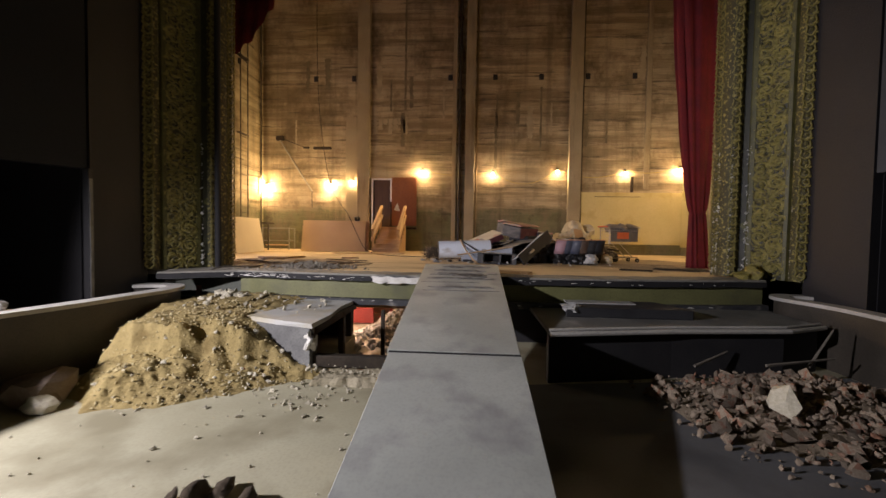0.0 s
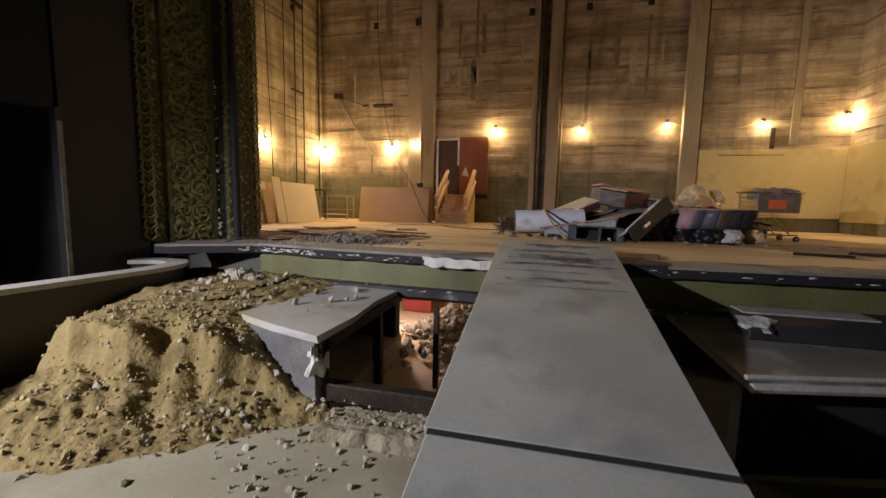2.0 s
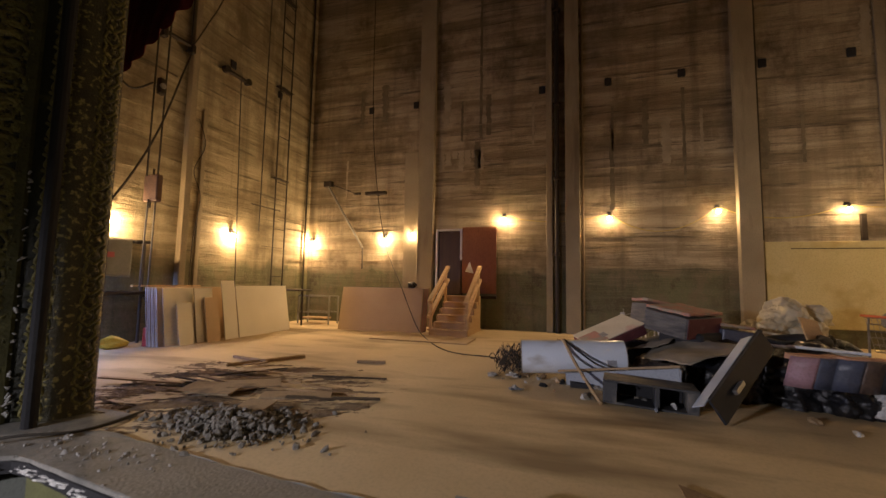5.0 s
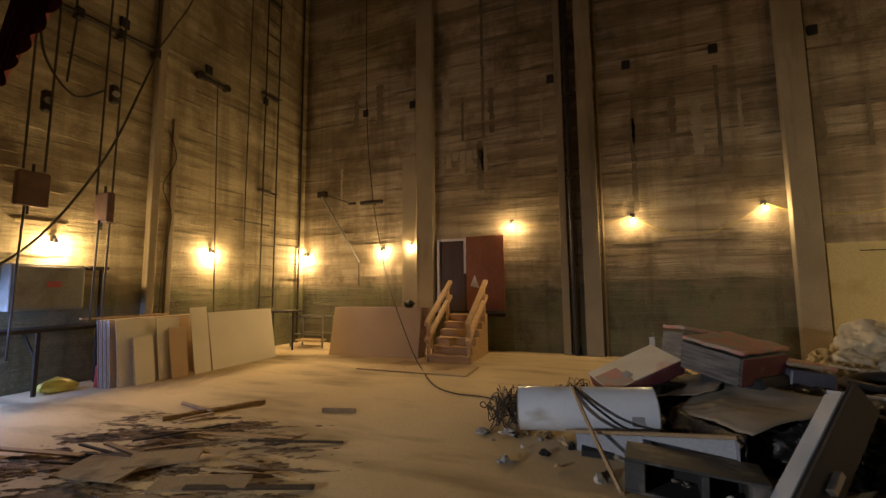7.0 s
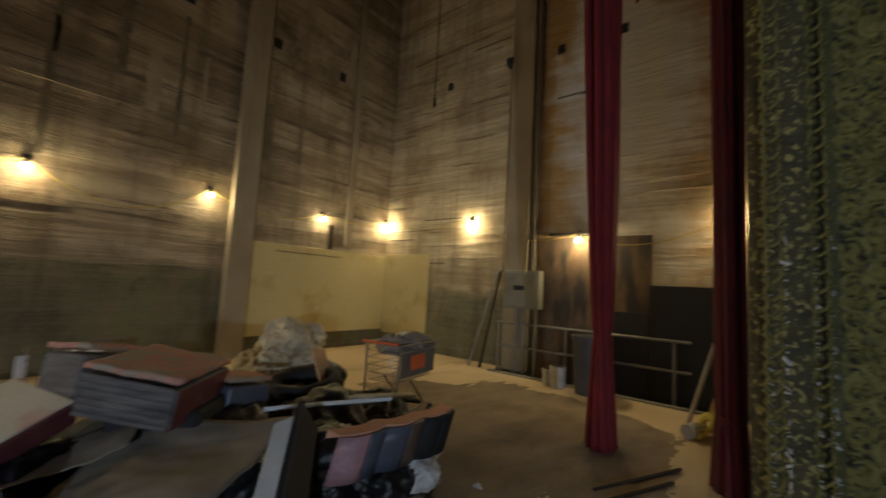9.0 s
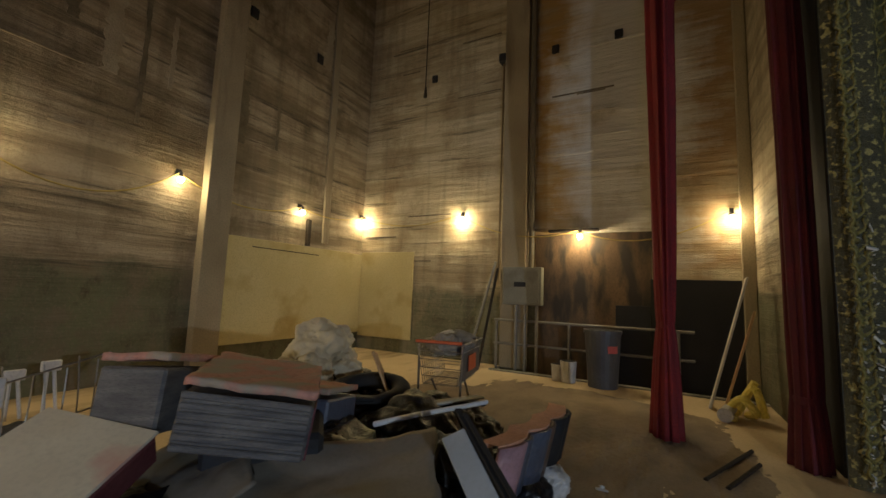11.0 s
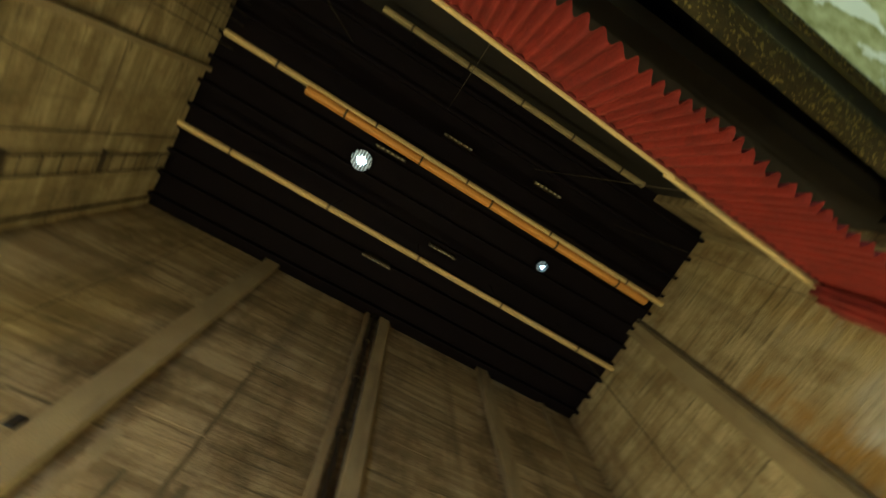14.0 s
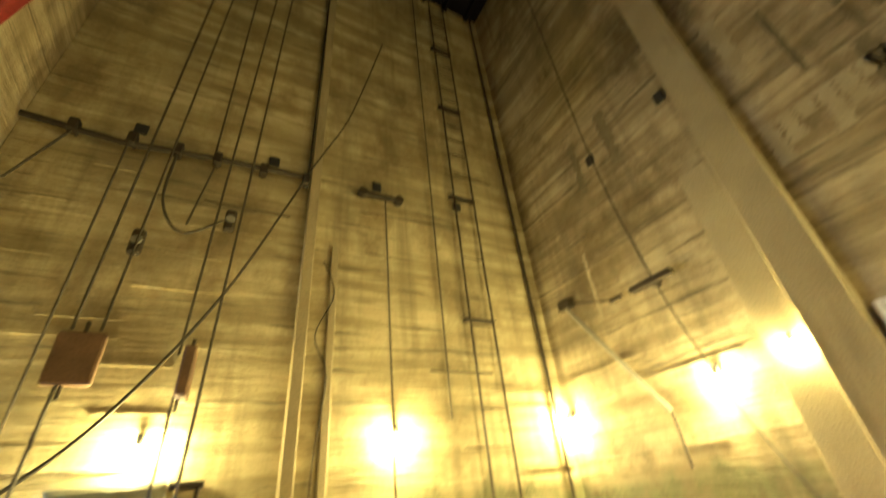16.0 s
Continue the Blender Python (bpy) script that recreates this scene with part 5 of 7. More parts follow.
solid("hanging_cable", hose(bend([(-6.75, 14.42, ZC - 0.1), (-6.7, 14.4, 12), (-6.62, 14.36, 7.8), (-6.35, 14.3, 5.2), (-6.0, 14.25, 3.5), (-5.3, 13.3, 2.75), (-4.72, 12.58, 2.2), (-4.1, 12.3, 1.1), (-3.5, 11.5, S + 0.02), (-2.8, 10.4, S + 0.02), (-2.3, 10.0, S + 0.02), (-1.7, 9.9, S + 0.02), (-1.25, 9.3, S + 0.05)], 6), 0.012), ROPE, "long dark cable hanging down the back wall to the floor", "cable")

# ---- left wall and rigging ----
lad = thing("wall_ladder", "narrow dark iron ladder up the side wall", "ladder", at=(-8.93, 12.85, 2.0))
for y in (12.6, 13.1):
    part("stile", cyl((-8.93, y, 2.0), (-8.93, y, ZC), 0.022), IRON, lad)
z = 2.3
while z < ZC - 0.3:
    part("rung", cyl((-8.93, 12.6, z), (-8.93, 13.1, z), 0.011 if z < 9 else 0.015), IRON, lad)
    z += 1.45 if z < 9 else 0.5
for z in (5.3, 8.2, 11.2, 13.8):
    part("fixing", box(-9.04, -8.9, 12.5, 13.15, z, z + 0.03, 0.006), IRON, lad)
solid("conduit", cyl((-8.98, 14.2, S), (-8.98, 14.2, ZC), 0.03), ROPE, "dark conduit in the corner of the walls", "pipe")
fly = thing("fly_bar", "long rusty iron bar with hooks along the side wall", "bar", at=(-8.85, 7.5, 7.6))
part("bar", hose([(-8.9, 5.6, 7.66), (-8.85, 6.8, 7.5), (-8.85, 8.1, 7.62), (-8.85, 9.5, 7.68)], 0.05, 8), IRON, fly)
for y in (6.2, 6.9, 7.5, 8.05, 8.75, 9.45):
    part("clip", box(-8.93, -8.78, y - 0.06, y + 0.06, 7.5, 7.72, 0.015), IRON, fly)
    part("bracket_arm", cyl((-9.04, y, 7.6), (-8.85, y, 7.6), 0.025), IRON, fly)
sw = thing("pulley_bracket", "small iron pulley bracket on the side wall", "bracket", at=(-8.95, 10.9, 7.7))
part("arm", box(-8.98, -8.88, 10.5, 11.28, 7.66, 7.74, 0.015), IRON, sw)
for y in (10.52, 11.26):
    part("sheave", cyl((-8.99, y, 7.7), (-8.85, y, 7.7), 0.09), IRON, sw)
    part("pin", cyl((-9.04, y, 7.7), (-8.99, y, 7.7), 0.03), IRON, sw)
ROPES = [((-8.75, 6.9, 7.5), (-8.5, 6.98, 1.5)), ((-8.5, 7.38, ZC - 0.2), (-8.3, 7.25, 4.4)), ((-8.5, 7.72, ZC - 0.2), (-8.28, 7.5, 4.4)), ((-8.5, 8.45, ZC - 0.2), (-8.32, 8.25, 4.2)),
         ((-8.5, 8.75, ZC - 0.2), (-8.4, 8.5, 1.9)), ((-8.85, 10.95, 7.7), (-8.6, 10.95, S)), ((-8.9, 8.05, 7.6), (-8.75, 7.9, 6.2)), ((-8.5, 8.0, ZC - 0.2), (-8.85, 8.0, 7.6)),
         ((-8.3, 7.3, 3.85), (-8.3, 7.25, 1.5)), ((-8.3, 8.3, 3.75), (-8.35, 8.3, 2.0)), ((-8.95, 9.56, ZC - 0.2), (-8.95, 9.5, 7.5)), ((-8.9, 12.0, ZC - 0.2), (-8.98, 12.05, 3.6)), ((-8.85, 6.2, 7.5), (-8.7, 5.9, 6.4))]
for k, (a, b) in enumerate(ROPES):
    solid("fly_rope", cyl(a, b, 0.017 if k not in (5,) else 0.014, seg=6), ROPE, "taut dusty fly rope along the side wall", "rope", "fly ropes")
solid("slack_rope", hose(bend([(-8.8, 9.45, 7.65), (-8.75, 9.2, 6.9), (-8.6, 8.5, 5.0), (-8.5, 7.6, 3.4), (-8.4, 6.7, 2.6), (-8.5, 6.0, 2.4)], 8), 0.02), ROPE, "slack dark rope hanging off the fly bar", "rope")
solid("slack_rope", hose(bend([(-8.7, 10.9, 12.5), (-8.72, 10.2, 9.6), (-8.78, 9.75, 8.4), (-8.82, 9.45, 7.7)], 8), 0.016), ROPE, "slack dark rope rising from the fly bar", "rope")
solid("slack_rope", hose(bend([(-8.85, 7.5, 7.5), (-8.7, 7.55, 6.5), (-8.5, 7.9, 5.9), (-8.5, 8.35, 6.2)], 8), 0.02), ROPE, "slack dark rope looped under the fly bar", "rope")
solid("loose_wire", hose(bend([(-9.0, 9.9, 6.1), (-8.98, 10.1, 5.5), (-9.0, 9.85, 4.8), (-8.98, 10.05, 4.2), (-9.0, 9.95, 3.2), (-8.98, 9.9, 2.0)], 6), 0.01), ROPE, "thin loose wire on the side wall", "wire")
for y, z in ((7.37, 4.1), (8.37, 3.98)):
    w = thing("counterweight", "rusty iron counterweight hanging on fly ropes", "weight", "counterweights", at=(-8.3, y, z))
    part("block", box(-8.36 if y < 8 else -8.48, -8.24 if y < 8 else -8.1, y - (0.2 if y < 8 else 0.06), y + (0.2 if y < 8 else 0.06), z - 0.27, z + 0.27, 0.02), mk("rusty_plate", (0.10, 0.055, 0.03), (0.16, 0.09, 0.05), 5, 0.8, 0.3), w)
    part("shackle", cyl((-8.3, y, z + 0.26), (-8.3, y, z + 0.4), 0.02), IRON, w)
    part("hook", cyl((-8.3, y - 0.03, z - 0.4), (-8.3, y - 0.03, z - 0.26), 0.018), IRON, w)
for y, z in ((7.5, 5.6), (8.45, 6.15)):
    w = thing("rope_block", "dark wooden rope block on the fly ropes", "pulley", "rope blocks", at=(-8.4, y, z))
    part("cheek", box(-8.46, -8.34, y - 0.07, y + 0.07, z - 0.18, z + 0.18, 0.03), IRON, w)
    part("sheave", cyl((-8.48, y, z), (-8.32, y, z), 0.06), STEEL, w)
cab = thing("switch_cabinet", "grey steel switch cabinet with a red label on the side wall", "cabinet", at=(-8.85, 7.95, 2.2))
part("body", box(-9.04, -8.76, 7.4, 8.4, 2.2, 2.97, 0.012), GREYBOX, cab)
part("door", box(-8.755, -8.735, 7.44, 8.36, 2.24, 2.93, 0.006), GREYBOX, cab)
part("label_plate", box(-8.733, -8.728, 7.85, 8.05, 2.58, 2.68), mk("red_label", (0.4, 0.06, 0.05), (0.45, 0.1, 0.08), 6, 0.5, 0), cab, "faded red label")
part("top_bracket", box(-9.04, -8.7, 8.42, 8.75, 2.9, 2.96, 0.01), IRON, cab)
part("post", cyl((-8.85, 8.7, S), (-8.85, 8.7, 2.95), 0.03), IRON, cab)
bench = thing("work_bench", "dark iron framed shelf along the side wall", "shelf", at=(-8.7, 7.6, S))
part("top", box(-9.03, -8.45, 6.6, 8.9, 1.86, 1.92, 0.01), IRON, bench)
for y in (6.7, 7.7, 8.8):
    part("leg", box(-8.55, -8.5, y - 0.025, y + 0.025, S, 1.86), IRON, bench)
    part("strut", cyl((-8.52, y, 1.4), (-8.95, y, 1.84), 0.02), IRON, bench)
bagy = solid("yellow_sack", lump(0.2, 15, 0.6, 0.35, 2), YELLOW, "yellow plastic sack lying on the floor", "sack")
bagy.location = (-8.55, 8.0, S + 0.1)
bagy.scale = (0.8, 1.3, 0.9)
ext = thing("fire_extinguisher", "red fire extinguisher beside the plasterboard", "extinguisher", at=(-8.3, 8.48, S))
part("cylinder", cyl((-8.3, 8.48, S), (-8.3, 8.48, S + 0.36), 0.07, 0.065, 14), REDP, ext, smooth=False)
part("valve", cyl((-8.3, 8.48, S + 0.36), (-8.3, 8.48, S + 0.44), 0.025), BLACK, ext)


def leaning(name, y0, y1, x_foot, h, lean, thick, material, label, group, foot_shift=0.0):
    """A sheet stood against the left wall, its foot x_foot out, leaning back by lean degrees."""
    ob = thing(name, label, "board", group, at=(x_foot, (y0 + y1) / 2, S))
    m = Matrix.Translation((x_foot, 0, S)) @ Matrix.Rotation(radians(foot_shift), 4, "Z") @ Matrix.Rotation(radians(-lean), 4, "Y")
    part("face", box(-thick, 0, y0, y1, 0.0, h, 0.002, m=m), material, ob)
    part("edge", box(-thick + 0.001, -0.001, y0 - 0.004, y0 - 0.0005, 0.005, h - 0.004, m=m), DRYEDGE, ob)
    return ob


PB = "plasterboards along the wall"
leaning("plasterboard", 10.15, 11.9, -7.62, 1.2, 10, 0.014, DRY, "cream plasterboard sheet leaning on its long edge", PB)
leaning("plasterboard", 9.75, 10.12, -7.62, 1.32, 10, 0.014, DRY, "narrow tall cream plasterboard offcut leaning on the stack", PB)
leaning("plasterboard", 9.32, 9.66, -7.66, 0.95, 10, 0.014, CARDB, "narrow brown board offcut leaning on the stack", PB)
leaning("plasterboard", 9.15, 9.6, -7.76, 1.15, 9, 0.014, DRY, "cream plasterboard offcut leaning on the stack", PB)
leaning("plasterboard", 8.72, 9.06, -7.72, 0.84, 10, 0.014, DRY, "short cream plasterboard offcut leaning on the stack", PB)
leaning("plasterboard", 8.52, 9.2, -7.86, 1.15, 8, 0.014, DRY, "cream plasterboard sheet leaning on the stack", PB)
for k in range(7):
    leaning("plasterboard", 8.45 - 0.01 * k, 10.9, -7.94 - 0.035 * k, 1.16, 7, 0.02, DRY if k % 2 else CARDB, "dusty plasterboard sheet in the leaning stack", PB)
solid("stack_lath", box(-8.45, -8.38, 8.2, 9.7, 2.02, 2.05), WOOD, "pale lath lying across the board stack", "lath")
bpy.data.objects["stack_lath"].location.z = 0.0
stk = "brown boards by the steps"
for k in range(6):
    ob = thing("leaning_board", "brown fibreboard sheet leaning on its long edge" if k == 0 else "plasterboard sheet behind the brown board", "board", stk, at=(-5.35, 12.7, S))
    m = Matrix.Translation((-5.36, 12.66 + 0.05 * k, S)) @ Matrix.Rotation(radians(4), 4, "Z") @ Matrix.Rotation(radians(-12), 4, "X")
    part("face", box(-1.2 + 0.0 * k, 1.2 + 0.015 * k, 0, 0.016, 0, 1.2, 0.002, m=m), CARDB if k == 0 else DRYEDGE if k % 2 else PURP, ob)
tool = solid("tool_bag", lump(0.16, 33, 0.6, 0.5, 2), BAGBK, "black tool bag on top of the board stack", "bag")
tool.location = (-4.55, 13.02, 2.12)
frm = thing("steel_table_frame", "bare pale steel table frame by the wall", "frame", at=(-7.7, 13.6, S))
for x in (-8.5, -7.4):
    for y in (13.4, 13.9):
        part("leg", box(x - 0.02, x + 0.02, y - 0.02, y + 0.02, S, 1.72), STEEL, frm)
for y in (13.4, 13.9):
    for z in (1.2, 1.7):
        part("rail", box(-8.5, -7.4, y - 0.02, y + 0.02, z, z + 0.04), STEEL, frm)
part("shelf_scrap", box(-8.4, -7.6, 13.45, 13.85, 1.02, 1.06), LEAFL, frm)
tt = thing("tool_table", "narrow dark table behind the boards", "table", at=(-8.4, 12.9, S))
part("top", box(-8.8, -7.9, 12.6, 13.2, 1.88, 1.93, 0.006), IRON, tt)
for x in (-8.7, -8.0):
    part("leg", cyl((x, 12.9, S), (x, 12.9, 1.88), 0.025), IRON, tt)

# ---- right wall ----
ebox = thing("fuse_box", "grey steel fuse box on a conduit stand at the pilaster", "cabinet", at=(7.9, 9.8, 2.2))
part("body", box(7.82, 8.04, 9.38, 10.22, 2.22, 3.02, 0.012), GREYBOX, ebox)
part("door", box(7.795, 7.818, 9.42, 10.18, 2.26, 2.98, 0.006), GREYBOX, ebox)
part("label_plate", box(7.788, 7.793, 9.7, 9.95, 2.6, 2.7), DARKP, ebox)
for y in (9.5, 9.75, 9.95):
    part("conduit", cyl((7.95, y, S), (7.95, y, 2.22), 0.035), STEEL, ebox)
solid("leaning_bar", cyl((7.75, 11.0, S), (8.0, 10.45, 3.15), 0.03), STEEL, "grey steel bar leaning at the pilaster", "bar")
solid("leaning_bar", cyl((7.75, 10.7, S), (8.0, 10.4, 3.0), 0.03), IRON, "dark steel bar leaning at the pilaster", "bar")
rail = thing("guard_rail", "bare steel pipe guard rail round the trap", "railing", at=(8.0, 8.8, S))
for y in (6.95, 8.85, 10.4):
    part("post", cyl((8.0, y, S - 0.2), (8.0, y, 1.9), 0.03), STEEL, rail)
for z in (1.88, 1.38):
    part("rail", cyl((8.0, 6.7, z), (8.0, 10.45, z), 0.026), STEEL, rail)
solid("trap_edge", box(7.58, 7.7, 5.75, 10.4, S - 0.2, S + 0.03, 0.01), LIP, "pale worn edge of the trap by the wall", "edge", kind="structure")
solid("floor_trap", box(7.6, XR, 5.75, 10.4, 0.3, 0.36), mk("dark_red_trap", (0.06, 0.02, 0.015), (0.1, 0.035, 0.025), 3, 0.8, 0.1), "dark red sunken trap floor", "floor", kind="structure")
rw = thing("wall_lining", "rusty boarding and black sheets lining the lower side wall", "panel")
part("rusty_board", box(XR - 0.04, XR - 0.005, 7.35, 9.6, 0.4, 3.75), RUSTW, rw)
part("black_sheet", box(XR - 0.07, XR - 0.045, 5.96, 7.38, 0.4, 2.82, 0.004), BLACK, rw)
part("black_sheet", box(XR - 0.075, XR - 0.046, 7.39, 8.0, 0.4, 2.3, 0.004), DARKP, rw)
part("shelf_strip", box(XR - 0.2, XR - 0.045, 8.3, 9.3, 3.78, 3.83, 0.004), IRON, rw)
bin_ = thing("dustbin", "tall dark grey plastic dustbin by the guard rail", "bin", at=(7.4, 8.15, S))
bm = cyl((7.4, 8.15, S), (7.4, 8.15, S + 0.98), 0.25, 0.31, 24)
part("body", bm, BINM, bin_, smooth=False)
part("rim", cyl((7.4, 8.15, S + 0.94), (7.4, 8.15, S + 1.0), 0.33, 0.33, 24), BINM, bin_)
# black disc over the closed top paints the dark inside of the bin
part("mouth", cyl((7.4, 8.15, S + 1.001), (7.4, 8.15, S + 1.004), 0.28, 0.28, 24), BLACK, bin_)
part("red_mark", box(-0.09, 0.09, -0.004, 0.004, S + 0.62, S + 0.74, m=Matrix.Translation((7.17, 7.96, 0)) @ Matrix.Rotation(radians(-50), 4, "Z")), mk("red_label", (0.4, 0.06, 0.05), (0.45, 0.1, 0.08)), bin_)
for x, y, r, h in ((7.42, 8.75, 0.15, 0.38), (7.45, 8.95, 0.12, 0.3)):
    bk = thing("bucket", "white plastic bucket by the dustbin", "bucket", "buckets", at=(x, y, S))
    part("body", cyl((x, y, S), (x, y, S + h), r * 0.85, r, 18), BAGW, bk)
    # dark disc painted for the shaded inside of the bucket
    part("mouth", cyl((x, y, S + h + 0.001), (x, y, S + h + 0.003), r * 0.88, r * 0.88, 18), DARKP, bk)
for (p, q, w, m, label) in (((6.9, 6.6, S), (7.1, 6.06, S + 1.95), 0.22, mk("whitewashed_plank", (0.5, 0.48, 0.42), (0.6, 0.58, 0.52), 3, 0.7, 0.1), "pale whitewashed plank leaning in the corner"), ((7.0, 6.4, S), (7.1, 5.98, S + 1.45), 0.1, WOOD, "brown plank leaning in the corner")):
    p, q = Vector(p), Vector(q)
    d = (q - p).normalized()
    side = d.cross(Vector((0, -1, 0.3))).normalized()
    m4 = Matrix((side, d.cross(side) * -1, d)).transposed().to_4x4()
    m4.translation = p
    solid("plank", box(-w / 2, w / 2, -0.015, 0.015, 0, (q - p).length, 0.004, m=m4), m, label, "plank")
for k, pts in enumerate(([(6.5, 6.45, S + 0.05), (6.3, 6.3, S + 0.3), (6.25, 6.15, S + 0.15), (6.5, 6.2, S + 0.06)], [(6.6, 6.3, S + 0.05), (6.35, 6.15, S + 0.45), (6.3, 6.05, S + 0.1)], [(6.2, 6.4, S + 0.06), (6.6, 6.3, S + 0.12), (6.55, 6.1, S + 0.5)])):
    solid("yellow_hose", hose(bend(pts, 6), 0.05, 8), YELLOW, "yellow corrugated hose piled in the corner", "hose", "yellow hoses")
solid("paint_can", cyl((6.15, 6.5, S + 0.09), (6.5, 6.4, S + 0.09), 0.09, seg=16), mk("tin_white", (0.45, 0.45, 0.46), (0.55, 0.55, 0.56), 4, 0.35, 0.1), "pale tin lying on its side", "tin")

# ---- curtains and battens ----


def tied_curtain(name, foot, head, knot, wide, deep, material, label):
    """A flat curtain gathered at the knot and flaring below it; wide and deep: half sizes at the foot, the knot and the head."""
    bm = bmesh.new()
    rings = []
    n = 56
    foot, head = Vector(foot), Vector(head)
    for z in [foot.z + (knot - foot.z) * k / 14 for k in range(14)] + [knot + (head.z - knot) * (k / 40) ** 1.4 for k in range(41)]:
        f = (knot - z) / (knot - foot.z) if z < knot else (z - knot) / (head.z - knot)
        a0, b0 = (wide[0], deep[0]) if z < knot else (wide[2], deep[2])
        grow = f ** (0.7 if z < knot else 0.55)
        hx, hy = wide[1] + (a0 - wide[1]) * grow, deep[1] + (b0 - deep[1]) * grow
        c = foot.lerp(head, (z - foot.z) / (head.z - foot.z))
        ring = []
        for k in range(n):
            a = k * math.tau / n
            rr = 1 + 0.13 * math.sin(a * 9 + 0.3 * z) + 0.07 * math.sin(a * 17 - 0.5 * z) + 0.05 * noise.noise(Vector((a, z, 0)))
            ring.append(bm.verts.new((c.x + hx * rr * math.cos(a), c.y + hy * rr * math.sin(a) + 0.02 * math.sin(a * 13), z)))
        rings.append(ring)
    for a, b in zip(rings, rings[1:]):
        for k in range(n):
            bm.faces.new((a[k], a[(k + 1) % n], b[(k + 1) % n], b[k]))
    bm.faces.new(rings[0][::-1])
    bm.faces.new(rings[-1])
    ob = thing(name, label, "curtain", at=foot)
    part("cloth", bm, material, ob, smooth=True)
    c = foot.lerp(head, (knot - foot.z) / (head.z - foot.z))
    tie = bmesh.new()
    bmesh.ops.create_cone(tie, cap_ends=True, segments=24, radius1=1, radius2=1, depth=0.07, matrix=Matrix.Translation((c.x, c.y, knot)) @ Matrix.Diagonal((wide[1] * 1.08, deep[1] * 1.12, 1, 1)))
    part("tie", tie, material, ob)
    return ob


tied_curtain("curtain", (4.95, 7.17, S + 0.04), (4.68, 7.18, 8.45), 2.15, (0.21, 0.155, 0.52), (0.15, 0.065, 0.16), RED, "red velvet curtain gathered into a tied rope of cloth")
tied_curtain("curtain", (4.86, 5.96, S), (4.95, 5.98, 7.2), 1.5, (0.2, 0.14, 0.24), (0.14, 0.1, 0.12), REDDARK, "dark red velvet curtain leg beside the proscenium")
b4 = thing("curtain_batten", "pale pine batten carrying the red border", "batten", at=(0, 6.9, 8.5))
part("pole", cyl((-6.3, 6.62, 8.5), (1.2, 6.96, 8.5), 0.045), BATTEN, b4)
part("pole", cyl((1.1, 6.97, 8.55), (5.6, 7.2, 8.55), 0.05), BATTEN, b4)
for k in range(4):
    x = -5.5 + k * 3.5
    part("hanger", cyl((x, 6.66 + (x + 6.3) * 0.048, 8.5), (x, 6.66 + (x + 6.3) * 0.048, ZC - 0.2), 0.008, seg=5), ROPE, b4)
# the border: a deep gathered cloth that sweeps down at its left end
bm = bmesh.new()
rows = []
nx = 520
for j in range(9):
    row = []
    for i in range(nx + 1):
        t = i / nx
        x = -6.55 + 12.15 * t
        top = 8.45 if x > -6.2 else 8.45 - 1.0 * (-6.2 - x)
        drop = 1.55 + 0.12 * noise.noise(Vector((x * 1.2, 0, 0))) + 0.07 * noise.noise(Vector((x * 9, 5, 0)))
        drop += 1.3 * min(1.0, max(0.0, -4.3 - x) / 0.6) + 0.85 * max(0.0, -4.9 - x)
        drop += 1.0 * max(0.0, x - 5.2)
        v = j / 8
        fold = (0.05 if x > -4.6 else 0.025) * math.sin(x * 34 + 2 * math.sin(x * 3)) * (0.4 + 0.8 * v)
        y = 6.60 + (x + 6.3) * 0.048 - 0.03 + fold - 0.12 * v - 0.42 * v * min(1.0, max(0.0, -4.0 - x))
        row.append(bm.verts.new((x, y, top - drop * v)))
    rows.append(row)
for a, b in zip(rows, rows[1:]):
    for i in range(nx):
        bm.faces.new((a[i], a[i + 1], b[i + 1], b[i]))
border = thing("curtain_border", "red velvet border with ragged lower edge under the batten", "curtain", at=(0, 6.8, 8.4))
part("cloth", bm, RED, border, smooth=True)
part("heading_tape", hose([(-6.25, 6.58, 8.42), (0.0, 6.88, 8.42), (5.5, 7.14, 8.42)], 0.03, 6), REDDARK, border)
for y0, y1, z, x0, x1, material, label in ((11.1, 11.33, 14.5, -8.05, 6.8, BATTEN, "long pale pine scenery batten high above the stage"), (8.42, 8.70, 14.5, -7.9, 6.85, BATTEN, "long pale pine scenery batten high above the stage"),
                                       (8.62, 8.88, 14.45, -5.5, 6.28, BATTEN_O, "orange varnished scenery batten high above the stage"), (5.83, 5.99, 14.5, -4.7, 4.05, mk("dusty_batten", (0.2, 0.17, 0.1), (0.28, 0.24, 0.15), 3, 0.7, 0.1), "dusty batten high behind the proscenium wall")):
    bt = thing("scenery_batten", label, "batten", "scenery battens", at=((x0 + x1) / 2, y0, z))
    r = 0.09 if material != BATTEN_O else 0.13
    part("pole", cyl((x0, y0, z), (x1, y1, z), r, seg=14), material, bt)
    for k in range(5):
        t = (k + 0.5) / 5
        p = Vector((x0, y0, z)).lerp(Vector((x1, y1, z)), t)
        part("band", cyl(p - Vector((0.03, 0, 0)), p + Vector((0.03, 0, 0)), r * 1.12, seg=14), IRON, bt)
        part("hanger", cyl(p, (p.x, p.y, ZC - 0.2), 0.01, seg=5), GRID, bt)
hl = thing("hanging_line", "thin line with an iron weight hanging by the side wall", "rope", at=(7.2, 12.0, 7.0))
part("line", cyl((7.2, 12.0, ZC), (7.2, 12.0, 7.2), 0.014, seg=6), ROPE, hl)
part("weight", cyl((7.2, 12.0, 6.95), (7.2, 12.0, 7.2), 0.045, 0.02), IRON, hl)
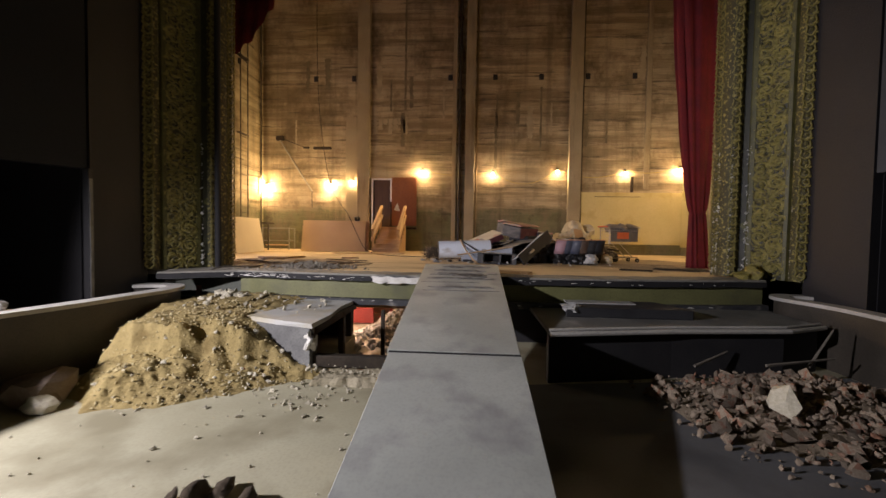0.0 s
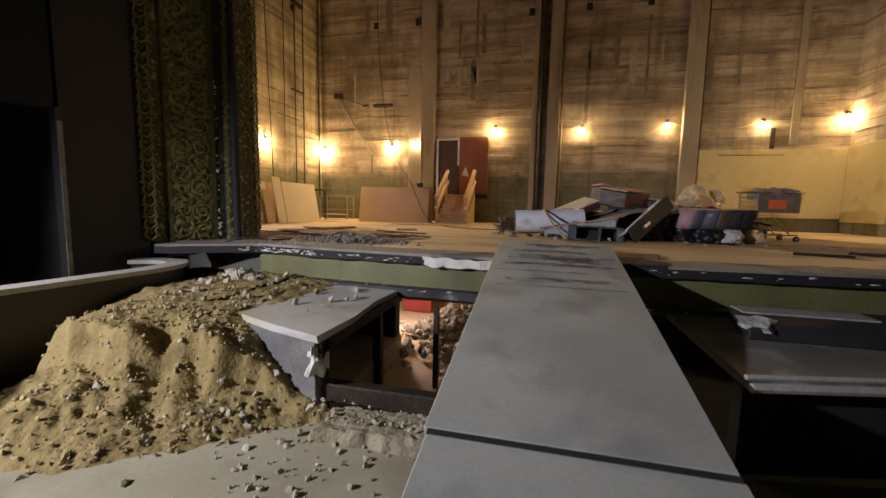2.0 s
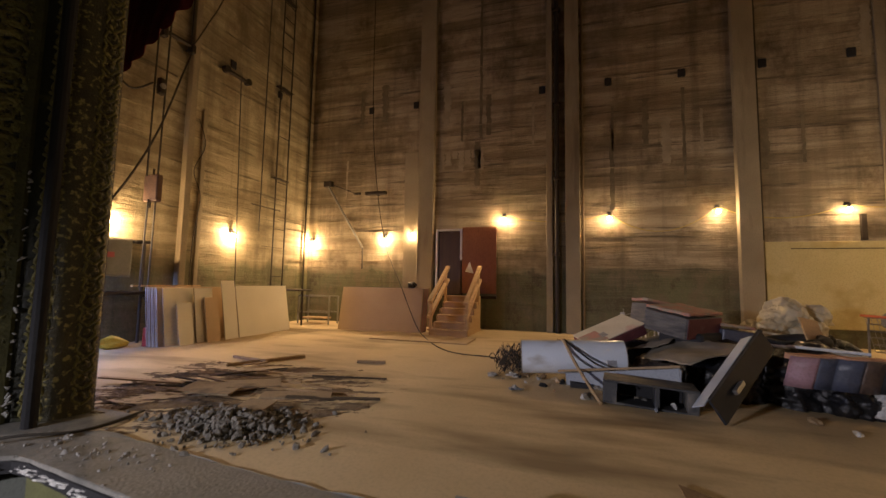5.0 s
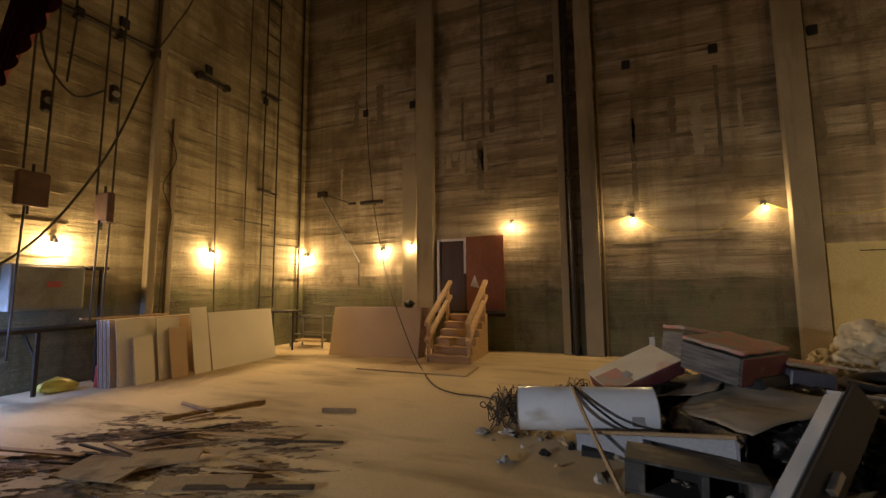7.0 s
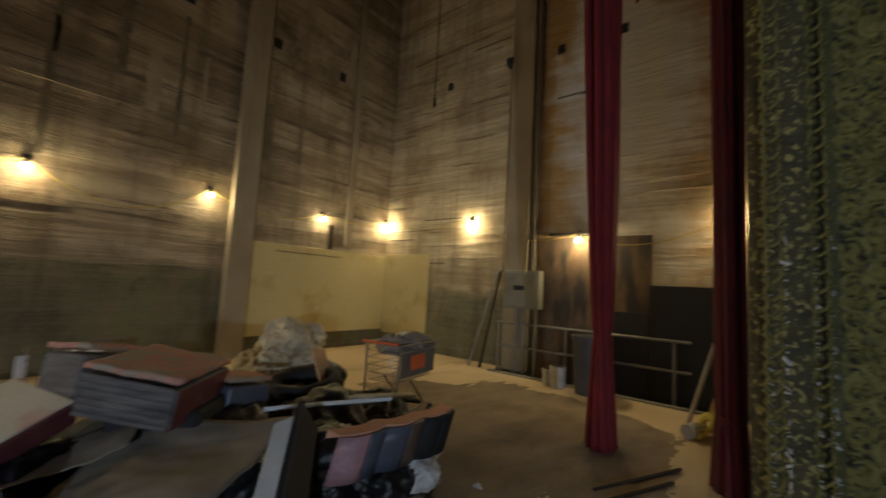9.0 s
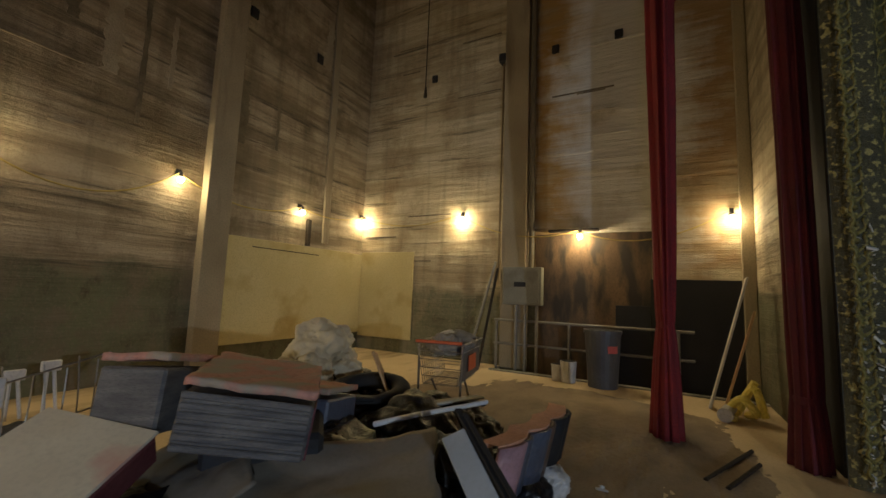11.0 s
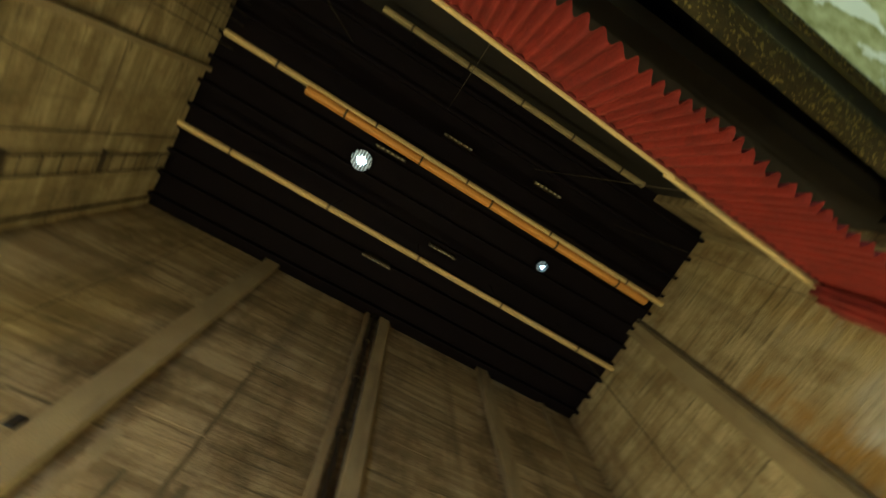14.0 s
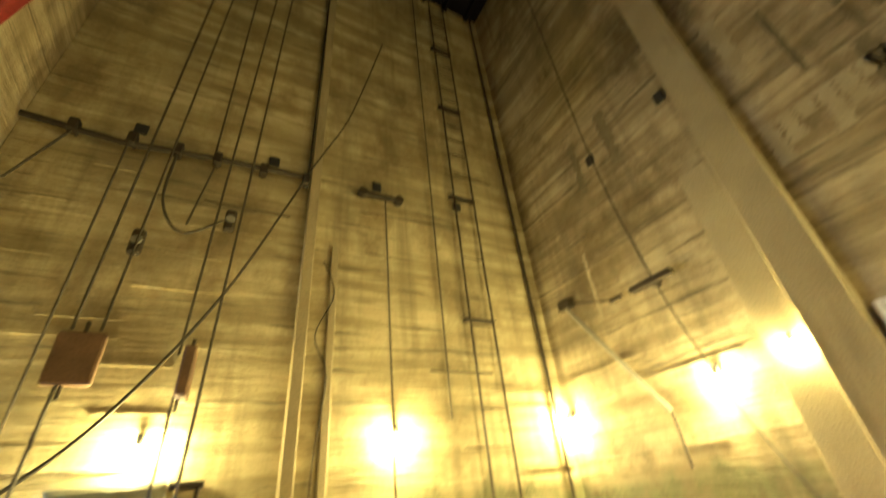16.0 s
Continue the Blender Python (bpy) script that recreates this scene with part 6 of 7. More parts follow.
solid("conduit", cyl((XR - 0.08, 10.45, 3.0), (XR - 0.08, 10.42, 8.0), 0.02), mk("brown_conduit", (0.14, 0.1, 0.05), (0.2, 0.15, 0.08)), "thin brown conduit up the side wall", "pipe")
solid("downpipe", cyl((XR - 0.12, 9.68, 3.0), (XR - 0.12, 9.68, ZC), 0.06), mk("dark_downpipe", (0.1, 0.085, 0.06), (0.15, 0.125, 0.09), 5, 0.7, 0.1), "dark downpipe beside the pilaster", "pipe")

# ---- junk heap on the stage ----


def slabbed(name, x, y, z, lx, ly, lz, rz, rx=0, ry=0, bevel=0.012):
    return box(-lx / 2, lx / 2, -ly / 2, ly / 2, -lz / 2, lz / 2, bevel, m=pose(x, y, z, rx, ry, rz))


def framed(o, u, v):
    """A pose at o whose x runs along u and whose y lies towards v."""
    x = Vector(u).normalized()
    z = x.cross(Vector(v)).normalized()
    y = z.cross(x)
    m = Matrix((x, y, z)).transposed().to_4x4()
    m.translation = Vector(o)
    return m


def beam(p, q, side, w, h, bevel=0.004):
    """A board from p to q, w wide towards side, h thick."""
    p, q = Vector(p), Vector(q)
    return box(0, (q - p).length, -w / 2, w / 2, -h / 2, h / 2, bevel, m=framed(p, q - p, side))


def sheet(p00, p10, p11, p01, amp, seed, thick=0.012, n=24):
    """A stiff sheet between four corners, slightly buckled, with uneven edges."""
    c = [Vector(p) for p in (p00, p10, p11, p01)]
    bm = bmesh.new()
    rows_ = []
    for i in range(n + 1):
        line = []
        for j in range(n + 1):
            u, v = i / n, j / n
            p = c[0] * (1 - u) * (1 - v) + c[1] * u * (1 - v) + c[2] * u * v + c[3] * (1 - u) * v
            k = Vector((u * 2.2 + seed, v * 2.2, 0))
            p.z += amp * noise.noise(k) + amp * 0.25 * noise.noise(k * 4)
            p.x += 0.03 * noise.noise(k * 3 + Vector((0, 0, 4)))
            p.y += 0.03 * noise.noise(k * 3 + Vector((0, 0, 9)))
            line.append(bm.verts.new(p))
        rows_.append(line)
    for a, b in zip(rows_, rows_[1:]):
        for j in range(n):
            bm.faces.new((a[j], b[j], b[j + 1], a[j + 1]))
    bmesh.ops.recalc_face_normals(bm, faces=bm.faces)
    bmesh.ops.solidify(bm, geom=bm.faces[:], thickness=thick)
    return bm


tube = thing("sheet_metal_tube", "dented white enamelled metal duct lying on its side", "duct", at=(-0.35, 8.75, S))
A, B, TR_ = Vector((-1.03, 8.66, 1.15)), Vector((0.37, 8.84, 1.2)), 0.235
d = (B - A).normalized()
bm = bmesh.new()
side = d.cross(Vector((0, 0, 1))).normalized()
up = side.cross(d)
rings = []
for i in range(25):
    c = A.lerp(B, i / 24)
    ring = []
    for k in range(48):
        a = k * math.tau / 48
        r = TR_ * (1 + 0.012 * noise.noise(Vector((i * 0.25, math.cos(a) * 1.5, math.sin(a) * 1.5))))
        ring.append(bm.verts.new(c + (side * math.cos(a) + up * math.sin(a)) * r))
    rings.append(ring)
for p, q in zip(rings, rings[1:]):
    for k in range(48):
        bm.faces.new((p[k], q[k], q[(k + 1) % 48], p[(k + 1) % 48]))
bmesh.ops.recalc_face_normals(bm, faces=bm.faces)
shell = part("shell", bm, TUBEM, tube, smooth=True)
part("lining", cyl(A + d * 0.01, B - d * 0.004, TR_ - 0.008, seg=40, caps=False), BLACK, tube, "black inside of the duct", smooth=True)
part("end_plate", cyl(A + d * 0.002, A + d * 0.03, TR_ - 0.012, seg=40), BLACK, tube)
part("end_plate", cyl(B - d * 0.2, B - d * 0.17, TR_ - 0.012, seg=40), BLACK, tube)
for c in (A, B):
    part("rim", cyl(c - d * 0.006, c + d * 0.006, TR_ + 0.004, seg=48, caps=False), GREYD, shell, "worn grey rim", smooth=True)
part("label_plate", box(-0.06, 0.06, -0.003, 0.0, -0.05, 0.05, m=pose(0.2, 8.585, 1.14, 0, -2, 7)), mk("dull_label", (0.3, 0.3, 0.32), (0.36, 0.36, 0.38), 9, 0.6, 0), shell, "dull grey label")
solid("bent_rod", hose(bend([(-0.44, 8.62, 1.43), (-0.26, 8.25, 1.14), (-0.02, 7.55, S + 0.02)], 5), 0.02), LEAFL, "brown stick leaning over the metal duct", "stick")
solid("black_cable", hose(bend([(-0.42, 8.68, 1.42), (-0.28, 8.5, 1.33), (0.0, 8.38, 1.16), (0.25, 8.22, 1.1), (0.42, 7.9, 1.0)], 6), 0.014), BLACK, "black cable slung over the metal duct", "cable")
rng = random.Random(44)
for k in range(46):
    c = Vector((-1.22 + rng.gauss(0, 0.1), 8.95 + rng.gauss(0, 0.2), S + 0.02))
    if k > 33:
        c = Vector((-0.55 + rng.gauss(0, 0.12), 9.75 + rng.gauss(0, 0.2), S + 0.02))
    r0, a0, h = rng.uniform(0.07, 0.2), rng.uniform(0, 6.28), rng.uniform(0.12, 0.42)
    pts = [c + Vector((r0 * math.cos(a0 + j * 1.1) * rng.uniform(0.6, 1.2), r0 * math.sin(a0 + j * 1.1) * rng.uniform(0.6, 1.2), h * abs(math.sin(j * 1.3 + a0)))) for j in range(7)]
    pts[0].z = S + 0.005
    solid("tangled_wire", hose(bend(pts, 5), 0.004 + 0.004 * rng.random(), 5), ROPE if k % 3 else LEAFL, "tangle of thin dark wire beside the duct", "wire", "tangled wires")
P0, P1 = Vector((-0.5, 8.42, 1.03)), Vector((0.88, 7.95, 1.28))
solid("wooden_strip", beam(P0, P1, (0, -1, 0.2), 0.06, 0.03), LEAFL, "brown wooden strip on the edge of the metal trough", "strip")
trough = thing("metal_trough", "dusty blue-grey metal trough under the duct", "trough", at=(0.2, 8.2, S))
for off, w, tilt in ((Vector((0, -0.005, -0.13)), 0.22, (0, -0.25, -1)), (Vector((0, 0.13, -0.2)), 0.26, (0, 1, -0.1))):
    part("side", beam(P0 + off + Vector((0.1, 0, 0)), P1 + off, tilt, w, 0.012), GREYP, trough)
part("end", beam(P1 + Vector((-0.01, 0.0, -0.02)), P1 + Vector((-0.01, 0.02, -0.24)), (0, 1, 0), 0.16, 0.012), GREYP, trough)
part("foot", beam((-0.2, 8.35, S), (-0.2, 8.35, 0.92), (1, 0, 0), 0.3, 0.2), DARKP, trough)
frame_ = thing("grey_box_frame", "low open dark grey metal box lying on its side", "box", at=(0.5, 7.72, S))
fm = pose(0.5, 7.75, S + 0.135, 0, 2, -6)
for dx, dz, lx, lz in ((0, 0.12, 0.95, 0.025), (0, -0.12, 0.95, 0.025), (-0.4, 0, 0.15, 0.215), (0.42, 0, 0.11, 0.215), (0.08, 0, 0.05, 0.215)):
    part("side", box(-lx / 2 + dx, lx / 2 + dx, -0.2, 0.2, -lz / 2 + dz, lz / 2 + dz, 0.006, m=fm), mk("dark_grey_metal", (0.04, 0.041, 0.043), (0.07, 0.07, 0.07), 4, 0.6, 0.2, c3=(0.2, 0.18, 0.15), spots=(0.56, 0.7), spot_scale=4), frame_)
part("back", box(-0.32, 0.36, 0.17, 0.19, -0.1, 0.1, m=fm), BLACK, frame_)
board = thing("black_board", "long black channel board leaning up over the heap, pale plate inside", "board", at=(1.2, 7.4, S))
Q0, Q1 = Vector((1.02, 7.2, 0.99)), Vector((1.86, 8.27, 1.6))
web = part("web", beam(Q0, Q1, (0.35, -0.2, -1), 0.26, 0.03), DARKP, board)
part("lip", beam(Q0 + Vector((-0.04, 0.05, 0.11)), Q1 + Vector((-0.04, 0.05, 0.11)), (-1, 0.75, 0.1), 0.05, 0.02), DARKP, board)
part("plate", beam(Q0 + Vector((-0.14, 0.1, 0.02)), Q1 + Vector((-0.2, 0.0, 0.02)), (-0.8, 0.6, -0.55), 0.14, 0.015), mk("pale_blue_plate", (0.36, 0.41, 0.48), (0.46, 0.51, 0.58), 2, 0.5, 0.05, c3=(0.2, 0.2, 0.2), spots=(0.6, 0.7), grit=0.2), board, "pale blue-grey plate")
HM = framed(Q0.lerp(Q1, 0.3) + Vector((0.035, -0.035, 0.02)), Q1 - Q0, (0.35, -0.2, -1))
part("latch", box(-0.1, 0.1, -0.025, 0.025, -0.02, 0.03, 0.006, m=HM), CHROME, web, "bright scratched metal latch")


solid("tarpaulin", sheet((0.57, 9.06, 1.2), (0.97, 7.95, 1.31), (1.95, 8.55, 1.53), (1.1, 9.4, 1.42), 0.05, 4), CLOTH, "stiff brown tarpaulin sheet draped over the heap", "sheet", smooth=True)
solid("tarpaulin", sheet((0.25, 9.2, 1.22), (1.0, 9.05, 1.4), (1.5, 9.9, 1.5), (0.5, 9.9, 1.3), 0.06, 9), CLOTH, "stiff brown tarpaulin sheet under the cushions", "sheet", smooth=True)
# black sheet added for the shade in the gap between duct and tarpaulin
solid("tarpaulin", sheet((0.4, 8.9, 0.9), (0.9, 7.95, 0.95), (0.97, 7.98, 1.29), (0.57, 9.04, 1.19), 0.05, 14), BAGBK, "black sheet put in for the dark gap inside the heap", "sheet", smooth=True)


def sack(x, y, z, r, seed, material, label, squash=0.75):
    bm = bmesh.new()
    bmesh.ops.create_icosphere(bm, subdivisions=5, radius=1)
    k = Vector((seed * 3.7, seed, 0))
    for v in bm.verts:
        d = v.co.normalized()
        f = 1 + 0.34 * noise.noise(d * 1.6 + k) - 0.3 * abs(noise.noise(d * 3 + k)) - 0.16 * abs(noise.noise(d * 7 + k)) + 0.2
        v.co = Vector((d.x * f * r, d.y * f * r, max(d.z * f * squash, -0.55) * r))
    bmesh.ops.translate(bm, verts=bm.verts, vec=(x, y, z))
    return solid("sack", bm, material, label, "sack", smooth=True)


# black sack shapes added as filler for the dark jumble under the heap
for k, (x, y, z, r) in enumerate(((0.7, 9.6, 1.02, 0.42), (1.6, 9.3, 1.05, 0.5), (2.2, 8.6, 1.02, 0.42), (2.7, 9.2, 1.05, 0.46), (1.5, 8.6, 1.0, 0.38), (2.6, 8.3, 0.98, 0.3), (3.2, 8.9, 1.0, 0.36), (2.2, 9.9, 1.05, 0.45), (3.1, 10.1, 1.05, 0.42), (3.55, 9.5, 1.0, 0.36), (3.05, 10.75, 1.1, 0.5), (3.5, 10.8, 1.15, 0.42), (2.6, 10.6, 1.05, 0.36), (0.95, 8.9, 0.98, 0.3))):
    sack(x, y, z, r, k + 2, BAGBK, "bulging black sack shape added to fill the dark base of the heap")
for k, (x, y, z, r, m) in enumerate(((3.1, 10.75, 1.72, 0.3, BAG), (3.55, 10.95, 1.74, 0.22, BAG), (2.75, 10.55, 1.42, 0.26, BAG), (3.2, 10.45, 1.45, 0.2, BAG), (3.35, 10.7, 1.45, 0.24, BAG), (2.6, 10.75, 1.5, 0.16, BAG), (2.85, 8.05, 0.98, 0.16, BAGW), (3.35, 8.4, 0.96, 0.14, BAG))):
    sack(x, y, z, r, k + 20, m, "crumpled pale translucent plastic bag on the heap" if m == BAG else "crumpled white plastic bag at the foot of the heap", 0.9)
foam = thing("foam_slab", "tilted cream and pink foam slab with maroon side", "foam", at=(0.2, 9.7, S))
m = framed((0.23, 9.66, 1.5), (0.74, 0.3, 0.33), (-0.2, 0.64, 0.14)) @ Matrix.Translation((0, 0, -0.1))
part("slab", box(-0.47, 0.47, -0.31, 0.31, -0.09, 0.085, 0.02, m=m), MAROON, foam, "maroon covered side")
top_sheet = part("top_sheet", box(-0.475, 0.475, -0.315, 0.315, 0.086, 0.105, 0.006, m=m), FOAM_C, foam, "worn cream and pink top")
part("pink_end", box(-0.476, -0.16, -0.316, 0.12, 0.1055, 0.109, 0.001, m=m), FOAM_P, foam, "faded pink end of the top")
part("prop", box(-0.2, 0.15, -0.15, 0.2, 0, 0.46, 0.02, m=pose(0.28, 9.72, S, 0, 0, 25)), DARKP, foam)
part("tape", box(-0.2, -0.1, -0.2, -0.05, 0.11, 0.1125, m=m), GREYD, top_sheet, "grey tape patch")


def cushion(label, o, u, v, lx, ly, h, body, ribs, top, seed):
    """A block of stacked cushions: o is the near top corner, u and v run along its sides."""
    ob = thing("cushion_block", label, "cushion", "cushions on the heap", at=o)
    m = framed(o, u, v)
    part("body", box(0, lx, 0, ly, -h, -0.035, 0.015, m=m), body, ob)
    rr = random.Random(seed)
    for j in range(ribs):
        z = -h + 0.02 + (h - 0.07) * j / max(ribs - 1, 1)
        part("rib", box(0.005, lx - 0.01, -0.012 - 0.008 * rr.random(), -0.001, z - 0.012, z + 0.02 + 0.01 * rr.random(), 0.008, m=m), body, ob)
    bm = bmesh.new()
    bmesh.ops.create_grid(bm, x_segments=22, y_segments=22, size=0.5)
    for w in bm.verts:
        p = Vector(((w.co.x + 0.5) * lx, (w.co.y + 0.5) * ly, 0))
        w.co = Vector((p.x + 0.015 * noise.noise(p * 9), p.y + 0.015 * noise.noise(p * 9 + Vector((4, 0, 0))), 0.014 * noise.noise(p * 5 + Vector((seed, 0, 0))) + 0.008 * noise.noise(p * 17)))
    bmesh.ops.solidify(bm, geom=bm.faces[:], thickness=-0.04)
    bmesh.ops.transform(bm, matrix=m, verts=bm.verts)
    part("foam_top", bm, top, ob, "torn dusty pink foam", smooth=True)
    part("end_cover", box(lx, lx + 0.01, 0.01, ly - 0.02, -h + 0.01, -0.04, 0.003, m=m), MAROON, ob, "maroon end cover")
    return ob


U, V = (0.45, -0.48, -0.1), (0.66, 0.7, 0.02)
cushion("stack of black ribbed cushions with torn dusty pink top", (0.76, 9.36, 1.9), U, V, 0.66, 0.78, 0.33, DUSTY, 6, FOAM_P, 3)
cushion("black cushion with faded pink foam top behind the stack", (0.82, 9.62, 1.98), (0.6, 0.35, -0.12), (-0.35, 0.6, 0), 0.62, 0.36, 0.38, DUSTY, 0, FOAM_P, 5)
cushion("navy cushion with ragged red foam beside the stack", (1.75, 9.3, 1.66), (0.5, 0.1, -0.06), (-0.1, 0.5, 0), 0.42, 0.42, 0.34, NAVY, 0, FOAM_P, 8)
solid("packing_block", box(-0.3, 0.36, -0.3, 0.36, 0, 0.7, 0.03, m=pose(1.35, 9.45, S, 0, 0, -45)), DARKP, "dark box buried under the cushions", "box")
solid("packing_block", box(-0.2, 0.2, -0.2, 0.2, 0, 0.46, 0.03, m=pose(1.95, 9.55, S, 0, 0, 10)), DARKP, "dark box buried under the cushions", "box")
row = thing("seat_back_row", "row of curved navy and mauve vinyl seat backs", "seat backs", at=(2.5, 8.1, S + 0.3))
R0, R1 = Vector((1.98, 8.2, 1.12)), Vector((3.1, 8.02, 1.14))
lean = Vector((0.05, -0.07, 0.34))


def row_line(u):
    """The wavy front of the row of seat backs."""
    d = (R1 - R0).normalized()
    return R0.lerp(R1, u) + Vector((d.y, -d.x, 0)) * (0.05 * abs(math.sin(u * math.pi * 3.0)) + 0.03 * math.sin(u * 3.1))


for u0, u1, material in ((0, 0.2, PURP), (0.2, 0.34, NAVY), (0.34, 0.52, NAVY), (0.52, 0.68, mk("brown_vinyl", (0.09, 0.06, 0.045), (0.15, 0.105, 0.08), 3, 0.45, 0.2)), (0.68, 0.84, DARKP), (0.84, 1, DARKP)):
    bm = bmesh.new()
    cols = []
    for k in range(8):
        p = row_line(u0 + (u1 - u0) * k / 7)
        bulge = 0.015 * math.sin(math.pi * k / 7)
        cols.append([bm.verts.new(p + lean * f + Vector((0, -bulge, 0))) for f in (0, 0.33, 0.66, 1)])
    for a, b in zip(cols, cols[1:]):
        for j in range(3):
            bm.faces.new((a[j], b[j], b[j + 1], a[j + 1]))
    bmesh.ops.recalc_face_normals(bm, faces=bm.faces)
    bmesh.ops.solidify(bm, geom=bm.faces[:], thickness=0.03)
    part("back_shell", bm, material, row, smooth=True)
bm = bmesh.new()
cols = []
for k in range(31):
    p = row_line(k / 30) + lean
    wob = 0.012 * noise.noise(p * 8)
    cols.append([bm.verts.new(p + Vector((0, y, z + wob))) for y, z in ((0.0, -0.05), (0.0, 0.012), (0.14, 0.02), (0.16, -0.05))])
for a, b in zip(cols, cols[1:]):
    for j in range(3):
        bm.faces.new((a[j], b[j], b[j + 1], a[j + 1]))
bmesh.ops.recalc_face_normals(bm, faces=bm.faces)
part("foam_edge", bm, mk("orange_pink_foam", (0.55, 0.27, 0.15), (0.62, 0.35, 0.22), 4, 0.9, 0.2), row, "bare orange-pink foam edge")
part("support_rail", cyl((1.98, 8.28, 1.16), (3.1, 8.12, 1.18), 0.03), IRON, row)
for x, y in ((2.05, 8.28), (3.0, 8.14)):
    part("leg", cyl((x, y, S), (x, y, 1.17), 0.025), IRON, row)
for p, q in (((1.9, 9.0, 1.48), (2.35, 8.9, 1.46)), ((2.3, 8.85, 1.48), (3.0, 8.6, 1.46))):
    solid("fluorescent_tube", cyl(p, q, 0.02), mk("glass_tube_white", (0.75, 0.77, 0.8), (0.8, 0.82, 0.85), 6, 0.2, 0), "white fluorescent tube lying on the heap", "tube", "fluorescent tubes")
solid("white_plank", slabbed("w", 3.2, 9.05, 1.36, 1.1, 0.12, 0.03, -8, 0, 6), mk("whitewashed_plank", (0.5, 0.48, 0.42), (0.6, 0.58, 0.52)), "pale plank lying across the heap", "plank")
solid("dark_plank", slabbed("w", 3.1, 9.3, 1.34, 1.7, 0.14, 0.04, -20, 0, 10), DARKP, "dark plank lying across the heap", "plank")
bm = bmesh.new()
pts = [Vector((2.75 + 0.34 * math.cos(a), 9.75 + 0.34 * math.sin(a), 1.42 + 0.05 * math.cos(a))) for a in (k * math.tau / 28 for k in range(29))]
solid("tyre", hose(pts, 0.09, 10), BLACK, "worn black tyre lying on the heap", "tyre", smooth=True)
solid("cardboard_flap", slabbed("c", 3.0, 9.75, 1.55, 0.35, 0.02, 0.5, 30, -25, 10, 0.003), mk("tan_card", (0.5, 0.33, 0.17), (0.58, 0.4, 0.22), 3, 0.8, 0.05), "tan cardboard flap sticking up from the heap", "cardboard")
for k in range(46):
    a = rng.uniform(0, 6.28)
    x, y = 0.9 + rng.gauss(0, 1.2), 8.0 + rng.gauss(0, 0.35)
    if rng.random() < 0.4:
        x, y = -0.9 + rng.gauss(0, 0.35), 8.5 + rng.gauss(0, 0.2)
    b = lump(rng.uniform(0.02, 0.075), 200 + k, 0.45, 1.0, 2)
    ob = solid("litter", b, (BAGW, GREYP, DARKP, LEAFL, CLOTH, GREYD)[k % 6], "crumpled scrap of litter at the foot of the heap", "litter", "litter round the heap")
    ob.location = (x, y, S + 0.025)
for k in range(14):
    x, y = -0.2 + rng.gauss(0, 0.5), 10.4 + rng.gauss(0, 0.5)
    ob = solid("litter", slabbed("s", 0, 0, 0, rng.uniform(0.2, 0.7), 0.05, 0.03, rng.uniform(0, 180)), (DARKP, CLOTH, LEAFL, BAGW)[k % 4], "broken strip of wood or metal behind the heap", "scrap", "scraps behind the heap")
    ob.location = (x, y, S + 0.018)
rack = thing("wire_rack", "small bent wire rack standing behind the foam slab", "rack", at=(1.0, 11.4, S))
for k in range(6):
    x = 0.72 + k * 0.1 + rng.uniform(-0.025, 0.025)
    part("wire", hose(bend([(x - 0.1, 11.3, S), (x, 11.42 + rng.uniform(-0.04, 0.04), 1.3), (x + rng.uniform(-0.02, 0.06), 11.5, 1.68 + rng.uniform(-0.06, 0.1))], 4), 0.006, 5), CHROME, rack)
part("wire", hose(bend([(0.62, 11.32, 1.25), (0.95, 11.4, 1.3), (1.3, 11.44, 1.36)], 4), 0.008, 5), CHROME, rack)
part("wire", hose(bend([(0.66, 11.46, 1.62), (1.0, 11.48, 1.7), (1.36, 11.52, 1.78)], 4), 0.008, 5), CHROME, rack)
part("white_end", box(0.62, 0.7, 11.42, 11.46, 1.46, 1.68, 0.01), BAGW, rack, "white plastic end piece")
roll_ = thing("cardboard_roll", "grey cardboard roll lying on the stage floor", "roll", at=(0.6, 13.0, S))
part("sleeve", cyl((0.5, 13.75, S + 0.1), (0.72, 12.35, S + 0.1), 0.1, seg=20), mk("grey_card", (0.34, 0.29, 0.22), (0.42, 0.36, 0.28), 3, 0.85, 0.1), roll_, smooth=False)
part("core", cyl((0.722, 12.34, S + 0.1), (0.723, 12.33, S + 0.1), 0.085, seg=20), DARKP, roll_)
solid("dark_mat", sheet((0.85, 13.2, S + 0.015), (0.95, 12.7, S + 0.015), (1.4, 12.6, S + 0.04), (1.3, 13.1, S + 0.05), 0.03, 33), DARKP, "crumpled black mat lying on the stage floor", "mat")
for x, y, h in ((1.35, 13.55, 0.42), (1.62, 13.45, 0.5)):
    ob = thing("folding_stand", "pale folded stand leaning by the wall", "stand", "folding stands", at=(x, y, S))
    for dx in (-0.06, 0.06):
        part("leg", cyl((x + dx, y - 0.1, S), (x + dx * 0.5, y, S + h), 0.018, seg=6), BAGW, ob)
    part("top", box(x - 0.09, x + 0.09, y - 0.03, y + 0.03, S + h - 0.02, S + h + 0.1, 0.01), BAGW, ob)

cart = thing("shopping_cart", "wire shopping cart with orange sign, filled with plastic", "shopping cart", at=(4.05, 9.45, S))
cm = Matrix.Translation((4.05, 9.5, 0)) @ Matrix.Rotation(radians(10), 4, "Z")


def cbar(p, q, r=0.008):
    return cyl(cm @ Vector(p), cm @ Vector(q), r, seg=6)


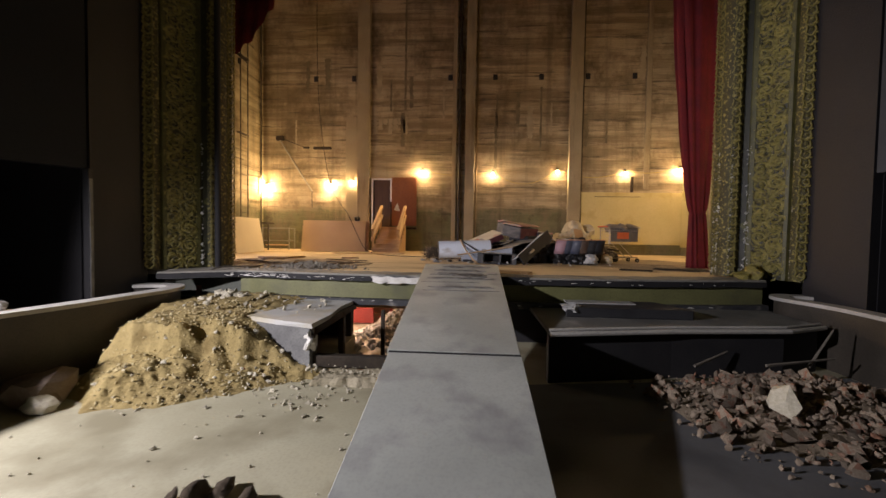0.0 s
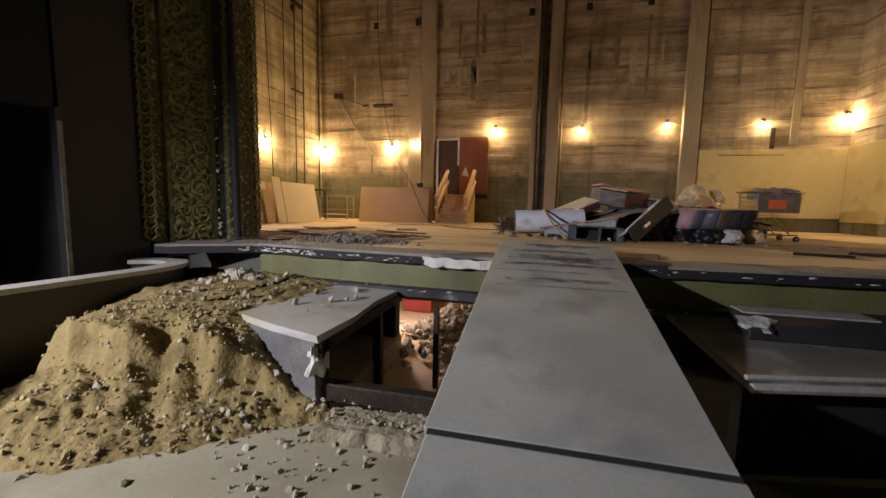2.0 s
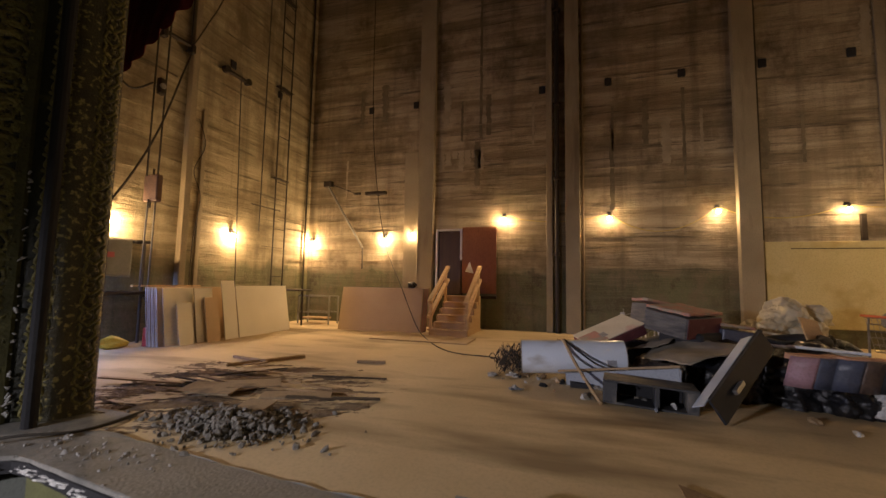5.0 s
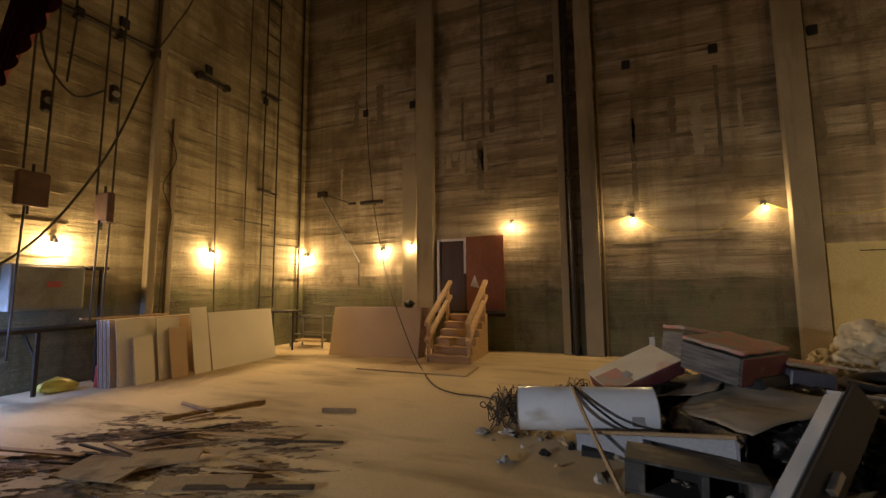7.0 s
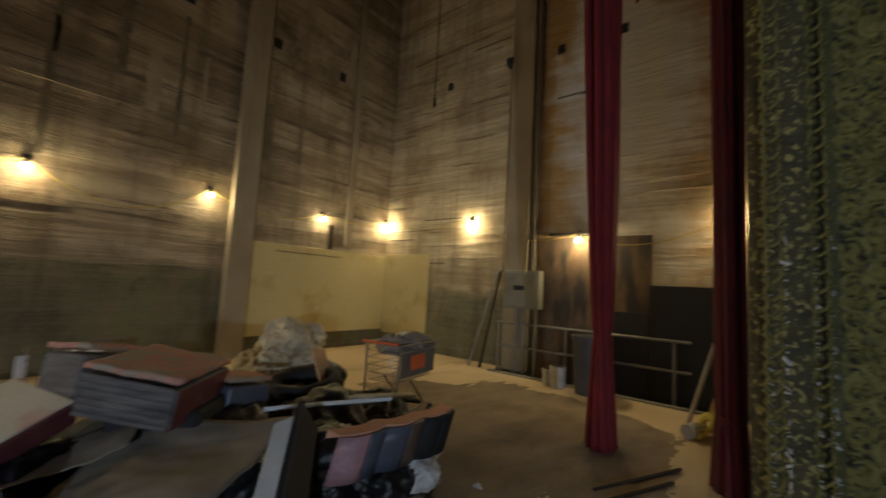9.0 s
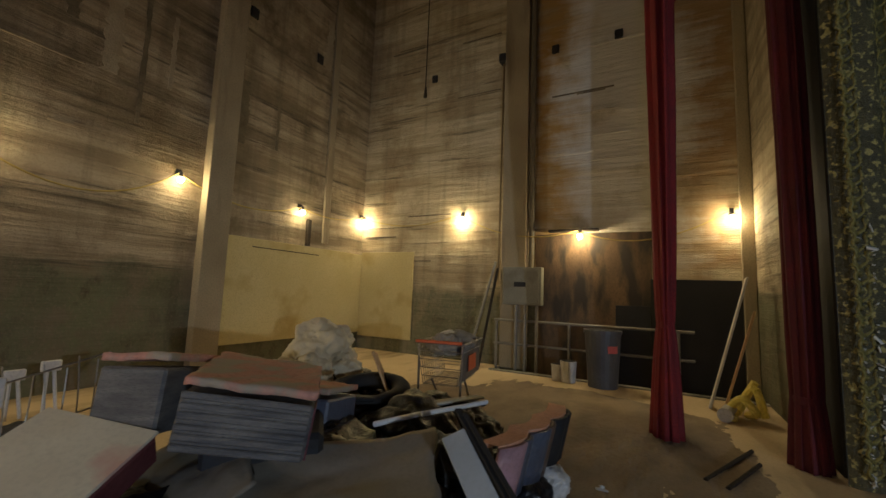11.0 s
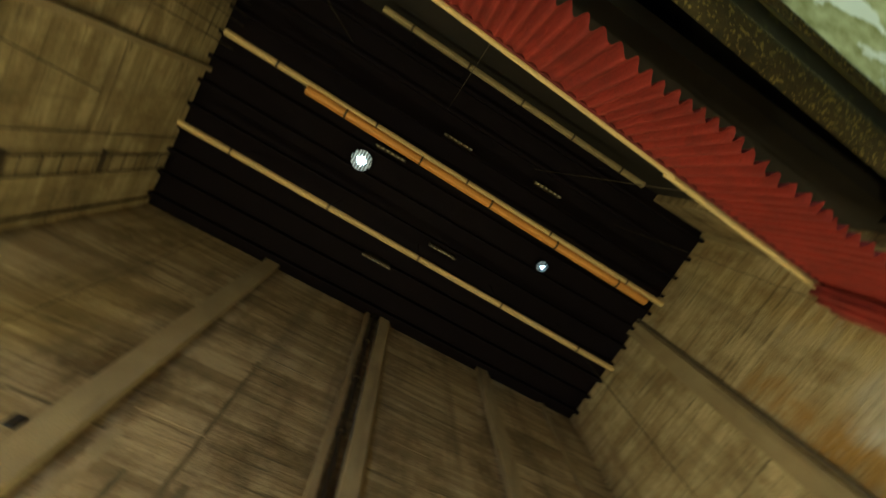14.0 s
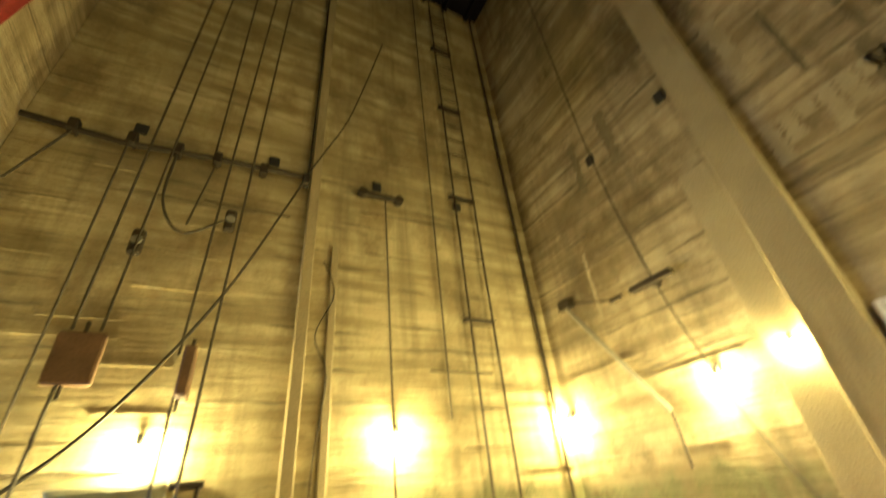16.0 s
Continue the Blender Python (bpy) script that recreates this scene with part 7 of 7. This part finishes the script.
basket = bmesh.new()
for u in range(13):
    t = -0.45 + u * 0.075
    h0, h1 = S + 0.52, S + 0.98
    for side in (-1, 1):
        cyl(cm @ Vector((t * 0.9, side * 0.2, h0)), cm @ Vector((t, side * 0.28, h1)), 0.004, seg=4, bm=basket)
    cyl(cm @ Vector((t * 0.9, -0.2, h0)), cm @ Vector((t * 0.9, 0.2, h0)), 0.004, seg=4, bm=basket)
for lv in range(6):
    f = lv / 5
    h, w, l = S + 0.52 + 0.46 * f, 0.2 + 0.08 * f, 0.405 + 0.045 * f
    for p, q in (((-l, -w, h), (l, -w, h)), ((l, -w, h), (l, w, h)), ((l, w, h), (-l, w, h)), ((-l, w, h), (-l, -w, h))):
        cyl(cm @ Vector(p), cm @ Vector(q), 0.005 if lv < 5 else 0.012, seg=5, bm=basket)
part("basket", basket, CHROME, cart, "zinc wire basket")
for side in (-1, 1):
    part("frame_tube", cbar((-0.45, side * 0.24, S + 0.12), (0.45, side * 0.2, S + 0.14), 0.014), CHROME, cart)
    part("frame_tube", cbar((-0.45, side * 0.24, S + 0.12), (-0.42, side * 0.26, S + 0.98), 0.014), CHROME, cart)
    part("frame_tube", cbar((0.3, side * 0.2, S + 0.14), (-0.1, side * 0.21, S + 0.52), 0.014), CHROME, cart)
    for x in (-0.42, 0.42):
        wheel = part("wheel", cbar((x, side * 0.22 - 0.015, S + 0.06), (x, side * 0.22 + 0.015, S + 0.06), 0.06), BLACK, cart)
        part("hub", cbar((x, side * 0.22 - 0.018, S + 0.06), (x, side * 0.22 + 0.018, S + 0.06), 0.025), CHROME, wheel)
part("handle", cbar((-0.5, -0.27, S + 1.0), (-0.5, 0.27, S + 1.0), 0.018), ORANGE, cart, "orange handle bar")
part("sign", box(-0.22, 0.12, -0.285, -0.278, S + 0.66, S + 0.84, 0.003, m=cm), ORANGE, cart, "orange sign plate")
part("grey_panel", box(-0.4, 0.4, -0.262, -0.256, S + 0.58, S + 0.95, 0.002, m=cm), mk("grey_plastic_sheet", (0.1, 0.095, 0.09), (0.17, 0.16, 0.15), 4, 0.5, 0.1), cart)
for k, (dx, dy) in enumerate(((-0.22, 0), (0.1, 0.04), (0.32, -0.03), (-0.05, -0.1))):
    p = cm @ Vector((dx, dy, S + 0.93))
    sack(p.x, p.y, p.z, 0.17, 60 + k, BAGW if k == 1 else CLOTH, "crumpled white plastic stuffed in the shopping cart" if k == 1 else "grey rag stuffed in the shopping cart")

# ---- torn-up patch of stage floor ----
patch = thing("torn_floor_patch", "torn-up patch of stage floor with dirt and grit", "floor patch", kind="structure")
bm = bmesh.new()
bmesh.ops.create_grid(bm, x_segments=240, y_segments=230, size=1)
for v in bm.verts:
    x, y = -4.3 + v.co.x * 2.0, 6.6 + v.co.y * 1.8
    a, b = x * 0.9 + y * 0.42, y * 0.9 - x * 0.42
    h = 0.03 * noise.noise(Vector((a * 1.2, b * 2.6, 0))) + 0.02 * noise.noise(Vector((a * 3, b * 12, 0))) + 0.02 * noise.noise(Vector((a * 12, b * 38, 3)))
    e = ((x + 4.3) / 2.0) ** 2 + ((y - 6.6) / 1.8) ** 2
    v.co = Vector((x, y, S + 0.002 + 0.8 * h - 0.03 * max(0, e - 0.4)))
part("dirt", bm, mk("loose_stage_dirt", (0.16, 0.105, 0.055), (0.4, 0.28, 0.145), 1.6, 0.95, 0.6, stretch=(1, 2.4, 1), c3=(0.07, 0.05, 0.03), spots=(0.52, 0.62), spot_scale=2.2, spot_stretch=(0.7, 2.6, 1)), patch)
spots = [(rng.gauss(-3.35, 0.34), rng.gauss(5.65, 0.2), 0) for k in range(1300)]
spots = [(x, y, S + 0.01 + 0.11 * math.exp(-((x + 3.35) / 0.4) ** 2 - ((y - 5.65) / 0.24) ** 2) * rng.random()) for x, y, z in spots]
g = scatter_mesh("grit", spots, [0.012 + 0.045 * rng.random() ** 3 for s in spots], mk("brown_gravel", (0.13, 0.115, 0.09), (0.27, 0.245, 0.2), 9, 0.9, 0.5), patch, 99)
for k in range(16):
    x, y = rng.gauss(-4.6, 0.8), rng.gauss(6.9, 0.6)
    l, w = rng.uniform(0.25, 1.1), rng.uniform(0.025, 0.09)
    ob = solid("floor_splinter", slabbed("s", 0, 0, 0, l, w, 0.018, rng.gauss(25, 18), rng.uniform(-4, 4), rng.uniform(-4, 4), 0.003), LEAFL if k % 3 else DIRT, "splintered strip of floorboard torn up on the stage", "splinter", "floor splinters")
    ob.location = (x, y, S + 0.035 + rng.uniform(0, 0.02))
for x, y, l, w, rz in ((-4.35, 6.35, 0.62, 0.4, 15), (-3.25, 6.45, 0.75, 0.22, 28), (-4.05, 6.7, 0.6, 0.3, 40), (-3.4, 6.0, 0.3, 0.3, 10)):
    ob = solid("loose_board", slabbed("s", 0, 0, 0, l, w, 0.02, rz, 3, 2, 0.003), mk("pale_loose_board", (0.3, 0.215, 0.12), (0.42, 0.31, 0.18), 3, 0.8, 0.15, c3=(0.17, 0.12, 0.065), spots=(0.5, 0.65), spot_scale=3), "pale loose piece of floorboard on the dirt", "board", "loose boards")
    ob.location = (x, y, S + 0.07)
for p, q in (((-5.4, 7.6, S + 0.02), (-4.75, 8.65, S + 0.03)), ((-5.85, 8.2, S + 0.02), (-5.0, 8.0, S + 0.03)), ((-3.7, 8.6, S + 0.02), (-3.25, 8.72, S + 0.02))):
    solid("floor_lath", cyl(p, q, 0.028, seg=5), LEAFL, "thin lath lying on the stage floor", "lath", "laths")
# trodden dirt and bars before the red curtain
bm = bmesh.new()
bmesh.ops.create_grid(bm, x_segments=190, y_segments=200, size=1)
for v in bm.verts:
    x, y = 4.7 + v.co.x * 2.6, 8.6 + v.co.y * 2.7
    e = v.co.x ** 2 + v.co.y ** 2 + 0.5 * noise.noise(Vector((x * 0.9, y * 0.9, 5))) + 0.12 * noise.noise(Vector((x * 3, y * 3, 1)))
    near = math.exp(-((x - 4.3) / 1.1) ** 2 - ((y - 7.6) / 0.9) ** 2)
    v.co = Vector((x, y, S + 0.006 + 0.022 * near + (0.003 + 0.022 * near) * noise.noise(Vector((x * 3, y * 7, 0))) + (0.002 + 0.016 * near) * noise.noise(Vector((x * 11, y * 26, 2))) - 0.03 * max(0, e - 0.55)))
bmesh.ops.delete(bm, geom=[v for v in bm.verts if v.co.x > 7.56 or v.co.z < S - 0.03], context="VERTS")
part("dirt", bm, mk("trodden_stage_dirt", (0.24, 0.18, 0.115), (0.36, 0.28, 0.175), 0.9, 0.88, 0.4, c3=(0.15, 0.115, 0.07), spots=(0.4, 0.74), spot_scale=1.2, spot_stretch=(1, 1.6, 1), grit=0.4), patch)
for p, q in (((3.9, 6.9, S + 0.02), (5.0, 6.4, S + 0.02)), ((3.8, 6.75, S + 0.02), (4.6, 6.4, S + 0.02)), ((3.0, 6.5, S + 0.02), (3.6, 6.3, S + 0.02))):
    solid("iron_bar", cyl(p, q, 0.02, seg=6), IRON, "dark iron bar lying on the stage floor", "bar", "iron bars")
solid("brown_sheet", prism([(0.34, 5.7), (0.5, 5.58), (1.0, 5.38), (0.85, 4.9), (0.36, 4.86)], S + 0.022, S + 0.034), mk("dark_brown_sheet", (0.2, 0.12, 0.05), (0.3, 0.19, 0.085), 2, 0.8, 0.15, c3=(0.13, 0.08, 0.035), spots=(0.5, 0.65)), "thin brown sheet lying on the lip beside the ramp", "sheet")
# no notch is cut: a black plate on the lip paints its darkness
solid("floor_hole", prism([(0.335, 4.27), (0.335, 4.85), (0.62, 4.88), (0.88, 4.55), (0.8, 4.3)], LIPZ - 0.12, LIPZ + 0.012), BLACK, "black plate laid on the lip for the shade of the notch beside the ramp", "hole", kind="structure")
spots = [(rng.gauss(-3.9, 0.5), 4.75 + rng.gauss(0, 0.12), LIPZ + 0.005) for k in range(80)]
g = scatter_mesh("lip_grit", spots, [0.008 + 0.025 * rng.random() ** 3 for s in spots], GREYD, lip, 98)
solid("stray_cable", hose(bend([(-5.2, 4.05, 0.72), (-4.95, 4.35, 0.75), (-4.6, 4.6, 0.93), (-4.3, 5.0, 0.9), (-4.4, 5.6, S + 0.02)], 6), 0.012), ROPE, "thin cable trailing over the stage lip", "cable")
sack(-5.28, 1.68, 0.7, 0.1, 81, BAGW, "crumpled white plastic on the box capping")
